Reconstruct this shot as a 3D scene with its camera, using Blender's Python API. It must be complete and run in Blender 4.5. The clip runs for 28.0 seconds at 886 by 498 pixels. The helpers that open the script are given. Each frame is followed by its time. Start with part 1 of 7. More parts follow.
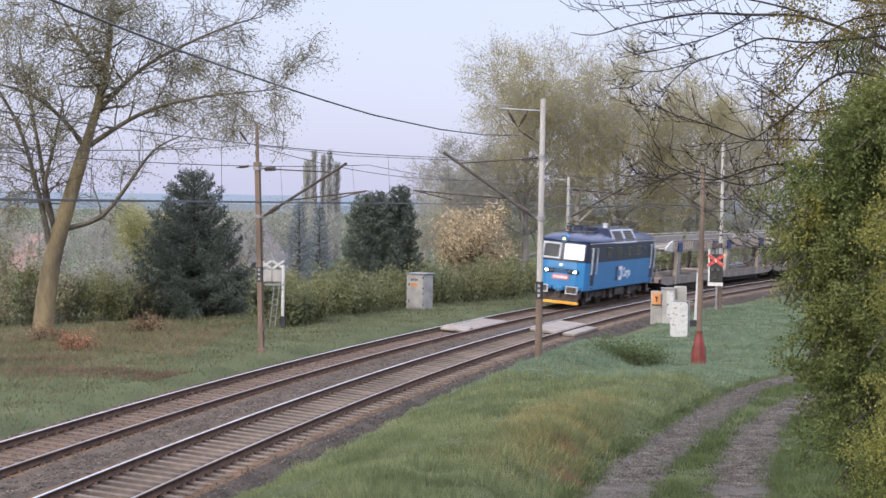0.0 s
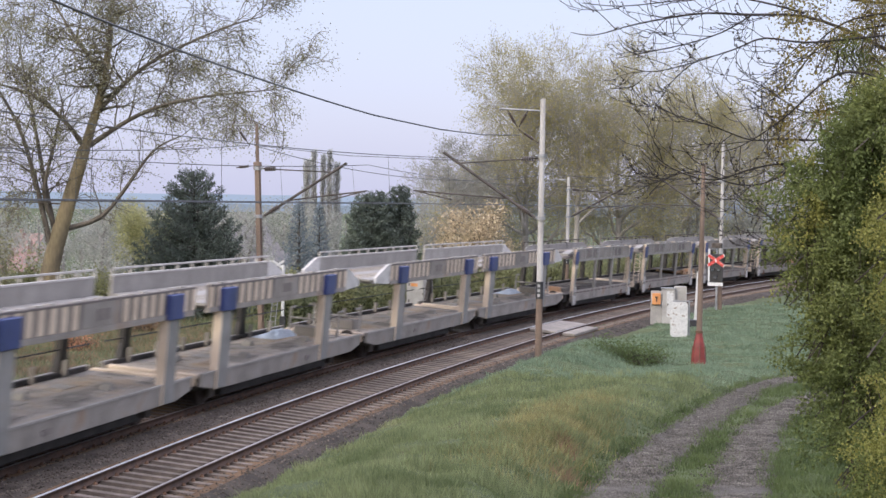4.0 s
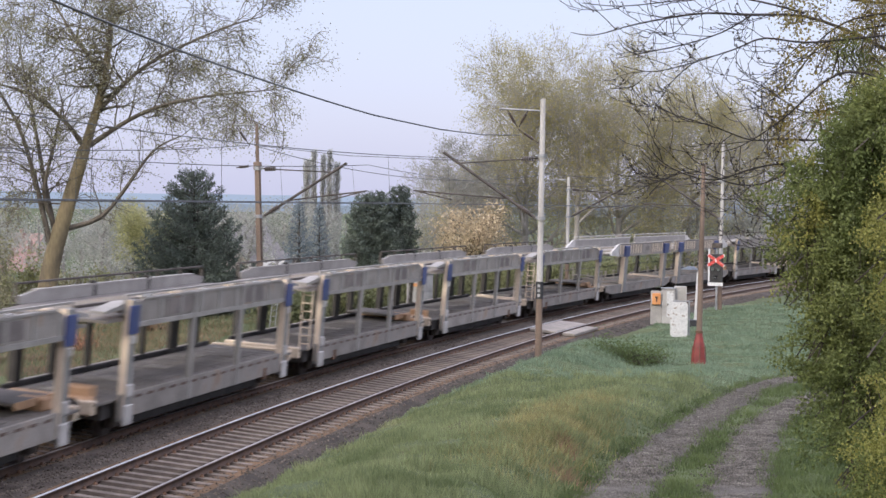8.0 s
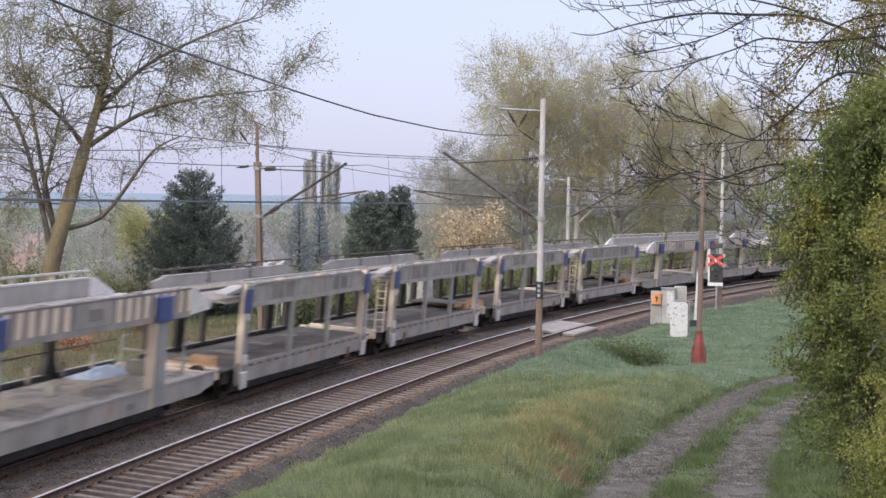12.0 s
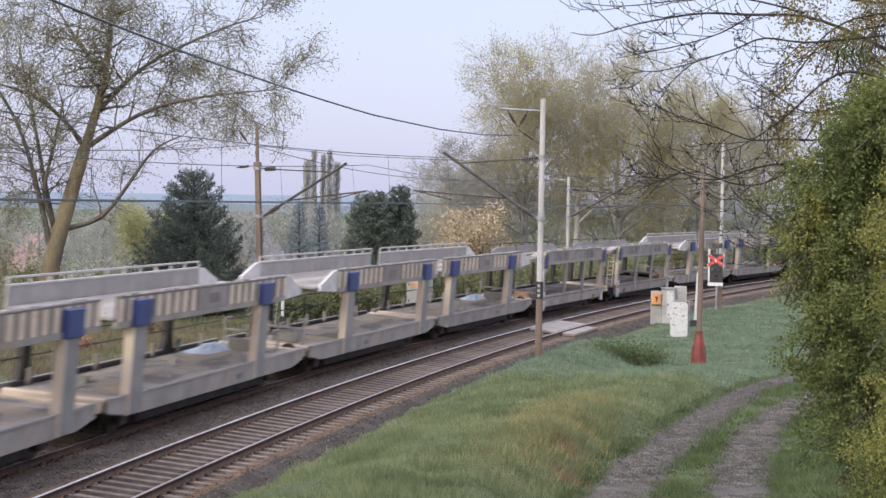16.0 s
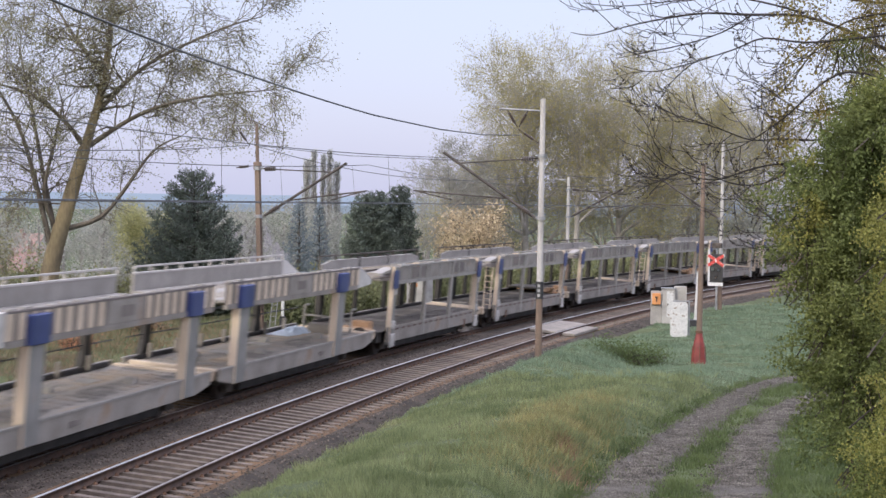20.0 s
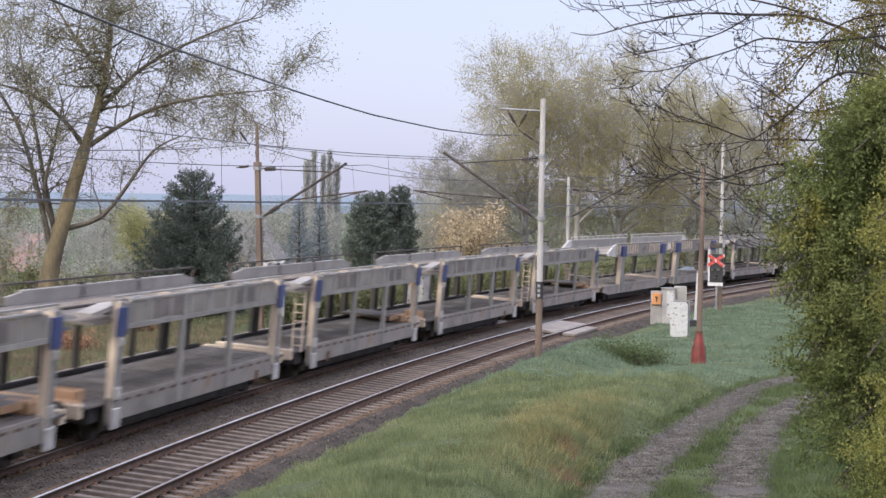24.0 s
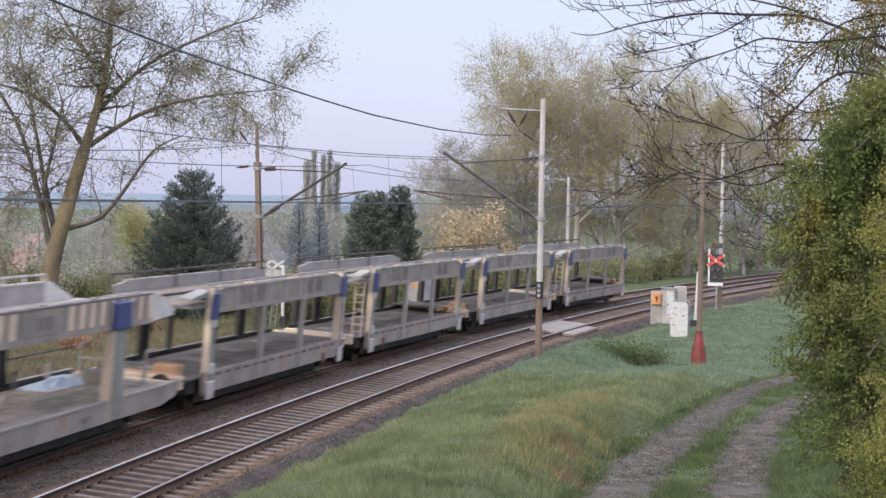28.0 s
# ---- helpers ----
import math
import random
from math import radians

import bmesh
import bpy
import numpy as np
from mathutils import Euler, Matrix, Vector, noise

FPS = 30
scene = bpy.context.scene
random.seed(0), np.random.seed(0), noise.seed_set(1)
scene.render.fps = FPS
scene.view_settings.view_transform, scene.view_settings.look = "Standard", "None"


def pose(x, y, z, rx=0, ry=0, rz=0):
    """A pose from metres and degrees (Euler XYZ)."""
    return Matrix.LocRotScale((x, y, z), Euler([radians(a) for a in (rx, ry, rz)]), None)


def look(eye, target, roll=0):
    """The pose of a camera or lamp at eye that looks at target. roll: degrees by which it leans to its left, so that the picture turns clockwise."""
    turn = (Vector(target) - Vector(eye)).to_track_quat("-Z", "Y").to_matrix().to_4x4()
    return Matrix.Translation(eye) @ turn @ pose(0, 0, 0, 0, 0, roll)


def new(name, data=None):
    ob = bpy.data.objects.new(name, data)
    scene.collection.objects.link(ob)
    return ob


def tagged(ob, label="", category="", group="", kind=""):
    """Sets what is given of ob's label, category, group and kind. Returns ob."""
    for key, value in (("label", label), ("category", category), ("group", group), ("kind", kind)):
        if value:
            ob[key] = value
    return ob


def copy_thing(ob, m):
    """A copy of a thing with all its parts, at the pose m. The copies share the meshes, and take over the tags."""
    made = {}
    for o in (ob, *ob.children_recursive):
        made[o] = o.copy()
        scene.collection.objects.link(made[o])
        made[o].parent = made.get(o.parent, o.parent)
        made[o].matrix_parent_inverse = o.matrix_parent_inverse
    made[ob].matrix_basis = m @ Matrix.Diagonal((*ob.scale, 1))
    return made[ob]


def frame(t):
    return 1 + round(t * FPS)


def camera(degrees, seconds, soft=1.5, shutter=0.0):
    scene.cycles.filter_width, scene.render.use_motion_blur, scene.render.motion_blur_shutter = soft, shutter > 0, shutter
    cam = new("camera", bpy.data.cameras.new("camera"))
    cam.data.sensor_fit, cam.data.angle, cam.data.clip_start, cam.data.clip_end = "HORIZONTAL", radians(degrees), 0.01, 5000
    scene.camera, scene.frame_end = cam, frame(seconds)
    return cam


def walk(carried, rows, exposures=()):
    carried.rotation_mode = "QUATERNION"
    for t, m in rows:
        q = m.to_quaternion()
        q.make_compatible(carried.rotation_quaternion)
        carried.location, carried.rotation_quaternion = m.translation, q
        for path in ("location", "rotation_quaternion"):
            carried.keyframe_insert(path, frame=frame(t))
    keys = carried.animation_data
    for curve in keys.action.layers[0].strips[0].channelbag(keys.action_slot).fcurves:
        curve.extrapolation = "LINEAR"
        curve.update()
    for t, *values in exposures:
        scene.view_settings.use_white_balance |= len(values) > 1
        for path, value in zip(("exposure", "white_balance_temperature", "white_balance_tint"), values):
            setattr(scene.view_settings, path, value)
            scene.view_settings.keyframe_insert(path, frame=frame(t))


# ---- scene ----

# ---- camera: stands still on the bank above the line ----
EYE = (0.0, 0.0, 5.958)
TILT, LEAN = 1.5395, 0.996
VIEW = look(EYE, (0.0, 100.0, EYE[2] - 100.0 * math.tan(radians(TILT))), LEAN)
cam = camera(28.169, 28.0, soft=1.5, shutter=0.5)
walk(cam, [(0.0, VIEW), (28.0, VIEW)], exposures=[(0.0, 0.09, 6310, 7.5), (28.0, 0.09, 6310, 7.5)])

# ---- world and sun: hazy early morning, soft light ----
world = bpy.data.worlds.new("sky")
scene.world = world
world.use_nodes = True
wn, wl = world.node_tree.nodes, world.node_tree.links
wn.clear()
sky = wn.new("ShaderNodeTexSky")
sky.sky_type = "NISHITA"
sky.sun_disc = False
SUN_UP, SUN_ROUND = radians(24), radians(215)
sky.sun_elevation, sky.sun_rotation = SUN_UP, SUN_ROUND
sky.air_density, sky.dust_density, sky.ozone_density = 1.0, 2.5, 2.0
veil = wn.new("ShaderNodeMix")
veil.data_type = "RGBA"
veil.inputs["Factor"].default_value = 0.62
veil.inputs["B"].default_value = (5.95, 5.78, 7.8, 1)
wl.new(sky.outputs[0], veil.inputs["A"])
back = wn.new("ShaderNodeBackground")
back.inputs["Strength"].default_value = 0.150
# an even haze: brighter towards the zenith, as under thin high cloud
wco = wn.new("ShaderNodeTexCoord")
wsep = wn.new("ShaderNodeSeparateXYZ")
wl.new(wco.outputs["Generated"], wsep.inputs[0])
dome = wn.new("ShaderNodeMapRange")
dome.interpolation_type = "SMOOTHSTEP"
dome.inputs["From Min"].default_value, dome.inputs["From Max"].default_value = 0.12, 0.95
dome.inputs["To Min"].default_value, dome.inputs["To Max"].default_value = 0.0, 1.0
wl.new(wsep.outputs["Z"], dome.inputs["Value"])
lift = wn.new("ShaderNodeMix")
lift.data_type, lift.blend_type = "RGBA", "MULTIPLY"
lift.inputs["Factor"].default_value = 1.0
wl.new(veil.outputs["Result"], lift.inputs["A"])
zen = wn.new("ShaderNodeMix")
zen.data_type = "RGBA"
zen.inputs["A"].default_value, zen.inputs["B"].default_value = (1, 1, 1, 1), (3.5, 3.34, 2.95, 1)
wl.new(dome.outputs[0], zen.inputs["Factor"])
wl.new(zen.outputs["Result"], lift.inputs["B"])
wl.new(lift.outputs["Result"], back.inputs[0])
wout = wn.new("ShaderNodeOutputWorld")
wl.new(back.outputs[0], wout.inputs[0])
sun = new("sun", bpy.data.lights.new("sun", "SUN"))
sun.data.energy, sun.data.angle, sun.data.color = 1.5, radians(16), (1.0, 0.90, 0.74)
sun.matrix_world = look((0, 0, 0), (-math.sin(SUN_ROUND) * math.cos(SUN_UP), -math.cos(SUN_ROUND) * math.cos(SUN_UP), -math.sin(SUN_UP)))

# ---- materials ----
def shader(name):
    m = bpy.data.materials.new(name)
    m.use_nodes = True
    return m, m.node_tree.nodes, m.node_tree.links, m.node_tree.nodes["Principled BSDF"]


def ramp(nodes, stops):
    r = nodes.new("ShaderNodeValToRGB")
    while len(r.color_ramp.elements) < len(stops):
        r.color_ramp.elements.new(0.5)
    for e, (p, c) in zip(r.color_ramp.elements, stops):
        e.position, e.color = p, (*c, 1)
    return r


def mat(name, c1, c2, scale=4.0, rough=0.7, metal=0.0, bump=0.2, fine=40.0, island=0.0, rnd=0.0, c3=None, stretch=(1, 1, 1), spec=0.5, world_space=False, low=0.35, high=0.65):
    """Two-scale noise between c1 and c2 (large) with c3 as stains, fine grain and bump; rnd: brightness by object, island: by piece."""
    m, n, l, b = shader(name)
    tc = n.new("ShaderNodeTexCoord")
    mp = n.new("ShaderNodeMapping")
    mp.inputs["Scale"].default_value = stretch
    if world_space:
        geo = n.new("ShaderNodeNewGeometry")
        l.new(geo.outputs["Position"], mp.inputs["Vector"])
    else:
        l.new(tc.outputs["Object"], mp.inputs["Vector"])
    big = n.new("ShaderNodeTexNoise")
    big.inputs["Scale"].default_value, big.inputs["Detail"].default_value = scale, 5
    l.new(mp.outputs[0], big.inputs["Vector"])
    stops = [(low, c1), (high, c2)] if c3 is None else [(low, c1), (high, c2), (min(0.98, high + 0.12), c3)]
    r = ramp(n, stops)
    l.new(big.outputs["Fac"], r.inputs[0])
    small = n.new("ShaderNodeTexNoise")
    small.inputs["Scale"].default_value, small.inputs["Detail"].default_value = fine, 3
    l.new(mp.outputs[0], small.inputs["Vector"])
    hsv = n.new("ShaderNodeHueSaturation")
    l.new(r.outputs[0], hsv.inputs["Color"])
    add = n.new("ShaderNodeMapRange")
    add.inputs["From Min"].default_value, add.inputs["From Max"].default_value = 0.25, 0.75
    add.inputs["To Min"].default_value, add.inputs["To Max"].default_value = 0.8, 1.2
    l.new(small.outputs["Fac"], add.inputs["Value"])
    val = add.outputs[0]
    for amount, kind in ((rnd, 0), (island, 1)):
        if amount:
            src = n.new("ShaderNodeObjectInfo").outputs["Random"] if kind == 0 else n.new("ShaderNodeNewGeometry").outputs["Random Per Island"]
            mr = n.new("ShaderNodeMapRange")
            mr.inputs["To Min"].default_value, mr.inputs["To Max"].default_value = 1 - amount, 1 + amount
            l.new(src, mr.inputs["Value"])
            mul = n.new("ShaderNodeMath")
            mul.operation = "MULTIPLY"
            l.new(val, mul.inputs[0])
            l.new(mr.outputs[0], mul.inputs[1])
            val = mul.outputs[0]
    l.new(val, hsv.inputs["Value"])
    l.new(hsv.outputs[0], b.inputs["Base Color"])
    b.inputs["Roughness"].default_value, b.inputs["Metallic"].default_value = rough, metal
    b.inputs["Specular IOR Level"].default_value = spec
    if bump:
        bp = n.new("ShaderNodeBump")
        bp.inputs["Strength"].default_value, bp.inputs["Distance"].default_value = bump, 0.02
        l.new(small.outputs["Fac"], bp.inputs["Height"])
        l.new(bp.outputs[0], b.inputs["Normal"])
    return m


def leaf_mat(name, c1, c2, c3=None, amount=0.35, through_light=0.35):
    m = mat(name, c1, c2, scale=0.5, rough=0.6, bump=0, fine=3.0, island=amount, c3=c3, spec=0.25, world_space=True)
    n, l, b = m.node_tree.nodes, m.node_tree.links, m.node_tree.nodes["Principled BSDF"]
    tr = n.new("ShaderNodeBsdfTranslucent")
    l.new(b.inputs["Base Color"].links[0].from_socket, tr.inputs["Color"])
    mix = n.new("ShaderNodeMixShader")
    mix.inputs[0].default_value = through_light
    l.new(b.outputs[0], mix.inputs[1])
    l.new(tr.outputs[0], mix.inputs[2])
    l.new(mix.outputs[0], n["Material Output"].inputs[0])
    return m


def glow(name, colour, strength):
    m, n, l, b = shader(name)
    b.inputs["Base Color"].default_value = (*colour, 1)
    b.inputs["Emission Color"].default_value = (*colour, 1)
    b.inputs["Emission Strength"].default_value = strength
    return m


M = {}
M["grass_ground"] = mat("grass_ground", (0.062, 0.078, 0.036), (0.094, 0.112, 0.052), 0.35, 0.9, bump=1.0, fine=14, c3=(0.14, 0.12, 0.068), spec=0.15)
M["ballast"] = mat("ballast", (0.058, 0.047, 0.038), (0.11, 0.091, 0.073), 1.2, 0.95, bump=1.0, fine=22, c3=(0.12, 0.08, 0.05), spec=0.2)
M["ballast_dirty"] = mat("ballast_dirty", (0.040, 0.034, 0.028), (0.078, 0.066, 0.054), 1.2, 0.95, bump=1.0, fine=22, c3=(0.085, 0.06, 0.04), spec=0.2)
M["stone_dirty"] = mat("stone_dirty", (0.044, 0.038, 0.031), (0.115, 0.099, 0.081), 3, 0.9, bump=0.4, fine=30, island=0.5, spec=0.2)
M["ballast_rusty"] = mat("ballast_rusty", (0.105, 0.067, 0.039), (0.165, 0.104, 0.058), 1.5, 0.95, bump=1.0, fine=22, c3=(0.10, 0.08, 0.066), spec=0.2)
M["stone"] = mat("stone", (0.066, 0.054, 0.043), (0.165, 0.139, 0.112), 3, 0.9, bump=0.4, fine=30, island=0.5, spec=0.25)
M["rail_side"] = mat("rail_side", (0.055, 0.034, 0.024), (0.10, 0.058, 0.036), 3, 0.85, 0.2, bump=0.3)
M["rail_top"] = mat("rail_top", (0.52, 0.55, 0.55), (0.64, 0.66, 0.65), 1, 0.42, 1.0, bump=0.03)
M["rail_top_dull"] = mat("rail_top_dull", (0.27, 0.25, 0.235), (0.38, 0.355, 0.335), 1, 0.5, 1.0, bump=0.03)
M["sleeper"] = mat("sleeper", (0.105, 0.082, 0.064), (0.185, 0.148, 0.118), 3, 0.9, bump=0.4, rnd=0.22, c3=(0.16, 0.10, 0.07))
M["sleeper_old"] = mat("sleeper_old", (0.085, 0.062, 0.048), (0.135, 0.10, 0.08), 3, 0.9, bump=0.4, rnd=0.25)
M["rust"] = mat("rust", (0.09, 0.05, 0.03), (0.17, 0.095, 0.055), 6, 0.85, 0.2, bump=0.4)
M["concrete"] = mat("concrete", (0.28, 0.265, 0.245), (0.38, 0.36, 0.33), 1.5, 0.85, bump=0.4, c3=(0.27, 0.25, 0.22))
M["slab"] = mat("slab", (0.205, 0.182, 0.155), (0.30, 0.268, 0.23), 2.2, 0.85, bump=0.5, rnd=0.12, c3=(0.26, 0.21, 0.17))
M["mast_white"] = mat("mast_white", (0.36, 0.34, 0.32), (0.50, 0.48, 0.46), 1.1, 0.7, bump=0.2, c3=(0.25, 0.19, 0.14), stretch=(1, 1, 0.25))
M["mast_brown"] = mat("mast_brown", (0.12, 0.085, 0.065), (0.22, 0.16, 0.12), 1.1, 0.8, bump=0.3, c3=(0.30, 0.23, 0.18), stretch=(1, 1, 0.3))
M["galv"] = mat("galv", (0.22, 0.225, 0.23), (0.34, 0.345, 0.35), 3, 0.55, 0.5, bump=0.1)
M["tube"] = mat("tube", (0.055, 0.046, 0.04), (0.10, 0.085, 0.075), 3, 0.7, 0.3, bump=0.1)
M["black"] = mat("black", (0.016, 0.016, 0.018), (0.036, 0.036, 0.038), 3, 0.55, bump=0.1)
M["insul"] = mat("insul", (0.04, 0.028, 0.024), (0.07, 0.05, 0.04), 4, 0.3, bump=0)
M["wire"] = mat("wire", (0.035, 0.035, 0.04), (0.07, 0.07, 0.075), 3, 0.5, 0.4, bump=0)
M["gravel_stone"] = mat("gravel_stone", (0.062, 0.056, 0.048), (0.142, 0.13, 0.113), 3, 0.9, bump=0.3, fine=40, island=0.5, spec=0.25)
M["gravel"] = mat("gravel", (0.062, 0.055, 0.047), (0.108, 0.098, 0.084), 1.6, 0.95, bump=1.0, fine=26, c3=(0.20, 0.165, 0.13), spec=0.2)
M["white_paint"] = mat("white_paint", (0.42, 0.42, 0.42), (0.56, 0.56, 0.55), 5.5, 0.6, bump=0.25, c3=(0.2, 0.15, 0.115), low=0.3, high=0.58)
M["red_paint"] = mat("red_paint", (0.13, 0.020, 0.018), (0.23, 0.038, 0.03), 3.5, 0.6, bump=0.25, c3=(0.20, 0.09, 0.05))
M["orange_paint"] = mat("orange_paint", (0.52, 0.22, 0.075), (0.62, 0.29, 0.11), 3, 0.55, bump=0.1)
M["cab_grey"] = mat("cab_grey", (0.30, 0.29, 0.275), (0.42, 0.405, 0.38), 1.8, 0.7, bump=0.2, c3=(0.30, 0.26, 0.23))
M["sign_red"] = mat("sign_red", (0.48, 0.05, 0.045), (0.56, 0.075, 0.06), 3, 0.45, bump=0)
M["sign_white"] = mat("sign_white", (0.55, 0.55, 0.55), (0.66, 0.66, 0.66), 3, 0.5, bump=0.05)
# vehicles
M["loco_blue"] = mat("loco_blue", (0.026, 0.175, 0.40), (0.036, 0.205, 0.45), 0.9, 0.38, bump=0.03, c3=(0.07, 0.21, 0.40), spec=0.5)
M["loco_dark"] = mat("loco_dark", (0.010, 0.016, 0.044), (0.017, 0.025, 0.062), 0.9, 0.42, bump=0.05)
M["loco_roof"] = mat("loco_roof", (0.012, 0.026, 0.075), (0.022, 0.042, 0.11), 1.2, 0.24, bump=0.04, c3=(0.045, 0.056, 0.085), spec=0.5)
M["loco_grey"] = mat("loco_grey", (0.42, 0.44, 0.48), (0.54, 0.56, 0.60), 2, 0.5, bump=0.05)
M["under"] = mat("under", (0.045, 0.037, 0.031), (0.115, 0.095, 0.08), 3, 0.85, 0.1, bump=0.3)
M["yellow"] = mat("yellow", (0.70, 0.32, 0.03), (0.82, 0.42, 0.05), 3, 0.5, bump=0.05)
M["plate_red"] = mat("plate_red", (0.55, 0.16, 0.16), (0.64, 0.22, 0.21), 3, 0.5, bump=0)
M["pale_text"] = mat("pale_text", (0.72, 0.76, 0.82), (0.80, 0.83, 0.88), 3, 0.5, bump=0)
M["wg_grey"] = mat("wg_grey", (0.195, 0.174, 0.150), (0.295, 0.266, 0.232), 1.1, 0.72, 0.05, bump=0.1, c3=(0.27, 0.195, 0.14), rnd=0.12, low=0.3, high=0.6)
M["wg_light"] = mat("wg_light", (0.24, 0.224, 0.198), (0.325, 0.304, 0.272), 1.4, 0.6, 0.0, bump=0.1, c3=(0.34, 0.28, 0.23), rnd=0.1)
M["wg_cream"] = mat("wg_cream", (0.56, 0.45, 0.33), (0.68, 0.56, 0.42), 1.4, 0.65, 0.0, bump=0.1, c3=(0.35, 0.25, 0.18))
M["wg_ochre"] = mat("wg_ochre", (0.36, 0.21, 0.11), (0.50, 0.32, 0.18), 1.8, 0.7, bump=0.15, c3=(0.22, 0.13, 0.08))
M["wg_rusty"] = mat("wg_rusty", (0.07, 0.045, 0.035), (0.13, 0.085, 0.062), 2.5, 0.8, bump=0.15)
M["wg_canvas"] = mat("wg_canvas", (0.46, 0.44, 0.41), (0.60, 0.58, 0.54), 3.0, 0.8, bump=0.4, c3=(0.34, 0.29, 0.25))
M["wg_stripe"] = mat("wg_stripe", (0.13, 0.11, 0.10), (0.20, 0.17, 0.15), 1.4, 0.7, 0.0, bump=0.1)
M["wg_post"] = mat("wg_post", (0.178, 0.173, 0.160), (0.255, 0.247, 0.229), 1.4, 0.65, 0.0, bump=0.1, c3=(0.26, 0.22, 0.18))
M["wg_blue"] = mat("wg_blue", (0.030, 0.046, 0.135), (0.042, 0.060, 0.175), 1.6, 0.5, bump=0.05)
M["wg_deck"] = mat("wg_deck", (0.20, 0.18, 0.155), (0.34, 0.305, 0.262), 0.9, 0.8, 0.0, bump=0.3, c3=(0.38, 0.30, 0.22), rnd=0.2, stretch=(0.5, 1, 1), low=0.40, high=0.50)
M["wg_floor"] = mat("wg_floor", (0.11, 0.098, 0.086), (0.19, 0.168, 0.146), 1.3, 0.75, bump=0.2, c3=(0.19, 0.13, 0.085), rnd=0.2, stretch=(0.4, 1, 1))
M["wg_sheet"] = mat("wg_sheet", (0.42, 0.50, 0.60), (0.56, 0.63, 0.72), 2.5, 0.45, bump=0.2)
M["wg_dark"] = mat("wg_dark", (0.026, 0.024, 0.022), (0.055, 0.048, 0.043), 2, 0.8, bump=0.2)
M["wg_white"] = mat("wg_white", (0.36, 0.34, 0.31), (0.48, 0.455, 0.42), 1.6, 0.6, bump=0.1, c3=(0.45, 0.37, 0.3))
M["wheel"] = mat("wheel", (0.05, 0.04, 0.035), (0.10, 0.08, 0.07), 5, 0.6, 0.5, bump=0.2)
# plants
M["bark_yellow"] = mat("bark_yellow", (0.125, 0.10, 0.064), (0.24, 0.19, 0.105), 1.5, 0.95, bump=1.0, fine=9, c3=(0.31, 0.26, 0.11), stretch=(1, 1, 0.3))
M["bark"] = mat("bark", (0.034, 0.027, 0.022), (0.07, 0.056, 0.045), 2.0, 0.95, bump=0.8, fine=12, stretch=(1, 1, 0.4))
M["bark_grey"] = mat("bark_grey", (0.19, 0.175, 0.16), (0.28, 0.26, 0.24), 2.0, 0.95, bump=0.6, fine=12, stretch=(1, 1, 0.4))
M["leaf_olive"] = leaf_mat("leaf_olive", (0.20, 0.192, 0.12), (0.29, 0.275, 0.155), (0.34, 0.295, 0.12), through_light=0.45)
# next four: far leaves and limbs paled in colour to imitate distance haze
M["leaf_mid"] = leaf_mat("leaf_mid", (0.35, 0.32, 0.14), (0.46, 0.415, 0.178), (0.47, 0.38, 0.155), amount=0.2, through_light=0.5)
M["leaf_grey_haze"] = leaf_mat("leaf_grey_haze", (0.30, 0.305, 0.265), (0.40, 0.40, 0.345), amount=0.1, through_light=0.5)
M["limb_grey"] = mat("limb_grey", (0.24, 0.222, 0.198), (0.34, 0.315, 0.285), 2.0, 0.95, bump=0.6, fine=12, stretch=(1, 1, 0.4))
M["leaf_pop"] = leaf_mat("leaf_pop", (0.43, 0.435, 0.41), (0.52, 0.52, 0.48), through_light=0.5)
M["leaf_yellow"] = leaf_mat("leaf_yellow", (0.31, 0.31, 0.15), (0.40, 0.39, 0.19), through_light=0.45)
M["leaf_bush"] = leaf_mat("leaf_bush", (0.10, 0.128, 0.042), (0.17, 0.19, 0.062), (0.225, 0.22, 0.072), amount=0.42, through_light=0.4)
M["leaf_bright"] = leaf_mat("leaf_bright", (0.18, 0.19, 0.054), (0.29, 0.28, 0.08), amount=0.3, through_light=0.4)
M["leaf_bud"] = leaf_mat("leaf_bud", (0.17, 0.14, 0.04), (0.25, 0.20, 0.055), amount=0.3)
M["leaf_shrub"] = leaf_mat("leaf_shrub", (0.15, 0.165, 0.085), (0.23, 0.24, 0.12), (0.24, 0.22, 0.115), amount=0.25, through_light=0.45)
M["leaf_hedge"] = leaf_mat("leaf_hedge", (0.185, 0.195, 0.095), (0.27, 0.27, 0.13), (0.29, 0.275, 0.14), amount=0.25, through_light=0.5)
# needles of the far conifers, lightened and greyed in colour for haze
M["needle"] = leaf_mat("needle", (0.075, 0.093, 0.076), (0.135, 0.158, 0.127), amount=0.4, through_light=0.1)
M["needle_haze"] = leaf_mat("needle_haze", (0.135, 0.165, 0.185), (0.19, 0.225, 0.245), amount=0.3, through_light=0.1)
M["blossom"] = leaf_mat("blossom", (0.40, 0.33, 0.21), (0.55, 0.45, 0.30), amount=0.35)
M["dry"] = leaf_mat("dry", (0.18, 0.115, 0.068), (0.27, 0.185, 0.115), amount=0.4)
M["russet"] = leaf_mat("russet", (0.24, 0.12, 0.065), (0.34, 0.18, 0.105), amount=0.4)
M["dead"] = leaf_mat("dead", (0.13, 0.088, 0.06), (0.21, 0.15, 0.105), amount=0.3)
M["straw"] = leaf_mat("straw", (0.18, 0.176, 0.074), (0.27, 0.245, 0.11), amount=0.35)
M["twig_dark"] = mat("twig_dark", (0.016, 0.013, 0.012), (0.034, 0.027, 0.023), 6, 0.85, bump=0.3)
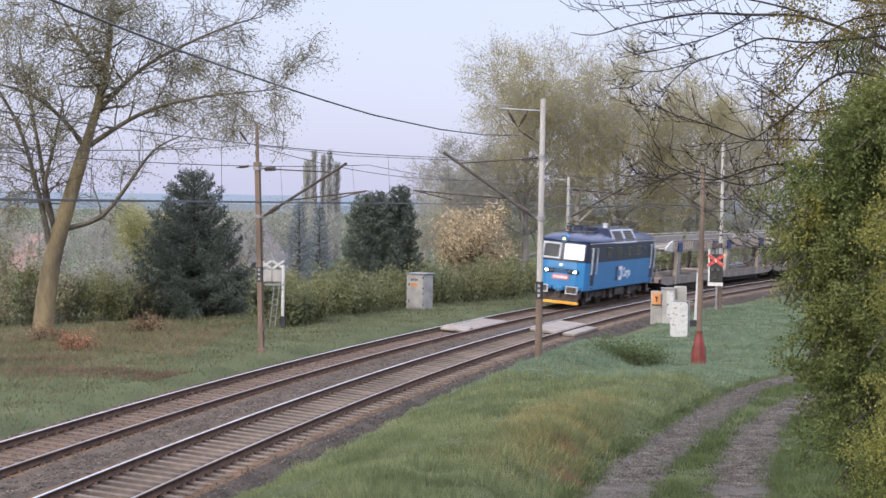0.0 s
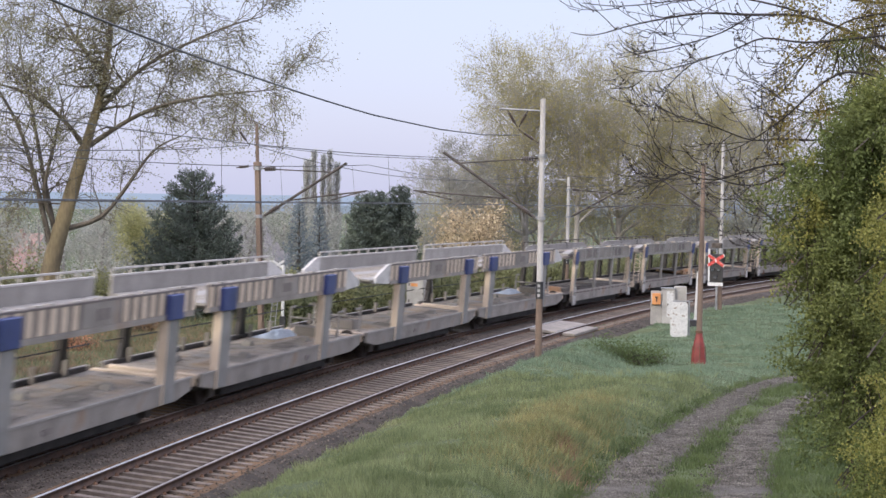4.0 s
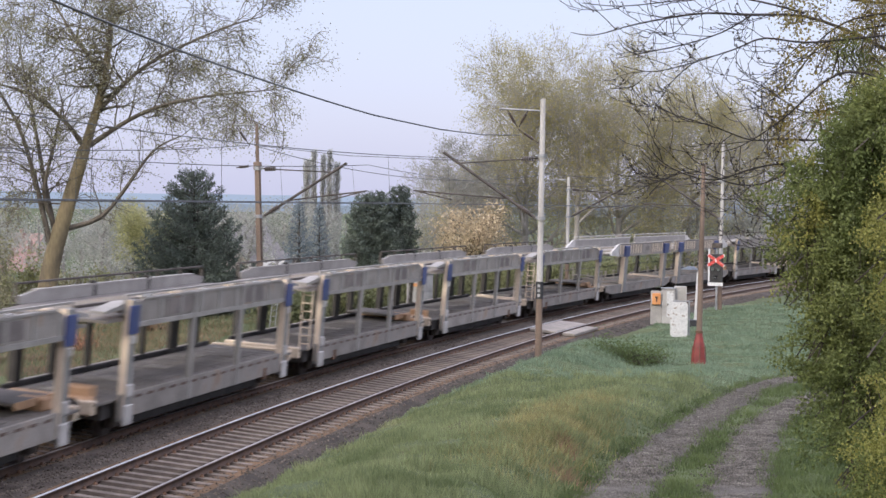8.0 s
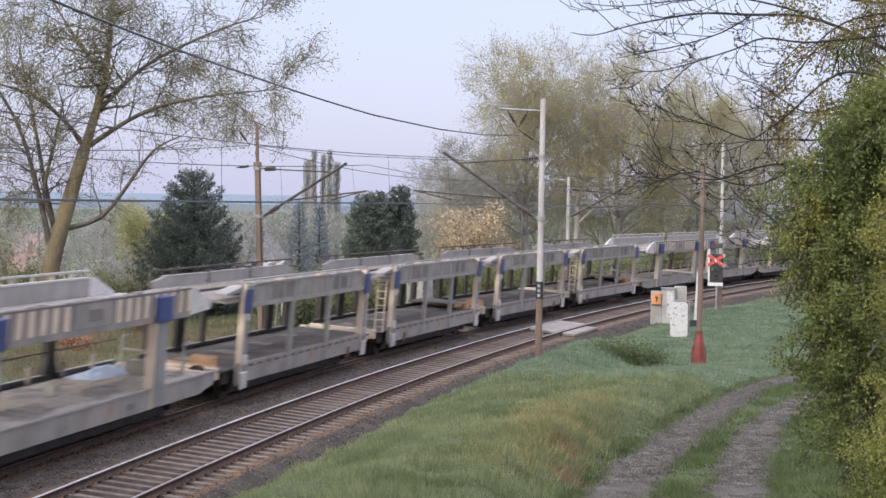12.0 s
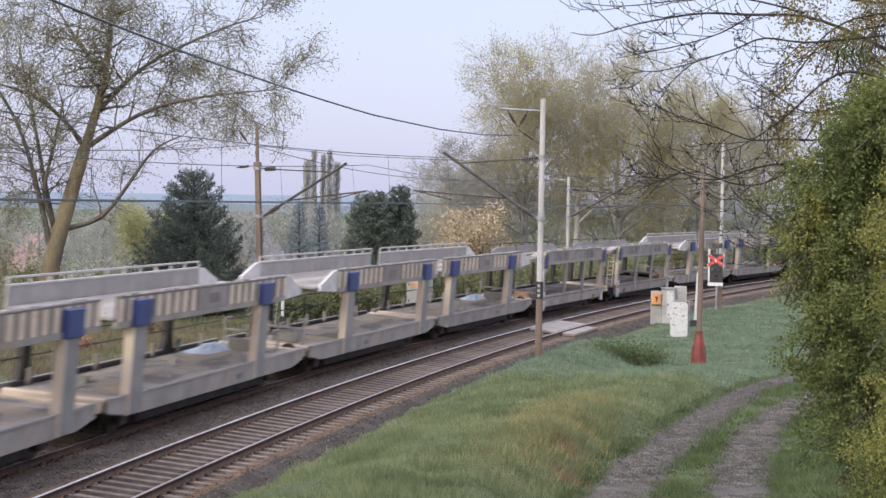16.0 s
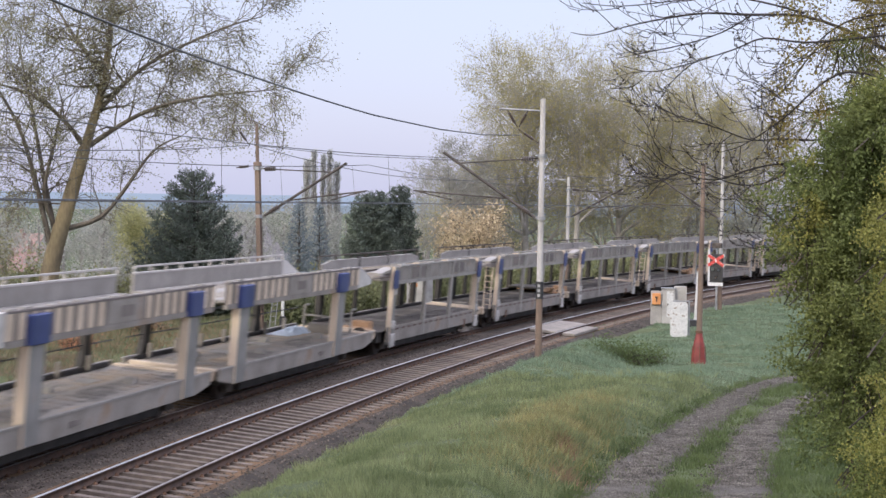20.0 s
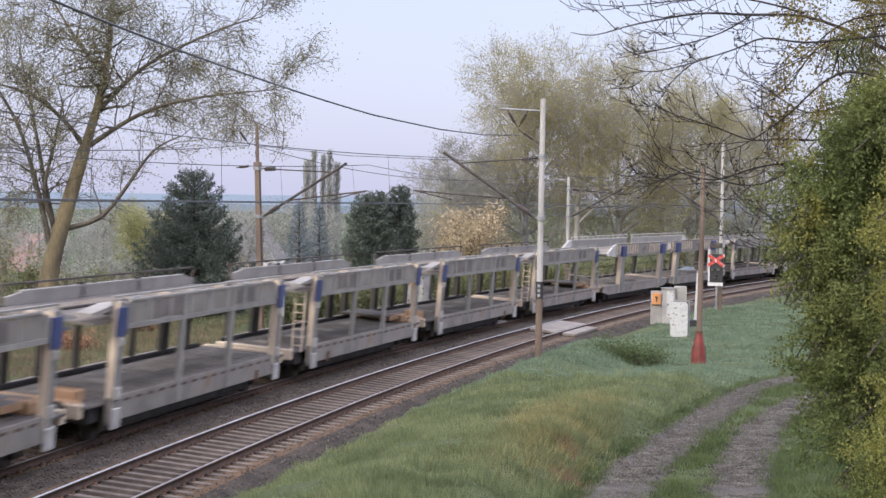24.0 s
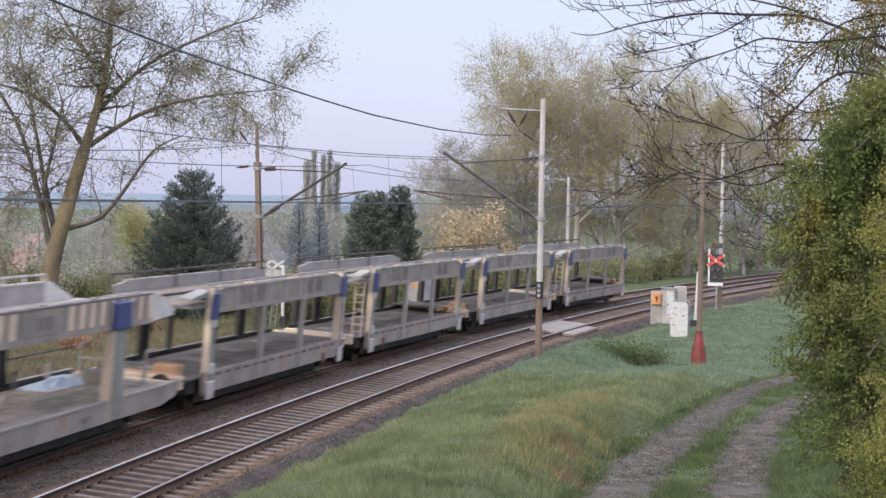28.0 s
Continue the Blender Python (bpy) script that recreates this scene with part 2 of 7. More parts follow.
M["blade"] = leaf_mat("blade", (0.135, 0.166, 0.076), (0.25, 0.28, 0.140), (0.33, 0.305, 0.17), amount=0.3, through_light=0.5)
M["blade_verge"] = leaf_mat("blade_verge", (0.118, 0.128, 0.065), (0.18, 0.178, 0.098), (0.22, 0.17, 0.10), amount=0.2, through_light=0.4)
# deep green, darkened in colour for bush shade on the lane; weeds share it
M["blade_lane"] = leaf_mat("blade_lane", (0.07, 0.098, 0.036), (0.12, 0.155, 0.06), (0.16, 0.175, 0.075), amount=0.3, through_light=0.4)
M["blade_dew"] = leaf_mat("blade_dew", (0.15, 0.205, 0.13), (0.23, 0.295, 0.195), (0.28, 0.32, 0.215), amount=0.25, through_light=0.5)
M["limb_brown"] = mat("limb_brown", (0.082, 0.068, 0.053), (0.15, 0.126, 0.097), 1.5, 0.95, bump=0.8, fine=12, stretch=(1, 1, 0.4))
M["wall_plaster"] = mat("wall_plaster", (0.52, 0.46, 0.42), (0.62, 0.56, 0.51), 0.6, 0.9, bump=0.2)
M["wall_pale"] = mat("wall_pale", (0.60, 0.57, 0.54), (0.70, 0.67, 0.63), 0.6, 0.9, bump=0.2)
M["roof_tile"] = mat("roof_tile", (0.22, 0.135, 0.115), (0.29, 0.19, 0.165), 1.5, 0.85, bump=0.4)
M["roof_grey"] = mat("roof_grey", (0.18, 0.17, 0.165), (0.27, 0.25, 0.24), 1.5, 0.85, bump=0.4)
# Horizon backdrops: haze blue put into a self-glowing colour, not lit by lamps
M["hill_haze"] = glow("hill_haze", (0.45, 0.53, 0.71), 0.90)
M["hill_near_haze"] = glow("hill_near_haze", (0.36, 0.42, 0.53), 0.84)
for hm in ("hill_haze", "hill_near_haze"):
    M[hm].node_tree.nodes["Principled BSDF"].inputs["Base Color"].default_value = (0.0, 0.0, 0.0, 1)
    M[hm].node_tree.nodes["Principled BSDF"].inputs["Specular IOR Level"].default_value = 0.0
M["lamp_on"] = glow("lamp_on", (1.0, 0.98, 0.9), 6.0)
M["lamp_dim"] = glow("lamp_dim", (0.75, 0.75, 0.5), 0.5)


def glass_mat(name, colour, rough=0.03):
    m, n, l, b = shader(name)
    b.inputs["Base Color"].default_value = (*colour, 1)
    b.inputs["Roughness"].default_value = rough
    b.inputs["Specular IOR Level"].default_value = 1.0
    b.inputs["Coat Weight"].default_value = 1.0
    b.inputs["Coat Roughness"].default_value = 0.02
    b.inputs["Coat IOR"].default_value = 2.2
    return m


M["glass"] = glass_mat("glass", (0.05, 0.055, 0.06))
M["glass_side"] = mat("glass_side", (0.022, 0.028, 0.038), (0.04, 0.046, 0.052), 1.0, 0.25, bump=0)
# near-white mirror metal stands in for sky glare on one windscreen pane
M["glass_glare"] = glass_mat("glass_glare", (0.06, 0.06, 0.06))
M["glass_glare"].node_tree.nodes["Principled BSDF"].inputs["Metallic"].default_value = 1.0
M["glass_glare"].node_tree.nodes["Principled BSDF"].inputs["Base Color"].default_value = (0.97, 0.96, 0.93, 1)

# ---- building helpers ----
def link_mesh(name, me, material, parent=None, label="", kind=""):
    ob = new(name, me)
    if material:
        me.materials.append(material)
    if parent is not None:
        ob.parent = parent
    return tagged(ob, label, "", "", kind)


def part(name, bm, material, parent=None, label="", smooth=False, kind=""):
    """Link a bmesh as one mesh object under a thing or a part."""
    me = bpy.data.meshes.new(name)
    bm.normal_update()
    bm.to_mesh(me)
    bm.free()
    if smooth:
        me.polygons.foreach_set("use_smooth", [True] * len(me.polygons))
    return link_mesh(name, me, material, parent, label, kind)


def sheet(name, verts, faces, material, parent=None, label="", smooth=False, kind=""):
    """Link arrays of vertices and equal-sided faces as one mesh object."""
    me = bpy.data.meshes.new(name)
    verts, faces = np.asarray(verts, dtype=np.float32), np.asarray(faces, dtype=np.int32)
    k = faces.shape[1]
    me.vertices.add(len(verts))
    me.vertices.foreach_set("co", verts.ravel())
    me.loops.add(faces.size)
    me.loops.foreach_set("vertex_index", faces.ravel())
    me.polygons.add(len(faces))
    me.polygons.foreach_set("loop_start", np.arange(0, faces.size, k, dtype=np.int32))
    me.polygons.foreach_set("loop_total", np.full(len(faces), k, dtype=np.int32))
    if smooth:
        me.polygons.foreach_set("use_smooth", np.ones(len(faces), dtype=bool))
    me.update(calc_edges=True)
    me.validate()
    return link_mesh(name, me, material, parent, label, kind)


def thing(name, m, label, category, group="", kind=""):
    ob = new(name)
    ob.empty_display_size = 0.3
    ob.matrix_world = m
    return tagged(ob, label, category, group, kind)


def box(bm, x0, x1, y0, y1, z0, z1, bevel=0.0, m=None):
    r = bmesh.ops.create_cube(bm, size=1.0, matrix=Matrix.Translation(((x0 + x1) / 2, (y0 + y1) / 2, (z0 + z1) / 2)) @ Matrix.Diagonal((x1 - x0, y1 - y0, z1 - z0, 1)))
    vs = r["verts"]
    if bevel:
        es = list({e for v in vs for e in v.link_edges})
        out = bmesh.ops.bevel(bm, geom=es, offset=bevel, segments=1, affect="EDGES")
        vs = list({v for f in out["faces"] for v in f.verts} | {v for v in vs if v.is_valid})
    if m is not None:
        bmesh.ops.transform(bm, matrix=m, verts=vs)
    return vs


def rod(bm, a, b, r0, r1=None, n=8, cap=True):
    """A round bar from a to b."""
    a, b = Vector(a), Vector(b)
    r1 = r0 if r1 is None else r1
    d = b - a
    m = Matrix.Translation((a + b) / 2) @ d.to_track_quat("Z", "Y").to_matrix().to_4x4()
    bmesh.ops.create_cone(bm, cap_ends=cap, segments=n, radius1=r0, radius2=r1, depth=d.length, matrix=m)


def prism(bm, outline, axis, a, b):
    """Push a closed outline of pairs along an axis from a to b (axis x: pairs are y, z; y: x, z; z: x, y)."""
    def at(p, q, c):
        return {"x": (c, p, q), "y": (p, c, q), "z": (p, q, c)}[axis]
    lo = [bm.verts.new(at(p, q, a)) for p, q in outline]
    hi = [bm.verts.new(at(p, q, b)) for p, q in outline]
    k = len(outline)
    fs = [bm.faces.new(lo), bm.faces.new(hi)]
    for i in range(k):
        fs.append(bm.faces.new((lo[i], lo[(i + 1) % k], hi[(i + 1) % k], hi[i])))
    bmesh.ops.recalc_face_normals(bm, faces=fs)


def tubes(segments, n=6):
    """Vertices and quads of many tapered tubes: rows of ax, ay, az, bx, by, bz, ra, rb."""
    sg = np.asarray(segments, dtype=float)
    a, b, ra, rb = sg[:, 0:3], sg[:, 3:6], sg[:, 6], sg[:, 7]
    d = b - a
    d /= np.maximum(np.linalg.norm(d, axis=1, keepdims=True), 1e-6)
    ref = np.where(np.abs(d[:, 2:3]) < 0.9, np.array([[0, 0, 1.0]]), np.array([[1.0, 0, 0]]))
    u = np.cross(d, ref)
    u /= np.linalg.norm(u, axis=1, keepdims=True)
    w = np.cross(d, u)
    ang = np.linspace(0, 2 * np.pi, n, endpoint=False)
    ring = u[:, None, :] * np.cos(ang)[None, :, None] + w[:, None, :] * np.sin(ang)[None, :, None]
    va = a[:, None, :] + ring * ra[:, None, None]
    vb = b[:, None, :] + ring * rb[:, None, None]
    verts = np.concatenate([va, vb], axis=1).reshape(-1, 3)
    base = np.arange(len(sg))[:, None] * 2 * n
    i = np.arange(n)
    j = (i + 1) % n
    faces = np.stack([base + i, base + j, base + n + j, base + n + i], axis=2).reshape(-1, 4)
    return verts, faces


def leaf_quads(points, size, rng, flat=0.0, long=1.6, droop=0.0):
    """Small four-cornered leaves at the points, turned at random."""
    p = np.asarray(points, dtype=float)
    k = len(p)
    d = rng.normal(size=(k, 3))
    d[:, 2] = d[:, 2] * (1 - flat) - droop
    d /= np.linalg.norm(d, axis=1, keepdims=True)
    e = np.cross(d, rng.normal(size=(k, 3)))
    e /= np.maximum(np.linalg.norm(e, axis=1, keepdims=True), 1e-6)
    s = size * rng.uniform(0.6, 1.3, size=(k, 1))
    tip, side = d * s * long, e * s * 0.5
    verts = np.stack([p, p + tip * 0.5 + side, p + tip, p + tip * 0.5 - side], axis=1).reshape(-1, 3)
    faces = np.arange(k * 4).reshape(-1, 4)
    return verts, faces


def smooth01(x, a, b):
    t = np.clip((x - a) / (b - a), 0, 1)
    return t * t * (3 - 2 * t)


# ---- the line: a curve of about 430 m radius; s runs along the inner rail, off to its left ----
S = np.arange(-800.0, 801.0, 1.0)
bend = np.where((S > -75) & (S < 160), -0.00232 + 0.00000416 * S, 0.0)
turn = np.concatenate([[0], np.cumsum((bend[1:] + bend[:-1]) / 2)])
turn += 1.31363 - turn[800]
px_ = np.concatenate([[0], np.cumsum((np.cos(turn[1:]) + np.cos(turn[:-1])) / 2)])
py_ = np.concatenate([[0], np.cumsum((np.sin(turn[1:]) + np.sin(turn[:-1])) / 2)])
LINE_X, LINE_Y = px_ - px_[800] + 0.8373, py_ - py_[800] + 65.60908
GAUGE, NEAR_C, FAR_C = 1.507, 0.7535, 4.013 + 0.7535
CANT_NEAR, CANT_FAR = 0.139, 0.108


def line(s, off=0.0):
    th = np.interp(s, S, turn)
    return np.interp(s, S, LINE_X) - np.sin(th) * off, np.interp(s, S, LINE_Y) + np.cos(th) * off, th


near_s = np.arange(-800.0, 801.0, 2.0)
near_pts = np.stack(line(near_s)[:2], axis=1)


def s_off(x, y):
    """The place along and beside the line of points x, y."""
    x, y = np.atleast_1d(np.asarray(x, float)), np.atleast_1d(np.asarray(y, float))
    best = np.empty(len(x), int)
    for i in range(0, len(x), 4000):
        d = (x[i:i + 4000, None] - near_pts[None, :, 0]) ** 2 + (y[i:i + 4000, None] - near_pts[None, :, 1]) ** 2
        best[i:i + 4000] = d.argmin(1)
    s = near_s[best]
    for _ in range(2):
        lx, ly, th = line(s)
        s = s + (x - lx) * np.cos(th) + (y - ly) * np.sin(th)
    lx, ly, th = line(s)
    return s, -(x - lx) * np.sin(th) + (y - ly) * np.cos(th)


LANE_X = (2.05, 2.58, 3.45, 4.51, 6.78, 9.23, 11.24, 14.6, 20.0)
LANE_Y = (22.0, 25.64, 30.5, 34.9, 43.9, 52.3, 57.5, 63.5, 69.0)
LANE_X2 = (3.7, 4.43, 5.92, 7.39, 8.86, 10.27, 13.4, 19.5)
LANE_Y2 = (21.0, 26.1, 34.0, 40.3, 45.2, 49.2, 55.5, 63.0)


def ground_z(x, y):
    """Height of the ground: bank on the camera's side, cutting of the line, then falling into the valley."""
    x, y = np.atleast_1d(np.asarray(x, float)), np.atleast_1d(np.asarray(y, float))
    s, off = s_off(x, y)
    bank = np.interp(y, [-60, 0, 12, 27, 40, 50, 56, 62, 68, 74, 80, 100, 200], [6.0, 4.3, 3.0, 1.55, 0.95, 0.62, 0.40, 0.20, 0.05, -0.05, -0.12, -0.25, -0.3])
    foot = np.interp(y, [-60, 30, 66, 78, 200], [0.15, 0.15, 0.1, -0.25, -0.3])
    w = smooth01(-off, 2.3, 6.5)
    near = foot * (1 - w) + bank * w 
    near = near + np.interp(s, [-28, -15, -5, 1], [0, 0.3, 0.62, 0.86]) * np.exp(-(np.maximum(s - 1.0, 0) / 3.4) ** 2 - ((off + 4.7) / 1.35) ** 2)
    near = np.where(off > -2.3, -0.75 + (foot + 0.75) * smooth01(-off, 1.3, 2.4), near)
    # the bank stands above the lane and falls to it in a short steep slope
    beside = (np.interp(y, LANE_Y, LANE_X) - x) * 0.93
    crest = smooth01(beside, 0.45, 1.7) * (1 - 0.55 * smooth01(beside, 2.2, 6.0)) * np.interp(y, [0, 22, 30, 46, 58, 64], [0.1, 0.38, 0.50, 0.42, 0.22, 0.0])
    near = near + crest * smooth01(-off, 2.6, 4.2)
    far = np.interp(off, [5, 7.2, 8.2, 14, 24, 45, 90, 220, 600], [-0.75, -0.7, -0.22, -0.45, -0.8, -1.2, -3.2, -9.0, -12.0])
    z = np.where(off < 2.0, near, far)
    bump = np.array([noise.noise((a * 0.35, b * 0.35, 0.0)) * 0.15 + noise.noise((a * 0.85, b * 0.85, 5.0)) * 0.09 + max(0.0, noise.noise((a * 1.7, b * 1.7, 9.0))) * 0.10 for a, b in zip(x, y)])
    worn = np.minimum(np.abs(beside), np.abs(x - np.interp(y, LANE_Y2, LANE_X2)) * 0.93)
    worn = np.where((y > 18) & (y < 70), 1 - smooth01(worn, 0.5, 1.2), 0.0)
    return z - 0.05 * worn + bump * np.where((off > -2.2) & (off < 8.0), 0.15, 1.0 - 0.88 * worn)


# ---- ground: one sheet out to the horizon ----
def graded(parts):
    out = []
    for a, b, step in parts:
        out.append(np.arange(a, b, step))
    return np.concatenate(out + [np.array([parts[-1][1]])])


gx = graded([(-4000, -400, 300), (-400, -100, 30), (-100, -32, 4), (-32, 22, 0.6), (22, 60, 3), (60, 400, 30), (400, 4000, 300)])
gy = graded([(-600, -60, 60), (-60, 14, 5), (14, 110, 0.6), (110, 200, 4), (200, 600, 25), (600, 4800, 300)])
GX, GY = np.meshgrid(gx, gy)
gz = ground_z(GX.ravel(), GY.ravel())
k = np.arange(len(gx) * len(gy)).reshape(len(gy), len(gx))
ground = sheet("ground", np.stack([GX.ravel(), GY.ravel(), gz], 1), np.stack([k[:-1, :-1], k[:-1, 1:], k[1:, 1:], k[1:, :-1]], 2).reshape(-1, 4), M["grass_ground"], smooth=True)
tagged(ground, "rough green grassland with dry patches falling away into a valley", "ground", "", "structure")


def ground_at(x, y):
    return float(ground_z([x], [y])[0])


# ---- track bed and rails ----
def sweep(name, profile, s0, s1, step, material, parent=None, closed=False, label="", kind="", smooth=False):
    """Carry a profile of (off, z) along the line."""
    ss = np.arange(s0, s1 + step / 2, step)
    cols = []
    for off, z in profile:
        x, y, _ = line(ss, off)
        cols.append(np.stack([x, y, np.full_like(x, z)], 1))
    v = np.stack(cols, 1)
    n, m = v.shape[:2]
    idx = np.arange(n * m).reshape(n, m)
    if closed:
        nxt = np.roll(idx, -1, axis=1)
        f = np.stack([idx[:-1], nxt[:-1], nxt[1:], idx[1:]], 2).reshape(-1, 4)
    else:
        f = np.stack([idx[:-1, :-1], idx[:-1, 1:], idx[1:, 1:], idx[1:, :-1]], 2).reshape(-1, 4)
    return sheet(name, v.reshape(-1, 3), f, material, parent, label, smooth, kind)


def cant(off):
    """Height of the plane of the rail tops across the two tracks."""
    return np.interp(off, [-2, 0, GAUGE, 2.4, 3.3, 4.013, 4.013 + GAUGE, 7.0], [-0.10, 0.0, CANT_NEAR, 0.16, 0.0, 0.0, CANT_FAR, 0.15])


bed_offs = [-2.35, -1.75, -1.15, -0.75, -0.4, 0.0, 0.75, 1.5, 1.95, 2.4, 2.75, 3.1, 3.6, 4.0, 4.75, 5.5, 6.0, 6.5, 7.0, 7.9]
bed_prof = [(o, float(cant(o)) - 0.205 - (0.28 * max(0, -o - 0.75) if o < -0.75 else 0) - (0.40 * max(0, o - 6.3))) for o in bed_offs]
bed_prof = [(o, z + (0.075 if o in (1.95, 2.4, 3.6, 6.0) else 0.0)) for o, z in bed_prof]
bed_prof = [(o, z - (0.05 if 0.0 <= o <= 1.5 else 0.0)) for o, z in bed_prof]
bed = sweep("track_bed", bed_prof, -400, 500, 2.0, M["ballast"], label="grey-brown crushed stone ballast under two tracks", kind="structure", smooth=False)
bed.data.materials.append(M["ballast_rusty"])
bed.data.materials.append(M["ballast_dirty"])
RUSTY = [i for i in range(len(bed_offs) - 1) if -0.9 < (bed_offs[i] + bed_offs[i + 1]) / 2 < 0.1 or 1.5 <= bed_offs[i] < 1.9 or 3.55 <= bed_offs[i] < 4.0 or 5.5 <= bed_offs[i] < 6.0 or 3.9 < bed_offs[i] < 5.4]
bed.data.polygons.foreach_set("material_index", [2 if (p % (len(bed_offs) - 1)) < 3 else 1 if (p % (len(bed_offs) - 1)) in RUSTY else 0 for p in range(len(bed.data.polygons))])
tagged(bed, "", "ballast")


def track(off0, rise, old, label):
    root = thing("railway_track", Matrix.Identity(4), label, "track", "double track", "structure")
    tops = M["rail_top"]
    for name, o, z in (("rail", off0, 0.0), ("rail", off0 + GAUGE, rise)):
        prof = [(o - 0.075, z - 0.172), (o + 0.075, z - 0.172), (o + 0.075, z - 0.16), (o + 0.012, z - 0.14), (o + 0.012, z - 0.05), (o + 0.036, z - 0.04), (o + 0.036, z - 0.008), (o - 0.036, z - 0.008), (o - 0.036, z - 0.04), (o - 0.012, z - 0.05), (o - 0.012, z - 0.14), (o - 0.075, z - 0.16)]
        r = sweep(name, prof, -400, 500, 2.0, M["rail_side"], root, closed=True)
        t = sweep("rail_head", [(o - 0.036, z - 0.008), (o - 0.028, z), (o + 0.028, z), (o + 0.036, z - 0.008)], -400, 500, 2.0, tops if o == off0 + GAUGE else M["rail_top_dull"], None, label="polished steel running surface")
        t.parent = r
    return root


near_track = track(0.0, CANT_NEAR, False, "curved track with polished rails on grey concrete sleepers")
far_track = track(4.013, CANT_FAR, True, "curved track with rusty rails on brown sleepers")

# ---- the train ----
SPEED, GAIN = 22.544, 0.025
HEAD = -275.9
UNITS = "AAAABBBBBBAABBBBAAAABBAABBBBBBBBAABBBB"
LEN = {"A": 16.474, "B": 16.345}


def run(t):
    return SPEED * (t - 14) + GAIN * (t - 14) ** 2 / 2 + 0.0034 * (t - 17) ** 2


def vehicle_pose(u_mid, wheelbase, t):
    """Pose on the far track of a vehicle whose middle is u_mid behind the head mark: x ahead, y to the inside of the bend, z up."""
    sa, sb = u_mid - wheelbase / 2 - run(t), u_mid + wheelbase / 2 - run(t)
    a = Vector((*[float(c) for c in line(sa, FAR_C)[:2]], 0))
    b = Vector((*[float(c) for c in line(sb, FAR_C)[:2]], 0))
    fwd = (a - b).normalized()
    left = Vector((-fwd.y, fwd.x, 0))
    lean = math.atan2(CANT_FAR, GAUGE)
    up = Vector((0, 0, math.cos(lean))) + left * math.sin(lean)
    side = left * math.cos(lean) - Vector((0, 0, math.sin(lean)))
    mid = (a + b) / 2 + Vector((0, 0, CANT_FAR / 2))
    m = Matrix((fwd, side, up)).transposed().to_4x4()
    m.translation = mid
    return m


TIMES = [i * 0.5 for i in range(57)]
MOVING = []


def wheelset(parent, x, r=0.5, half=0.7535):
    """An axle with two wheels; it turns about its own axis."""
    ax = thing("wheelset", pose(x, 0, r), "", "")
    ax.parent = parent
    bm = bmesh.new()
    rod(bm, (0, -half - 0.1, 0), (0, half + 0.1, 0), 0.09, n=10)
    part("axle", bm, M["under"], ax)
    for sgn in (-1, 1):
        bm = bmesh.new()
        rod(bm, (0, sgn * (half - 0.05), 0), (0, sgn * (half + 0.07), 0), r, n=24)
        rod(bm, (0, sgn * (half - 0.08), 0), (0, sgn * (half - 0.05), 0), r + 0.03, n=24)
        rod(bm, (0, sgn * (half + 0.07), 0), (0, sgn * (half + 0.09), 0), 0.16, 0.12, n=12)
        for i in range(4):
            a = i * math.pi / 2
            rod(bm, (0.3 * math.cos(a), sgn * (half + 0.068), 0.3 * math.sin(a)), (0.3 * math.cos(a), sgn * (half + 0.085), 0.3 * math.sin(a)), 0.06, n=8)
        part("wheel", bm, M["wheel"], ax)
    return ax


def boggie(parent, x, wheel_r, base, cover):
    bm = bmesh.new()
    for sgn in (-1, 1):
        y = sgn * 1.02
        box(bm, x - base / 2 - 0.55, x + base / 2 + 0.55, y - 0.07, y + 0.07, wheel_r - 0.05, wheel_r + 0.22, 0.02)
        for dx in (-base / 2, base / 2):
            box(bm, x + dx - 0.2, x + dx + 0.2, y - 0.13 + sgn * 0.05, y + 0.13 + sgn * 0.05, wheel_r - 0.2, wheel_r + 0.2, 0.03)
            for q in (-0.33, 0.33):
                rod(bm, (x + dx + q, y, wheel_r - 0.12), (x + dx + q, y, wheel_r + 0.28), 0.09, n=8)
        box(bm, x - 0.35, x + 0.35, y - 0.1, y + 0.1, wheel_r - 0.16, wheel_r + 0.3, 0.03)
    box(bm, x - 0.25, x + 0.25, -0.95, 0.95, wheel_r - 0.05, wheel_r + 0.2)
    part("bogie_frame", bm, cover, parent)


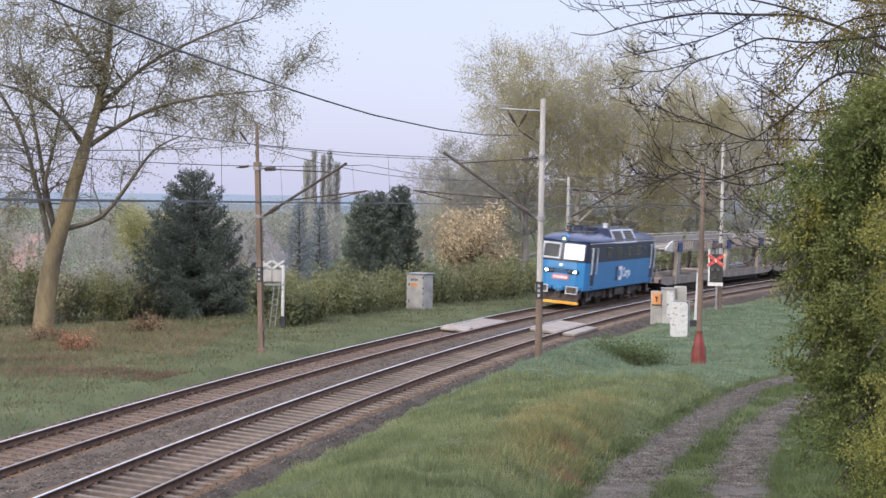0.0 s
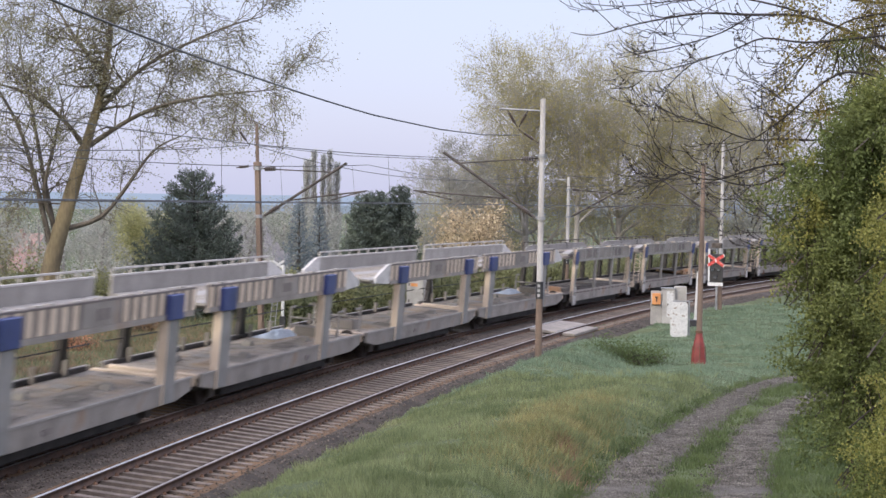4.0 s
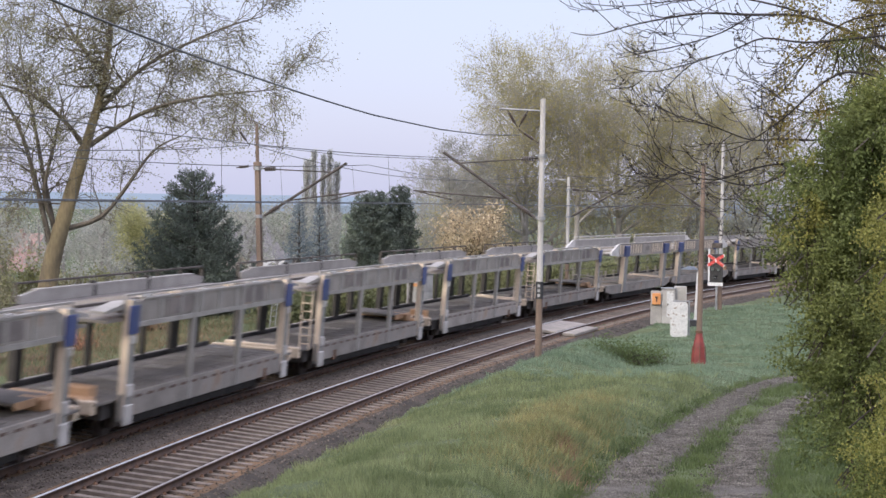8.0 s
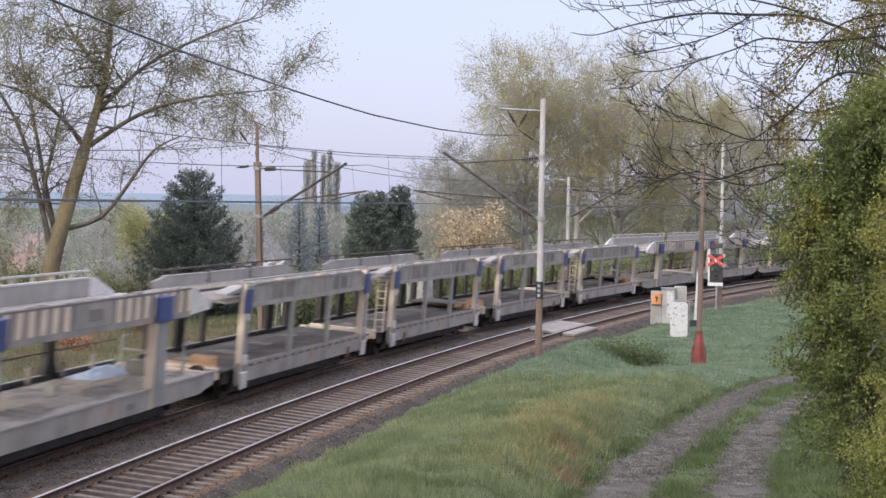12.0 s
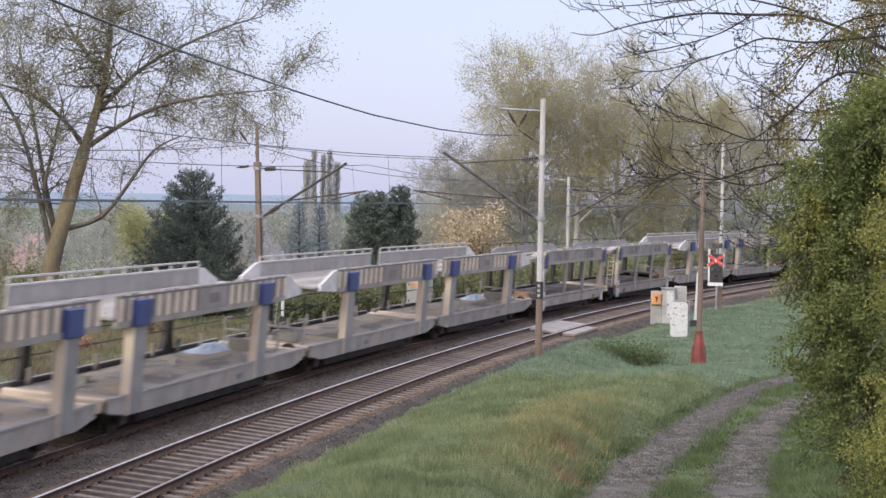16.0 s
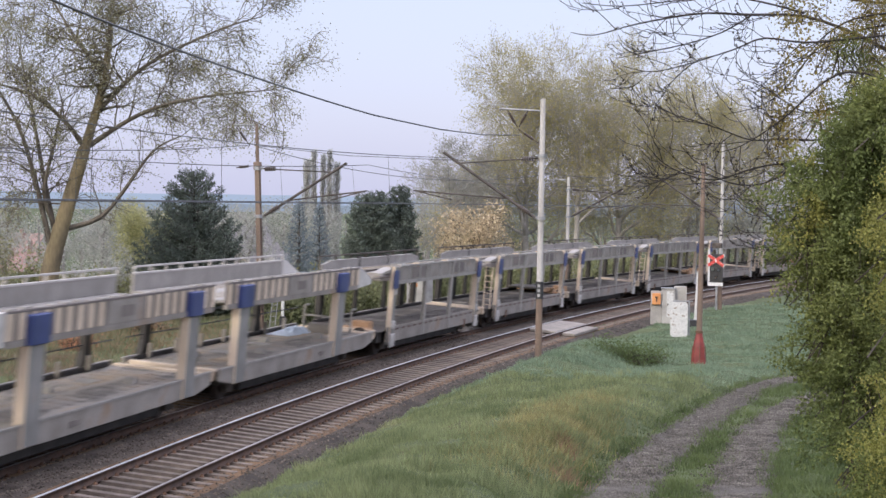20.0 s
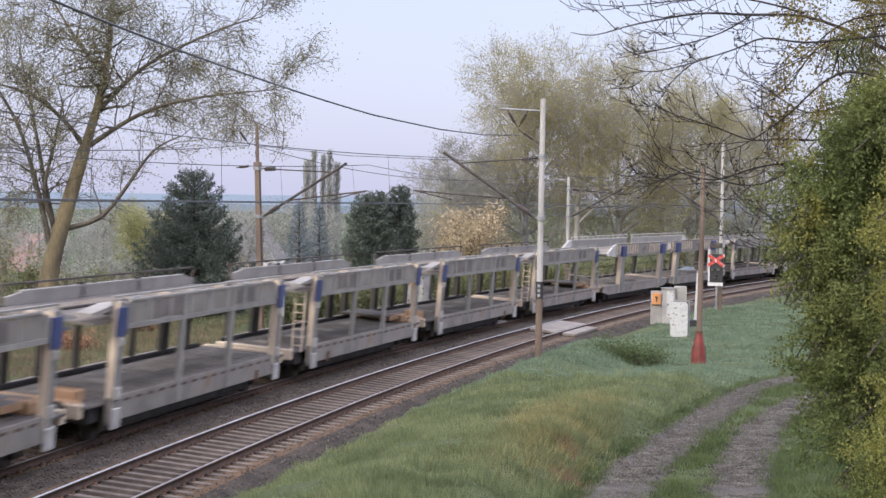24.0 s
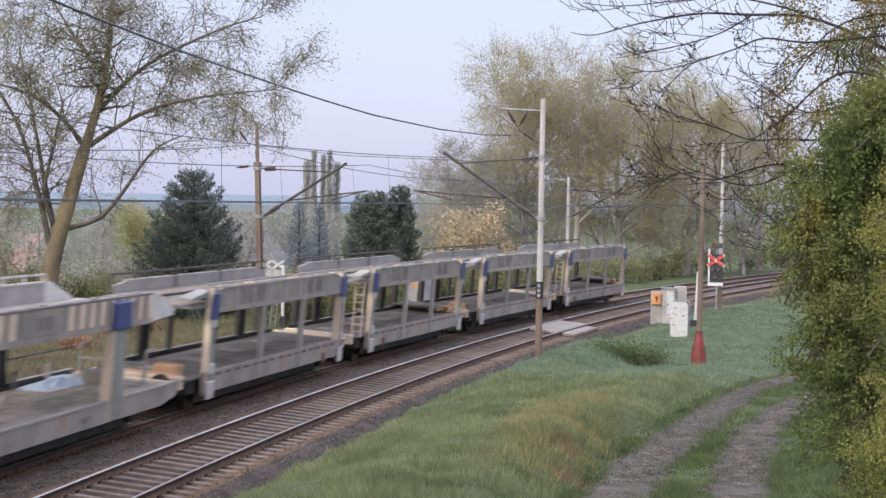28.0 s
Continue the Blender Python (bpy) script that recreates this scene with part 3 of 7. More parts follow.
def locomotive():
    root = thing("locomotive", pose(0, 0, 0), "blue electric locomotive with dark upper band and lit headlamps pulling wagons", "locomotive")
    hl, hw = 7.85, 1.47          # half length and half width of the body

    def plan(z, inset=0.0, nose=0.0):
        """Outline of the body seen from above; cab ends are rounded and lean back."""
        c = hl - nose
        w = hw - inset
        pts = [(c - 0.55, -w), (c - 0.2, -w + 0.14), (c - 0.05, -w * 0.6), (c, -w * 0.2)]
        ring = [(x, y) for x, y in pts] + [(x, -y) for x, y in reversed(pts)]
        ring += [(-x, -y) for x, y in ring]
        return [(x, y, z) for x, y in ring]

    def loft(rings, name, material, cap=(False, True), label="", smooth=False):
        bm = bmesh.new()
        rows = [[bm.verts.new(p) for p in ring] for ring in rings]
        k = len(rows[0])
        for a, b in zip(rows[:-1], rows[1:]):
            for i in range(k):
                bm.faces.new((a[i], a[(i + 1) % k], b[(i + 1) % k], b[i]))
        if cap[0]:
            bm.faces.new(list(reversed(rows[0])))
        if cap[1]:
            bm.faces.new(rows[-1])
        bmesh.ops.recalc_face_normals(bm, faces=bm.faces)
        return part(name, bm, material, root, label, smooth)

    loft([plan(0.98, 0.05, 0.06), plan(1.05), plan(1.7), plan(2.33, 0, 0.02), plan(2.62, 0, 0.048)], "body", M["loco_blue"], (True, False))
    loft([plan(2.62, 0.002, 0.048), plan(2.75, 0, 0.06), plan(3.72, 0.03, 0.22)], "upper_body", M["loco_dark"], (False, False), "dark blue painted upper band")
    loft([plan(3.72, 0.03, 0.22), plan(3.80, 0.01, 0.16), plan(3.88, 0.04, 0.19), plan(3.97, 0.12, 0.30), plan(4.06, 0.24, 0.48), plan(4.14, 0.40, 0.75), plan(4.20, 0.58, 1.1), plan(4.24, 0.8, 1.5), plan(4.25, 1.0, 1.9)], "roof", M["loco_roof"], (False, True), "dark blue rounded roof", True)
    bm = bmesh.new()
    for sgn in (-1, 1):
        box(bm, -hl + 0.5, hl - 0.5, sgn * 1.45 - 0.02, sgn * 1.45 + 0.03, 3.70, 3.75)
    part("rain_gutter", bm, M["loco_grey"], root)
    # side windows and engine room panels: faint dark panes
    for sgn in (-1, 1):
        for x in (3.2, 1.0, -1.3, -3.4):
            bm = bmesh.new()
            box(bm, x - 0.55, x + 0.55, sgn * 1.452 - 0.02, sgn * 1.452 + 0.02, 2.84, 3.46, 0.015)
            part("side_window", bm, M["glass_side"], root)
        bm = bmesh.new()
        box(bm, -5.0, -4.45, sgn * 1.462 - 0.02, sgn * 1.462 + 0.02, 3.12, 3.36, 0.01)
        part("vent_plate", bm, M["loco_roof"], root)
        for xd in (6.5, -6.7):
            bm = bmesh.new()
            box(bm, xd - 0.36, xd + 0.36, sgn * 1.462 - 0.02, sgn * 1.462 + 0.018, 1.3, 3.6, 0.02)
            part("cab_door", bm, M["loco_dark"], root)
            for dx in (-0.47, 0.47):
                bm = bmesh.new()
                rod(bm, (xd + dx, sgn * 1.56, 1.95), (xd + dx, sgn * 1.56, 3.5), 0.05, n=8)
                for z in (2.0, 3.45):
                    rod(bm, (xd + dx, sgn * 1.44, z), (xd + dx, sgn * 1.56, z), 0.03, n=6)
                part("handrail", bm, M["loco_grey"], root, "pale grey grab rail")
            for i in range(3):
                bm = bmesh.new()
                box(bm, xd - 0.2, xd + 0.2, sgn * 1.47 - 0.03, sgn * 1.47 + 0.03, 1.12 + i * 0.2, 1.17 + i * 0.2)
                part("foot_hole", bm, M["black"], root)
        # emblem: a dark and a pale square with a cut corner, and the lettering
        y = sgn * 1.476
        for x0, x1, z0, z1, mt in ((0.95, 1.6, 1.42, 2.26, "loco_dark"), (0.2, 0.95, 1.42, 2.26, "pale_text")):
            bm = bmesh.new()
            a, b = (x0, x1) if sgn > 0 else (-x1, -x0)
            box(bm, a, b, y - 0.008, y + 0.008, z0, z1)
            part("emblem", bm, M[mt], root)
        bm = bmesh.new()
        a, b = (0.55, 1.3) if sgn > 0 else (-1.3, -0.55)
        box(bm, a, b, y - 0.012, y + 0.012, 1.66, 2.02)
        part("emblem", bm, M["loco_blue"], root)
        cu = bpy.data.curves.new("lettering", "FONT")
        cu.body, cu.size, cu.extrude, cu.offset = "Cargo", 0.80, 0.006, 0.015
        tx = new("lettering", cu)
        tx.data.materials.append(M["pale_text"])
        tx.parent = root
        tx.matrix_local = pose(0.12, y + 0.006, 1.6, 90, 0, 180) if sgn > 0 else pose(-0.12, y - 0.006, 1.6, 90, 0, 0)
    # cab fronts
    for sgn in (1, -1):
        flip = pose(0, 0, 0, 0, 0, 0) if sgn > 0 else pose(0, 0, 0, 0, 0, 180)
        lean = -math.degrees(math.atan2(0.16, 0.97))
        # one pane dark, the other with the sky glare put into its material
        for y0, y1, gl, rim in ((-1.26, -0.1, "glass_side", 0.1), (0.08, 1.26, "glass_glare", 0.045)):
            yaw = -9 if y0 < -0.5 else 9
            m = flip @ pose(hl - 0.16, (y0 + y1) / 2, 3.2, 0, lean, yaw * 0.8)
            hw2 = (y1 - y0) / 2
            fr = bmesh.new()
            for a, b, c, d in ((-hw2, hw2, 0.47 - rim, 0.47), (-hw2, hw2, -0.47, rim - 0.47), (-hw2, -hw2 + rim, rim - 0.47, 0.47 - rim), (hw2 - rim, hw2, rim - 0.47, 0.47 - rim)):
                box(fr, -0.07, 0.06, a, b, c, d, 0.012, m)
            win = part("windscreen_frame", fr, M["loco_grey"], root, "pale grey windscreen surround")
            gm = bmesh.new()
            box(gm, -0.05, 0.035, -hw2 + rim, hw2 - rim, rim - 0.47, 0.47 - rim, 0.0, m)
            part("windscreen", gm, M[gl], win)
        bm = bmesh.new()
        rod(bm, flip @ Vector((hl - 0.75, 0, 3.93)), flip @ Vector((hl - 0.08, 0, 3.93)), 0.22, n=16)
        part("top_lamp_housing", bm, M["loco_blue"], root)
        bm = bmesh.new()
        rod(bm, flip @ Vector((hl - 0.12, 0, 3.92)), flip @ Vector((hl - 0.07, 0, 3.92)), 0.17, n=16)
        part("lamp_ring", bm, M["black"], root)
        bm = bmesh.new()
        rod(bm, flip @ Vector((hl - 0.12, 0, 3.92)), flip @ Vector((hl - 0.05, 0, 3.92)), 0.10, n=16)
        part("top_lamp", bm, M["lamp_dim"] if sgn > 0 else M["glass"], root)
        for yl in (-0.72, 0.72):
            bm = bmesh.new()
            box(bm, hl - 0.25, hl + 0.035, yl - 0.32, yl + 0.32, 1.93, 2.2, 0.05, flip)
            part("lamp_panel", bm, M["loco_dark"], root)
            for dy, rr, mt in ((0.12 * (1 if yl > 0 else -1), 0.085, "lamp_on" if sgn > 0 else "glass"), (-0.18 * (1 if yl > 0 else -1), 0.085, "glass")):
                bm = bmesh.new()
                rod(bm, flip @ Vector((hl - 0.05, yl + dy, 2.065)), flip @ Vector((hl + 0.07, yl + dy, 2.065)), rr, n=16)
                part("headlamp", bm, M[mt], root, "lit white headlamp" if mt == "lamp_on" else "")
        bm = bmesh.new()
        box(bm, hl - 0.1, hl + 0.03, -0.5, 0.5, 1.58, 1.86, 0.02, flip)
        part("number_plate", bm, M["plate_red"], root, "red plate with pale bars")
        for i in range(7):
            bm = bmesh.new()
            box(bm, hl, hl + 0.036, -0.4 + i * 0.12, -0.32 + i * 0.12, 1.65, 1.79, 0, flip)
            part("plate_bar", bm, M["pale_text"], root)
        bm = bmesh.new()
        box(bm, hl, hl + 0.03, -0.12, 0.08, 2.34, 2.5, 0.0, flip)
        part("front_emblem", bm, M["pale_text"], root)
        bm = bmesh.new()
        for i in range(3):
            box(bm, hl, hl + 0.03, -0.45, 0.45, 2.0 + i * 0.09, 2.03 + i * 0.09, 0.0, flip)
        part("grille", bm, M["loco_dark"], root)
        # buffers, coupling, plough
        for yb in (-0.875, 0.875):
            bm = bmesh.new()
            rod(bm, flip @ Vector((hl - 0.1, yb, 1.05)), flip @ Vector((hl + 0.5, yb, 1.05)), 0.13, n=12)
            box(bm, hl + 0.48, hl + 0.56, yb - 0.33, yb + 0.33, 0.86, 1.24, 0.05, flip)
            bf = part("buffer", bm, M["under"], root)
            bm = bmesh.new()
            for a, b, c, d in ((-0.35, 0.35, 1.22, 1.27), (-0.35, 0.35, 0.83, 0.88), (-0.35, -0.3, 0.88, 1.22), (0.3, 0.35, 0.88, 1.22)):
                box(bm, hl + 0.5, hl + 0.57, yb + a, yb + b, c, d, 0, flip)
            part("buffer_rim", bm, M["loco_grey"], bf, "pale painted buffer edge")
        bm = bmesh.new()
        rod(bm, flip @ Vector((hl, 0, 1.1)), flip @ Vector((hl + 0.28, 0, 1.1)), 0.2, n=12)
        box(bm, hl, hl + 0.22, -0.28, 0.28, 0.98, 1.25, 0.04, flip)
        part("draw_gear", bm, M["loco_blue"], root)
        bm = bmesh.new()
        for yb in (-0.1, 0.1):
            rod(bm, flip @ Vector((hl + 0.28, yb, 1.1)), flip @ Vector((hl + 0.33, yb, 0.65)), 0.035, n=8)
        rod(bm, flip @ Vector((hl + 0.33, -0.1, 0.65)), flip @ Vector((hl + 0.33, 0.1, 0.65)), 0.04, n=8)
        part("coupling_hook", bm, M["under"], root)
        for yb in (-0.45, 0.5, 1.28):
            bm = bmesh.new()
            rod(bm, flip @ Vector((hl + 0.05, yb, 1.2)), flip @ Vector((hl + 0.16, yb, 0.7)), 0.04, n=8)
            part("brake_hose", bm, M["black"], root)
        bm = bmesh.new()
        prism(bm, [(hl - 0.55, 0.95), (hl - 0.1, 0.78), (hl + 0.12, 0.36), (hl + 0.06, 0.36), (hl - 0.6, 0.7)], "y", -1.14, 1.14)
        if sgn < 0:
            bmesh.ops.transform(bm, matrix=flip, verts=bm.verts)
        pl = part("plough", bm, M["under"], root)
        bm = bmesh.new()
        box(bm, hl - 0.02, hl + 0.16, -1.17, 1.17, 0.20, 0.37, 0.02, flip)
        part("plough_edge", bm, M["yellow"] if sgn > 0 else M["under"], pl, "orange-yellow painted plough edge" if sgn > 0 else "")
    # running gear
    boggie(root, 4.1, 0.6, 3.0, M["under"])
    boggie(root, -4.1, 0.6, 3.0, M["under"])
    bm = bmesh.new()
    box(bm, -1.6, 1.4, -1.2, 1.2, 0.4, 0.98, 0.06)
    part("equipment_box", bm, M["under"], root)
    for sgn in (-1, 1):
        bm = bmesh.new()
        box(bm, -0.9, 0.9, sgn * 1.3 - 0.04, sgn * 1.3 + 0.04, 0.5, 0.95, 0.03)
        part("equipment_door", bm, M["under"], root)
        for x in (6.7, 1.9, -2.2, -6.7):
            bm = bmesh.new()
            rod(bm, (x, sgn * 1.2, 0.45), (x - 0.7, sgn * 1.2, 0.45), 0.13, n=10)
            box(bm, x - 0.1, x + 0.1, sgn * 1.28 - 0.05, sgn * 1.28 + 0.05, 0.4, 1.0)
            part("air_reservoir", bm, M["under"], root)
    for x in (5.6, 2.6, -2.6, -5.6):
        MOVING.append(("wheel", wheelset(root, x, 0.6), 0.6, x))
    # roof: slanted vent tower, walkway, pantographs, insulators
    for sgn in (-1, 1):
        bm = bmesh.new()
        prism(bm, [(sgn * 1.52, 3.66), (sgn * 1.06, 4.50), (sgn * 0.55, 4.54), (sgn * 0.55, 3.9), (sgn * 1.35, 3.6)], "x", -2.7, 2.5)
        vt = part("vent_tower", bm, M["loco_roof"], root, "dark tower with pale slanted vent frames")
        ang = math.degrees(math.atan2(0.84, 0.46))
        bm = bmesh.new()
        box(bm, -2.55, 2.5, -0.44, 0.46, -0.03, 0.006, 0, Matrix.Translation((-0.1, sgn * 1.29, 4.09)) @ pose(0, 0, 0, -sgn * ang, 0, 0))
        part("vent_frame", bm, M["loco_grey"], vt, "pale grey vent frame")
        for x0 in (-2.3, 0.1):
            bm = bmesh.new()
            mm = Matrix.Translation((x0 + 1.0, sgn * 1.29, 4.09)) @ pose(0, 0, 0, -sgn * ang, 0, 0)
            box(bm, -0.95, 0.95, -0.33, 0.36, -0.01, 0.02, 0, mm)
            pn = part("vent_panel", bm, M["black"], vt)
            bm = bmesh.new()
            for i in range(6):
                box(bm, -0.93, 0.93, -0.33 + i * 0.125, -0.305 + i * 0.125, 0.0, 0.05, 0, mm)
            part("louvre", bm, M["wg_grey"], vt)
    bm = bmesh.new()
    box(bm, -2.6, 2.4, -0.6, 0.6, 4.2, 4.52, 0.03)
    part("roof_hatch", bm, M["loco_roof"], root)
    for x in (4.4, -5.0):
        bm = bmesh.new()
        box(bm, x - 1.6, x + 1.6, -0.5, 0.5, 4.25, 4.29, 0.01)
        part("roof_walkway", bm, M["black"], root)
        bm = bmesh.new()
        for dx in (-0.9, 0.9):
            for y in (-0.6, 0.6):
                rod(bm, (x + dx, y, 4.32), (x + dx, y, 4.55), 0.07, 0.04, n=8)
        for y in (-0.6, 0.6):
            rod(bm, (x - 1.2, y, 4.57), (x + 1.2, y, 4.57), 0.04, n=6)
        for y in (-0.45, 0.45):
            rod(bm, (x - 0.8, y, 4.58), (x + 1.3, y * 1.2, 4.72), 0.03, n=6)
            rod(bm, (x + 1.3, y * 1.2, 4.72), (x - 0.6, y, 4.82), 0.025, n=6)
        for dx in (-0.6, -0.25):
            rod(bm, (x + dx, -0.9, 4.84), (x + dx, 0.9, 4.84), 0.035, n=6)
        part("pantograph", bm, M["under"], root, "folded pantograph")
    # the raised pantograph that feeds the locomotive
    bm = bmesh.new()
    for y in (-0.45, 0.45):
        rod(bm, (-6.0, y, 4.58), (-4.4, y * 0.8, 4.95), 0.03, n=6)
    part("pantograph_arm", bm, M["under"], root)
    bm = bmesh.new()
    rod(bm, (0.6, 0.3, 4.5), (0.6, 0.3, 4.72), 0.14, n=12)
    rod(bm, (0.6, 0.3, 4.72), (0.6, 0.3, 4.78), 0.18, n=12)
    part("roof_insulator", bm, M["sign_white"], root, "white cap on the roof")
    bm = bmesh.new()
    for x0, x1 in ((2.6, 4.0), (4.1, 6.3)):
        rod(bm, (x0, -0.2, 4.62), (x1, -0.2, 4.62), 0.03, n=6)
    for x in (2.7, 4.0, 6.1):
        rod(bm, (x, -0.2, 4.25), (x, -0.2, 4.6), 0.06, n=8)
    part("roof_cable", bm, M["black"], root)
    # lengthen the finished body from its rear end to its full length
    todo = list(root.children)
    while todo:
        ob = todo.pop()
        if ob.name.startswith(("wheelset", "lettering")):
            ob.location.x = -hl + (ob.location.x + hl) * 1.065
            continue
        for v in ob.data.vertices:
            v.co.x = -hl + (v.co.x + hl) * 1.065
        todo += list(ob.children)
    return root


def deck_rail(bm, y, x0, x1, z0, z1, step, r=0.025):
    n = max(1, round((x1 - x0) / step))
    for i in range(n + 1):
        x = x0 + (x1 - x0) * i / n
        box(bm, x - 0.03, x + 0.03, y - 0.03, y + 0.03, z0, z1)
    box(bm, x0, x1, y - 0.03, y + 0.03, z1, z1 + 0.05)


def wagon_common(root, L, floor, plate):
    """Lower deck, running gear and end gear shared by both kinds of unit; x1 and x0 are its ends."""
    h = L / 2 - 0.45
    bm = bmesh.new()
    box(bm, -h, h, -1.36, 1.36, 1.0, 1.06)
    part("lower_deck", bm, M[floor], root, "worn steel deck")
    bm = bmesh.new()
    box(bm, -h + 0.4, h - 0.4, -1.37, -1.29, 1.06, 1.19, 0.02)
    part("edge_kerb", bm, M["wg_dark"], root, "black deck edge")
    for k, (x, y, w, d) in enumerate(((-5.6, 0.3, 1.7, 0.7), (-3.9, -0.5, 0.9, 0.5), (-2.2, 0.5, 1.2, 0.5), (-0.4, -0.3, 0.7, 0.7), (1.2, 0.6, 1.6, 0.4), (3.0, -0.2, 0.9, 0.8), (4.4, 0.5, 1.1, 0.5), (5.9, -0.4, 0.8, 0.5))):
        bm = bmesh.new()
        box(bm, x - w / 2, x + w / 2, y - d / 2, y + d / 2, 1.062, 1.072 + 0.008 * (k % 2))
        part("deck_plate", bm, M[plate] if k % 2 else M[floor], root)
    for sgn in (-1, 1):
        bm = bmesh.new()
        for i in range(22):
            x = -h + 0.5 + i * (2 * h - 1.0) / 21
            box(bm, x - 0.04, x + 0.04, sgn * 0.55 - 0.4, sgn * 0.55 + 0.4, 1.06, 1.075)
        part("wheel_track", bm, M[floor], root, kind="stuff")
    bm = bmesh.new()
    # underframe made wide, low and near-black to fill in the shade below the sill
    box(bm, -h + 0.6, h - 0.6, -1.22, 1.22, 0.58, 1.0)
    box(bm, -h + 2.7, h - 2.7, -1.12, 1.12, 0.22, 0.60, 0.05)
    for x in (-h + 2.2, h - 2.2):
        box(bm, x - 0.9, x + 0.9, -0.9, 0.9, 0.45, 0.9, 0.04)
    part("underframe", bm, M["wg_dark"], root)
    for x in (-h + 1.9, h - 1.9):
        MOVING.append(("wheel", wheelset(root, x, 0.5), 0.5, x))
        for sgn in (-1, 1):
            bm = bmesh.new()
            box(bm, x - 0.25, x + 0.25, sgn * 1.0 - 0.1, sgn * 1.0 + 0.1, 0.25, 0.62, 0.03)
            box(bm, x - 0.7, x + 0.7, sgn * 1.0 - 0.05, sgn * 1.0 + 0.05, 0.58, 0.68)
            part("axle_box", bm, M["under"], root)


def end_gear(root, x, sgn, coupling):
    """Headstock with buffers at a coupling end, or a close joint; sgn is the side to which it looks."""
    bm = bmesh.new()
    box(bm, x - 0.12, x + 0.12, -1.3, 1.3, 0.78, 1.12, 0.02)
    part("headstock", bm, M["wg_cream"], root, "dirty cream end beam")
    bm = bmesh.new()
    if coupling:
        for y in (-0.875, 0.875):
            rod(bm, (x, y, 1.0), (x + sgn * 0.45, y, 1.0), 0.1, n=10)
            rod(bm, (x + sgn * 0.42, y, 1.0), (x + sgn * 0.47, y, 1.0), 0.22, n=14)
    rod(bm, (x, 0, 0.95), (x + sgn * 0.47, 0, 0.9), 0.05, n=8)
    for y in (-0.35, 0.4):
        rod(bm, (x, y, 0.95), (x + sgn * 0.3, y, 0.62), 0.035, n=6)
    part("end_coupling", bm, M["under"], root)


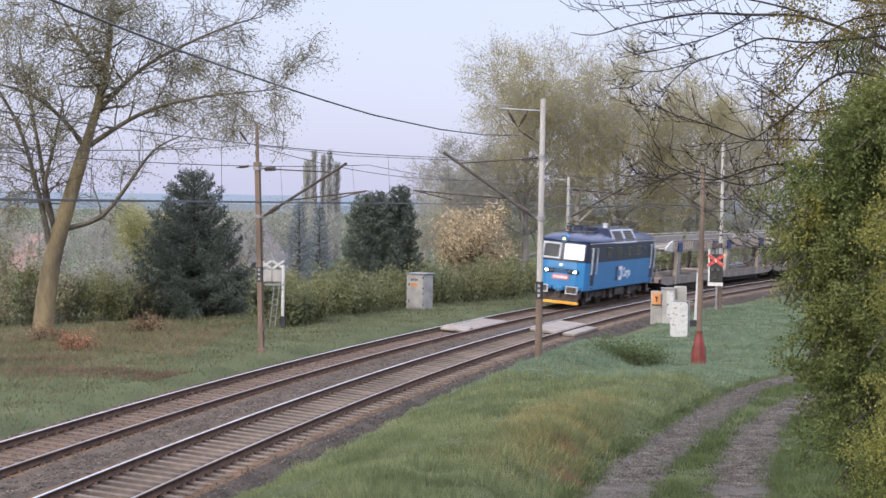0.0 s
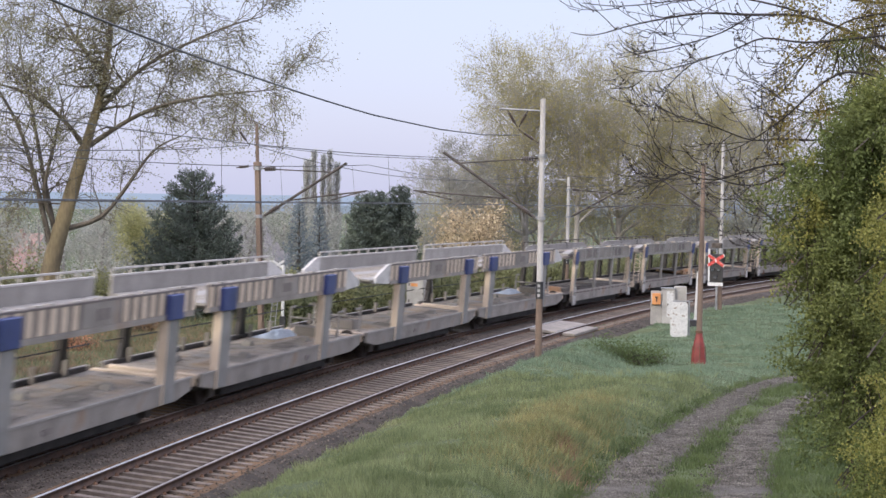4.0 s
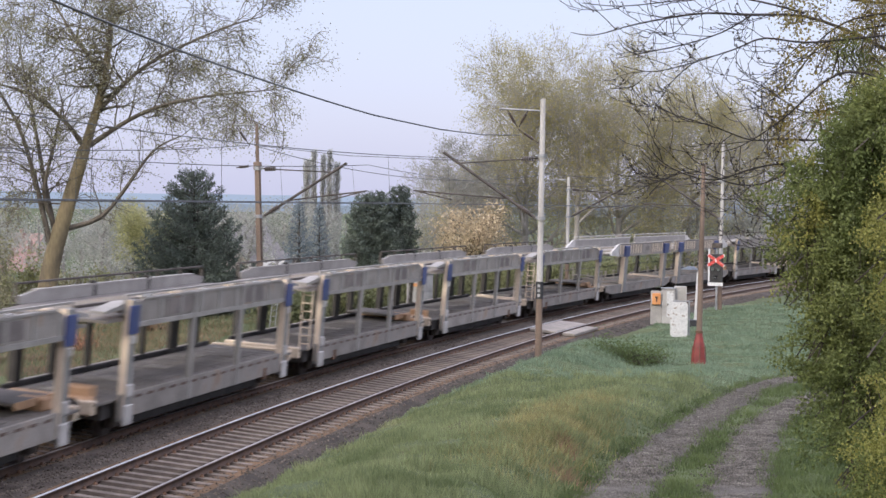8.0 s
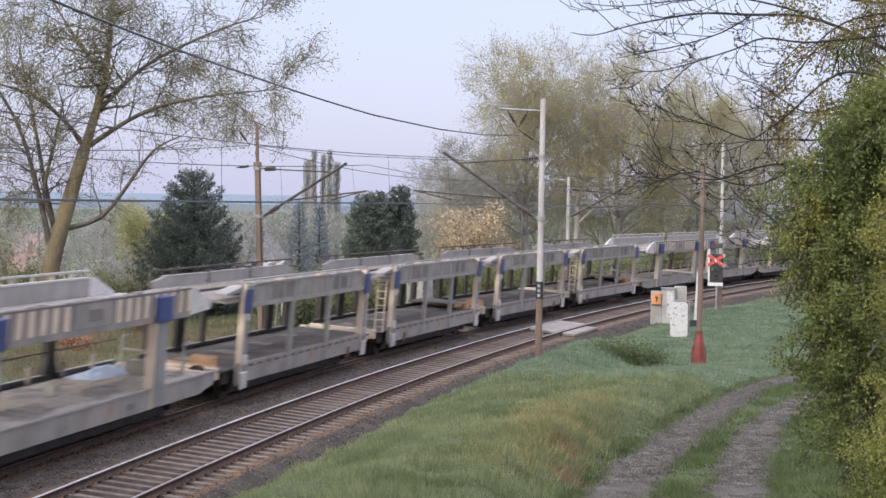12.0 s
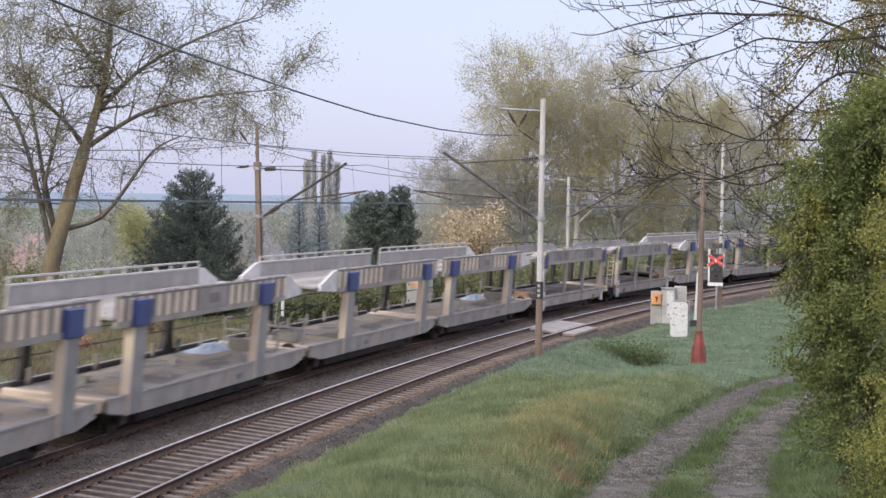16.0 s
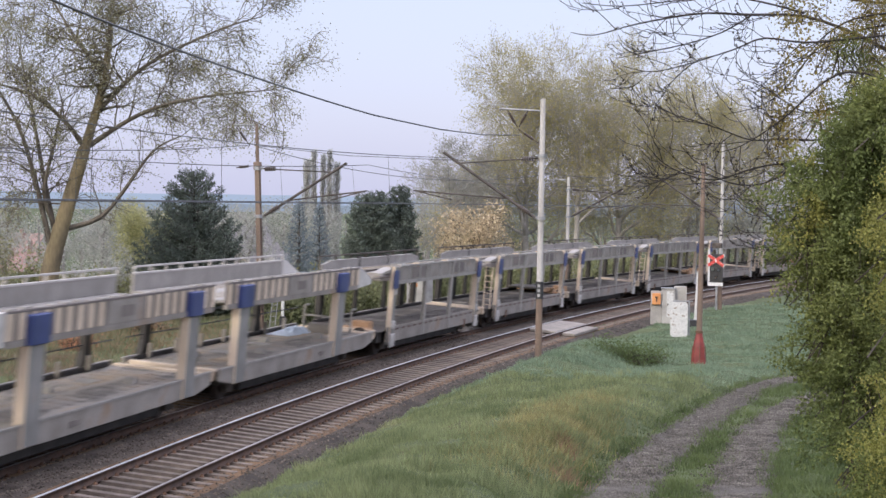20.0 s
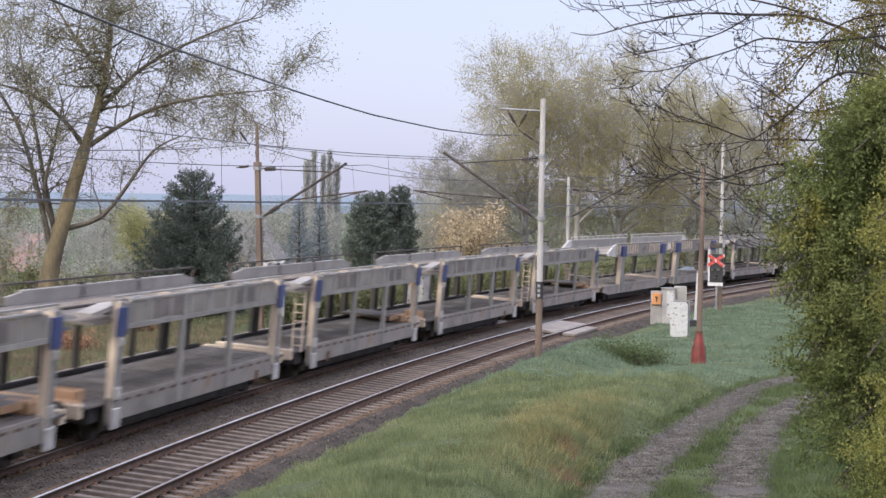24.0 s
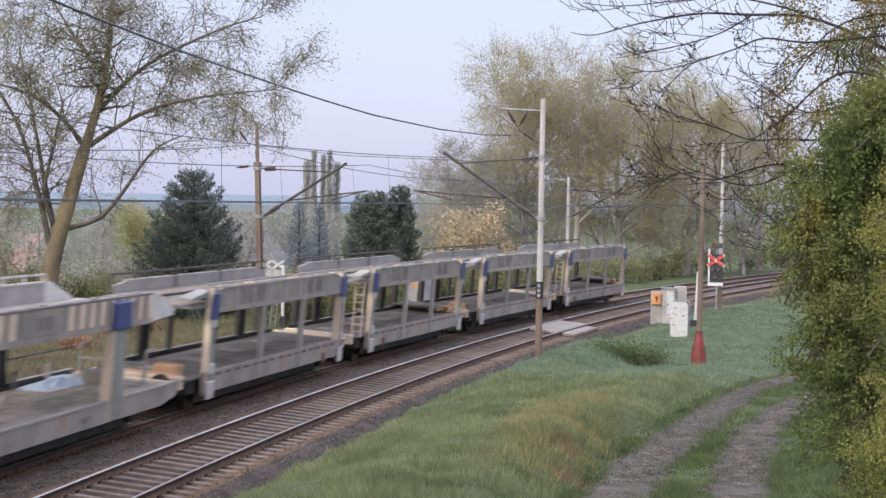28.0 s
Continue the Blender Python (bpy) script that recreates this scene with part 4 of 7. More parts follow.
def wagon_a(first):
    """Open double-deck unit with broad posts, blue caps and a striped upper beam; first: its coupling end leads."""
    L = LEN["A"]
    root = thing("car_carrier_wagon", pose(0, 0, 0), "empty double-deck car transporter with broad blue-capped posts and striped upper beam", "railway wagon", "wagons of the train")
    h = L / 2 - 0.35
    c = 1 if first else -1               # the side of the coupling end
    wagon_common(root, L, "wg_deck", "wg_light")
    for sgn in (-1, 1):
        bm = bmesh.new()
        prism(bm, [(-h, 0.80), (-h + 1.2, 0.62), (h - 1.2, 0.62), (h, 0.80), (h, 1.14), (-h, 1.14)], "y", sgn * 1.47 - 0.05, sgn * 1.47 + 0.05)
        sl = part("side_sill", bm, M["wg_grey"], root)
        bm = bmesh.new()
        box(bm, -h, h, sgn * 1.5 - 0.04, sgn * 1.5 + 0.045, 1.12, 1.17)
        part("sill_flange", bm, M["wg_light"], sl)
        bm = bmesh.new()
        box(bm, c * 1.6 - 0.22, c * 1.6 + 0.22, sgn * 1.53 - 0.012, sgn * 1.53 + 0.012, 0.78, 0.92)
        part("marking", bm, M["wg_stripe"], sl)
        for xp in ((4.0, -6.0) if first else (-3.35, 6.4)):
            bm = bmesh.new()
            if sgn > 0:
                box(bm, xp - 0.42, xp + 0.42, 1.35, 1.57, 0.64, 2.86, 0.02)
            else:
                prism(bm, [(xp - 0.42, 0.64), (xp + 0.42, 0.64), (xp + 0.40, 1.2), (xp + 0.22, 1.6), (xp + 0.22, 2.86), (xp - 0.22, 2.86), (xp - 0.22, 1.6), (xp - 0.40, 1.2)], "y", -1.57, -1.39)
            # far posts take a near-black colour for the shade on their inner side
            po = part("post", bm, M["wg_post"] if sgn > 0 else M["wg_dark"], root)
            bm = bmesh.new()
            if sgn > 0:
                # leading face in cream: warm sunlight put into the colour
                box(bm, xp + 0.42, xp + 0.45, 1.33, 1.58, 0.64, 2.86)
                part("post_face", bm, M["wg_cream"], po, "post front coloured cream for the low sun")
                bm = bmesh.new()
            box(bm, xp - 0.50, xp + 0.50, sgn * 1.50 - (0.15 if sgn > 0 else 0.0), sgn * 1.50 + (0.14 if sgn > 0 else 0.02), 2.84, 3.50, 0.02)
            part("post_cap", bm, M["wg_blue"], po, "dark blue painted cap")
        # upper beam with stripes, sloping to the coupling end
        b0, b1 = -h + 0.15, h - 2.4
        xs = [b0, b1] if c > 0 else [-b1, -b0]
        bm = bmesh.new()
        box(bm, xs[0], xs[1], sgn * 1.44 - 0.04, sgn * 1.44 + 0.04, 2.96, 3.58)
        ub = part("upper_beam", bm, M["wg_stripe"] if sgn > 0 else M["wg_light"], root)
        bm = bmesh.new()
        box(bm, xs[0], xs[1], sgn * 1.44 - 0.07, sgn * 1.44 + 0.07, 2.84, 2.98)
        part("beam_flange", bm, M["wg_grey"], ub)
        bm = bmesh.new()
        box(bm, xs[0], xs[1], sgn * 1.44 - 0.06, sgn * 1.44 + 0.06, 3.56, 3.61)
        part("beam_top", bm, M["wg_stripe"] if sgn > 0 else M["wg_white"], ub)
        span = xs[1] - xs[0]
        n = 22
        for i in range(n):
            if 9 <= i <= 12:
                continue
            x = xs[0] + 0.12 + i * (span - 0.3) / (n - 1)
            bm = bmesh.new()
            box(bm, x - 0.15, x + 0.15, sgn * 1.485 - 0.012, sgn * 1.485 + 0.012, 2.99, 3.55)
            part("stripe_panel", bm, M["wg_cream"] if sgn > 0 else M["wg_light"], ub)
        bm = bmesh.new()
        xm = xs[0] + 0.12 + 10.5 * (span - 0.3) / (n - 1)
        box(bm, xm - 1.15, xm + 1.15, sgn * 1.485 - 0.012, sgn * 1.485 + 0.012, 2.99, 3.55)
        part("name_panel", bm, M["wg_grey"], ub)
        bm = bmesh.new()
        box(bm, xm - 0.5, xm + 0.3, sgn * 1.50 - 0.008, sgn * 1.50 + 0.008, 3.12, 3.4)
        part("marking", bm, M["wg_stripe"], ub)
        bm = bmesh.new()
        o = [(b1, 2.86), (b1, 3.60), (b1 + 0.4, 3.58), (b1 + 1.7, 3.16), (b1 + 1.8, 2.95)]
        prism(bm, [(c * x, z) for x, z in o], "y", sgn * 1.42 - 0.05, sgn * 1.42 + 0.05)
        part("beam_end", bm, M["wg_canvas"], ub, "whitish sloping beam end")
        bm = bmesh.new()
        if sgn < 0:
            deck_rail(bm, sgn * 1.42, xs[0], xs[1], 3.62, 3.76, 1.15)
            part("guard_rail", bm, M["wg_white"], root)
        else:
            # lashing points and clips along the deck edge
            for i in range(19):
                x = xs[0] + 0.3 + i * (xs[1] - xs[0] - 0.6) / 18
                box(bm, x - 0.12 - 0.08 * (i % 3), x + 0.14, 1.36, 1.46, 3.605, 3.625 + 0.012 * ((i * 7) % 4))
            part("lashing_strip", bm, M["wg_light"], root, kind="stuff")
    bm = bmesh.new()
    q0, q1 = (-h + 0.15, h - 0.25) if c > 0 else (-h + 0.25, h - 0.15)
    box(bm, q0, q1, -1.38, 1.38, 3.02, 3.09)
    for i in range(9):
        x = -h + 0.8 + i * (2 * h - 1.6) / 8
        box(bm, x - 0.06, x + 0.06, -1.38, 1.38, 2.9, 3.02)
    part("upper_deck", bm, M["wg_light"], root, "grey ribbed upper deck")
    bm = bmesh.new()
    for i in range(40):
        x = -h + 0.5 + i * (2 * h - 1.0) / 39
        for y in (-0.6, 0.6):
            box(bm, x - 0.03, x + 0.03, y - 0.35, y + 0.35, 3.09, 3.105)
    part("deck_ribbing", bm, M["wg_grey"], root, kind="stuff")
    # wire ropes along the far side, wheel chocks and ratchet stands on the lower deck
    bm = bmesh.new()
    for z in (1.75, 2.2, 2.6):
        for y in (-1.45, 1.45):
            if y < 0:
                rod(bm, (-h, y, z), (h, y, z), 0.02, n=5)
    part("safety_rope", bm, M["black"], root)
    for i in range(7):
        x = -h + 2.1 + i * 2.05
        bm = bmesh.new()
        box(bm, x - 0.07, x + 0.07, -1.3, -1.2, 1.06, 1.5, 0.01)
        part("stanchion", bm, M["wg_grey"], root)
    for x, y in ((-4.4, 0.5), (-1.2, -0.4), (2.2, 0.7), (4.9, -0.5)):
        bm = bmesh.new()
        prism(bm, [(x - 0.22, 1.06), (x + 0.2, 1.06), (x + 0.12, 1.2), (x - 0.05, 1.24)], "y", y - 0.14, y + 0.14)
        part("wheel_chock", bm, M["wg_light"], root)
    if not first:
        # a crumpled sheet left along the far edge of the deck
        rs_ = random.Random(5)
        bm = bmesh.new()
        ny, nx = 7, 22
        rows = [[bm.verts.new((-7.0 + 3.4 * i / nx, -1.22 + 0.95 * j / ny + rs_.uniform(-0.04, 0.04), 1.07 + math.sin(math.pi * j / ny) * math.sin(math.pi * (i + 0.3) / (nx + 0.6)) * (0.17 + rs_.uniform(-0.08, 0.08)))) for j in range(ny + 1)] for i in range(nx + 1)]
        for a, b in zip(rows[:-1], rows[1:]):
            for j in range(ny):
                bm.faces.new((a[j], b[j], b[j + 1], a[j + 1]))
        part("tarpaulin", bm, M["wg_sheet"], root, "crumpled pale blue sheet")
    end_gear(root, c * (h - 0.1), c, True)
    end_gear(root, -c * (h - 0.1), -c, False)
    bm = bmesh.new()
    xb = c * (h - 0.9)
    for y in (-0.9, 0.9):
        rod(bm, (xb, y, 1.06), (xb, y, 1.95), 0.045, n=8)
        rod(bm, (xb, y, 1.95), (xb + c * 0.5, y, 1.95), 0.045, n=8)
    rod(bm, (xb, -0.9, 1.6), (xb, 0.9, 1.6), 0.04, n=8)
    part("end_handrail", bm, M["wg_light"], root)
    bm = bmesh.new()
    box(bm, xb - c * 0.8 - 0.3, xb - c * 0.8 + 0.3, -0.4, 0.5, 1.06, 1.42, 0.03)
    part("ramp_block", bm, M["wg_grey"], root)
    return root


def wagon_b(first):
    """Double-deck unit with lattice sides: slim posts, blue cap plates on the end posts, dashed sill."""
    L = LEN["B"]
    root = thing("car_carrier_wagon", pose(0, 0, 0), "empty grey double-deck car transporter with slim posts and dashed sill", "railway wagon", "wagons of the train")
    h = L / 2 - 0.35
    c = 1 if first else -1
    wagon_common(root, L, "wg_floor", "wg_grey")
    for sgn in (-1, 1):
        bm = bmesh.new()
        prism(bm, [(-h + 1.2, 0.60), (h - 1.2, 0.60), (h - 1.2, 1.18), (-h + 1.2, 1.18)], "y", sgn * 1.46 - 0.05, sgn * 1.46 + 0.05)
        sl = part("side_sill", bm, M["wg_grey"], root)
        bm = bmesh.new()
        for i in range(15):
            x = -h + 2.3 + i * (2 * h - 4.6) / 14
            box(bm, x - 0.2, x + 0.2, sgn * 1.515 - 0.01, sgn * 1.515 + 0.008, 1.03, 1.10)
        part("dash_row", bm, M["wg_rusty"], sl, kind="stuff")
        bm = bmesh.new()
        box(bm, -c * 4.6 - 0.16, -c * 4.6 + 0.16, sgn * 1.50 - 0.08, sgn * 1.50 + 0.03, 0.5, 0.85, 0.02)
        part("filler_box", bm, M["rust"], sl)
        for xp in (-6.3, 6.3):
            bm = bmesh.new()
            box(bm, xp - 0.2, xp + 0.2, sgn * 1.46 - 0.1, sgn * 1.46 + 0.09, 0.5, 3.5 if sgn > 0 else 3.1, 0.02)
            # shade of the far side is put into the dark post colour
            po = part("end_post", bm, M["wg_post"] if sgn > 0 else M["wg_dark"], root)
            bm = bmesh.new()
            # cream on the near front paints the low sun, dark on the far one
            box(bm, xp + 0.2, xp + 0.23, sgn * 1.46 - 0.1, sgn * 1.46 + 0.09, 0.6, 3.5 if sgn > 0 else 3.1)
            part("post_face", bm, M["wg_cream"] if sgn > 0 else M["wg_dark"], po, "post front coloured cream for the low sun" if sgn > 0 else "")
            if sgn < 0:
                continue
            bm = bmesh.new()
            box(bm, xp - 0.3, xp + 0.3, sgn * 1.56 - 0.02, sgn * 1.56 + 0.02, 2.66, 3.36, 0.01)
            part("cap_plate", bm, M["wg_blue"], po, "dark blue plate")
            bm = bmesh.new()
            for z0, z1, w in ((0.42, 0.92, 0.26), (1.12, 1.42, 0.16), (2.42, 2.62, 0.12)):
                box(bm, xp - w, xp + w, sgn * 1.56 - 0.03, sgn * 1.56 + 0.05, z0, z1, 0.02)
            part("post_step", bm, M["wg_white"], po, "whitish steps and brackets", kind="stuff")
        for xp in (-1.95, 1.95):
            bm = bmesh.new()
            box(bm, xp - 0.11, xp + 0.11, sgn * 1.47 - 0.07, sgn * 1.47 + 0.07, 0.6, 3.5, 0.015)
            # slim far posts are coloured dark as well, as if unlit
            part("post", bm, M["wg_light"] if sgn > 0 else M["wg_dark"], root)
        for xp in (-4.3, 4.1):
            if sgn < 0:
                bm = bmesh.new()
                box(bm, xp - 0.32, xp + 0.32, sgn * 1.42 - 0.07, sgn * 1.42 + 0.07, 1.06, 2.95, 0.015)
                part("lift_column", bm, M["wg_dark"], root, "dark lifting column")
        bm = bmesh.new()
        zt = 3.48 if sgn > 0 else 3.40
        o = [(-6.5, 2.86), (6.5, 2.86), (6.5, 3.3), (5.6, zt), (-5.6, zt), (-6.5, 3.3)]
        prism(bm, o, "y", sgn * 1.44 - 0.04, sgn * 1.44 + 0.04)
        ub = part("upper_beam", bm, M["wg_grey"] if sgn > 0 else M["wg_light"], root)
        bm = bmesh.new()
        box(bm, -6.5, 6.5, sgn * 1.45 - 0.08, sgn * 1.45 + 0.07, 2.80, 2.92)
        part("beam_flange", bm, M["wg_light"], ub)
        bm = bmesh.new()
        box(bm, -5.6, 5.6, sgn * 1.45 - 0.09, sgn * 1.45 + 0.06, zt - 0.02, zt + 0.03)
        part("beam_top", bm, M["wg_light"], ub)
        bm = bmesh.new()
        for i in range(9):
            x = -5.9 + i * 11.8 / 8
            box(bm, x - 0.10, x + 0.10, sgn * 1.485 - 0.03, sgn * 1.485 + 0.025, 2.92, (zt - 0.02) if abs(x) < 5.6 else zt - 0.18)
        part("beam_ribbing", bm, M["wg_light"], ub, kind="stuff")
        for x in (-3.0, 3.0):
            bm = bmesh.new()
            box(bm, x - 0.9, x + 0.9, sgn * 1.49 - 0.01, sgn * 1.49 + 0.008, 2.98, zt - 0.08)
            part("name_panel", bm, M["wg_stripe"], ub)
        bm = bmesh.new()
        deck_rail(bm, 1.4 if sgn > 0 else -1.5, -6.6, 6.6, 3.15, 3.58, 1.9)
        part("guard_rail", bm, M["under"] if sgn < 0 else M["wg_light"], root)
    bm = bmesh.new()
    prism(bm, [(-h + 0.2, 2.97), (h - 0.2, 2.97), (h - 0.2, 3.04), (h - 1.6, 3.10), (-h + 1.6, 3.10), (-h + 0.2, 3.04)], "y", -1.38, 1.38)
    part("upper_deck", bm, M["wg_floor"], root, "dark grey ribbed upper deck")
    bm = bmesh.new()
    for i in range(40):
        x = -h + 0.5 + i * (2 * h - 1.0) / 39
        for y in (-0.6, 0.6):
            zd = 3.10 if abs(x) < h - 1.6 else 3.10 - 0.06 * (abs(x) - h + 1.6) / 1.4
            box(bm, x - 0.03, x + 0.03, y - 0.35, y + 0.35, zd - 0.02, zd + 0.02)
    part("deck_ribbing", bm, M["wg_grey"], root, kind="stuff")
    for y in (-0.15, 0.98):
        bm = bmesh.new()
        box(bm, -h + 1.8, h - 1.8, y - 0.05, y + 0.05, 3.10, 3.17, 0.01)
        part("lashing_rail", bm, M["under"], root, "dark lashing rail")
    for k in range(6):
        x = -5.2 + k * 2.1
        bm = bmesh.new()
        box(bm, x - 0.3, x + 0.25, 1.30, 1.46, 3.505, 3.54 + 0.02 * (k % 3), 0.012)
        part("deck_clamp", bm, M["wg_white"] if k % 2 else M["wg_cream"], root)
    for e in (-1, 1):
        bm = bmesh.new()
        prism(bm, [(e * (h - 1.9), 3.32), (e * (h - 0.05), 3.20), (e * (h - 0.05), 3.27), (e * (h - 1.3), 3.42), (e * (h - 1.9), 3.42)], "y", 1.0, 1.40)
        part("deck_flap", bm, M["wg_light"], root, "whitish bridging flap")
        bm = bmesh.new()
        for y in (1.05, 1.38):
            rod(bm, (e * (h - 0.75), y, 1.0), (e * (h - 0.75), y, 3.0), 0.03, n=6)
        for i in range(7):
            rod(bm, (e * (h - 0.75), 1.05, 1.2 + i * 0.27), (e * (h - 0.75), 1.38, 1.2 + i * 0.27), 0.02, n=5)
        if (e > 0) != first:
            part("ladder", bm, M["wg_cream"], root)
        else:
            bm.free()
        end_gear(root, e * (h - 0.1), e, e == c)
        if e == c:
            bm = bmesh.new()
            box(bm, e * (h - 0.35) - 0.3, e * (h - 0.35) + 0.3, -1.1, 1.1, 0.80, 1.14, 0.05)
            box(bm, e * (h - 0.9) - 0.25, e * (h - 0.9) + 0.25, 0.2, 0.9, 1.06, 1.36, 0.04)
            part("end_platform", bm, M["wg_ochre"], root, "rusty ochre end platform")
    if not first:
        bm = bmesh.new()
        box(bm, -7.6, -5.5, -1.3, 0.7, 1.28, 1.36, 0.02)
        lr = part("lifted_ramp", bm, M["wg_floor"], root, "dark ramp plate with rusty ochre edge")
        bm = bmesh.new()
        box(bm, -7.6, -5.5, 0.7, 0.74, 1.2, 1.37)
        box(bm, -7.6, -7.5, -1.3, 0.7, 1.06, 1.28)
        part("ramp_edge", bm, M["wg_ochre"], lr)
    return root


LOCO = locomotive()
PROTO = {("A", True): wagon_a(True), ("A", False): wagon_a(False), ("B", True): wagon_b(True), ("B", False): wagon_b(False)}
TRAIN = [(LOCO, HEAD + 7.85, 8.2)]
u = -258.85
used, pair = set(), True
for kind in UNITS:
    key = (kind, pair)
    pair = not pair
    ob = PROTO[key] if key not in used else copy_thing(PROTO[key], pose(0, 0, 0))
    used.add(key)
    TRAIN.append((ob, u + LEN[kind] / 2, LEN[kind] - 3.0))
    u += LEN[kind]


def motions():
    """Key every vehicle along the line, and the wheels of the locomotive."""
    for ob, mid, base in TRAIN:
        walk(ob, [(t, vehicle_pose(mid, base, t)) for t in TIMES])
    for ob, mid, base in TRAIN:
        # the wheels roll while the vehicle runs from the far bend to past the near edge of the bank
        t0, t1 = [14 + (mid - e) / SPEED for e in (150.0, -45.0)]
        i0, i1 = max(0, int(t0 * 30)), min(840, int(t1 * 30))
        if i1 <= i0:
            continue
        for ax in [c for c in ob.children if c.name.startswith("wheelset")]:
            x, r = ax.location.x, ax.location.z
            rows = [(i / 30, pose(x, 0, r, 0, math.degrees(run(i / 30) / r) % 360, 0)) for i in range(i0, i1 + 1)]
            if i0 > 0:
                rows.insert(0, (0.0, rows[0][1]))
            if i1 < 840:
                rows.append((28.0, rows[-1][1]))
            walk(ax, rows)



# ---- fixtures of the line ----
def at_line(s, off, z=0.0, yaw=0.0):
    """Pose beside the line: x along it (away from the eye), y to the left of it."""
    x, y, th = line(s, off)
    return pose(float(x), float(y), z, 0, 0, math.degrees(float(th)) + yaw)


def mast(s, off, z, height, side, reach, label, kind, lean=0.0, shape="pole", tube=None, tip=None, contact=None):
    """A catenary mast; side: +1 when the track lies to the left of it. Cantilever arm, stay, insulators, number band."""
    root = thing("catenary_mast", at_line(s, off, z) @ pose(0, 0, 0, lean, 0, 0), label, "mast", "catenary masts")
    bm = bmesh.new()
    if shape == "pole":
        rod(bm, (0, 0, -0.5), (0, 0, height), 0.13, 0.095, n=14)
        part("pole", bm, M[kind], root)
        bm = bmesh.new()
        rod(bm, (0, 0, -0.5), (0, 0, 2.38), 0.134, 0.128, n=14)
        part("lower_pole", bm, M["mast_brown"], root, "brown weathered lower section")
    else:
        for dx in (-0.085, 0.085):
            box(bm, dx - 0.025, dx + 0.025, -0.09, 0.09, -0.5, 7.55)
        for i in range(13):
            box(bm, -0.065, 0.065, -0.07, 0.07, 0.35 + i * 0.58, 0.5 + i * 0.58)
        part("pole", bm, M[kind], root)
        bm = bmesh.new()
        rod(bm, (0, 0, 7.4), (0, 0, height), 0.075, 0.06, n=10)
        part("pole_extension", bm, M["mast_brown"], root)
        bm = bmesh.new()
        rod(bm, (0, 0, 0.9), (0, 0, 1.25), 0.14, n=10)
        part("collar", bm, M["mast_brown"], root)
        bm = bmesh.new()
        box(bm, -0.14, 0.14, -0.13, 0.13, 7.3, 7.6, 0.02)
        part("head_clamp", bm, M["mast_brown"], root)
        bm = bmesh.new()
        box(bm, -0.16, 0.16, -0.16, 0.16, -0.6, 0.22, 0.03)
        part("foot", bm, M["mast_brown"], root, "stained footing")
    bm = bmesh.new()
    if shape == "pole":
        rod(bm, (0, 0, 2.38), (0, 0, 3.02), 0.142, n=14)
    else:
        box(bm, -0.115, 0.115, -0.10, 0.10, 2.85, 3.45)
    band = part("number_band", bm, M["black"], root, "black band with pale bars")
    bm = bmesh.new()
    for i in range(3):
        box(bm, -0.12 if shape != "pole" else -0.15, -0.11, -0.05, 0.05, 2.46 + 0.18 * i + (0.47 if shape != "pole" else 0), 2.56 + 0.18 * i + (0.47 if shape != "pole" else 0))
    part("number_row", bm, M["galv"], band, kind="stuff")
    for zz in ((5.35, 7.75) if tube is None else (tube, tip[1] - 0.1)):
        bm = bmesh.new()
        rod(bm, (0, 0, zz - 0.07), (0, 0, zz + 0.07), 0.17, n=12)
        rod(bm, (0, 0, zz), (0, side * 0.25, zz), 0.05, n=8)
        part("bracket", bm, M["galv"], root)
    if tube is not None:
        ty, tz = tip
        bm = bmesh.new()
        rod(bm, (0, side * 0.2, tube), (0, side * ty, tz), 0.055, n=8)
        part("cantilever_tube", bm, M["tube"], root, "slanted steel tube")
        bm = bmesh.new()
        d = Vector((0, side * ty, tz)) - Vector((0, side * 0.2, tube))
        for i in range(5):
            p = Vector((0, side * 0.2, tube)) + d.normalized() * (0.35 + 0.09 * i)
            rod(bm, p - d.normalized() * 0.025, p + d.normalized() * 0.025, 0.10, n=10)
        part("tube_insulator", bm, M["insul"], root, "dark ribbed insulator")
        bm = bmesh.new()
        sy = ty * 0.84
        sz = tube + (tz - tube) * (sy - 0.2) / (ty - 0.2)
        zt = sz + 0.2
        rod(bm, (0, side * 0.15, zt + 0.02), (0, side * sy, sz), 0.025, n=6)
        part("stay", bm, M["tube"], root)
        bm = bmesh.new()
        for i in range(5):
            rod(bm, (0, side * (0.32 + 0.09 * i), zt), (0, side * (0.37 + 0.09 * i), zt), 0.09, n=10)
        part("stay_insulator", bm, M["insul"], root, "dark ribbed insulator")
        bm = bmesh.new()
        y1, y2 = side * 1.25, side * contact[0]
        z1 = tube + (tz - tube) * (1.25 - 0.2) / (ty - 0.2)
        rod(bm, (0, y1, z1), (0, y2, contact[1] + 0.35), 0.03, n=6)
        part("registration_arm", bm, M["tube"], root)
        bm = bmesh.new()
        rod(bm, (0, y2 - side * 0.15, contact[1] + 0.33), (0, side * (contact[0] - 1.5), contact[1] + 0.03), 0.025, n=6)
        part("steady_arm", bm, M["tube"], root)
    return root


def insulator_string(root, a, b, n=4):
    a, b = Vector(a), Vector(b)
    bm = bmesh.new()
    rod(bm, a, b, 0.02, n=6)
    d = (b - a).normalized()
    m = (a + b) / 2
    for i in range(n):
        p = m + d * (i - (n - 1) / 2) * 0.1
        rod(bm, p - d * 0.052, p + d * 0.052, 0.062, 0.035, n=10)
    return part("insulator", bm, M["insul"], root, "dark insulator string")


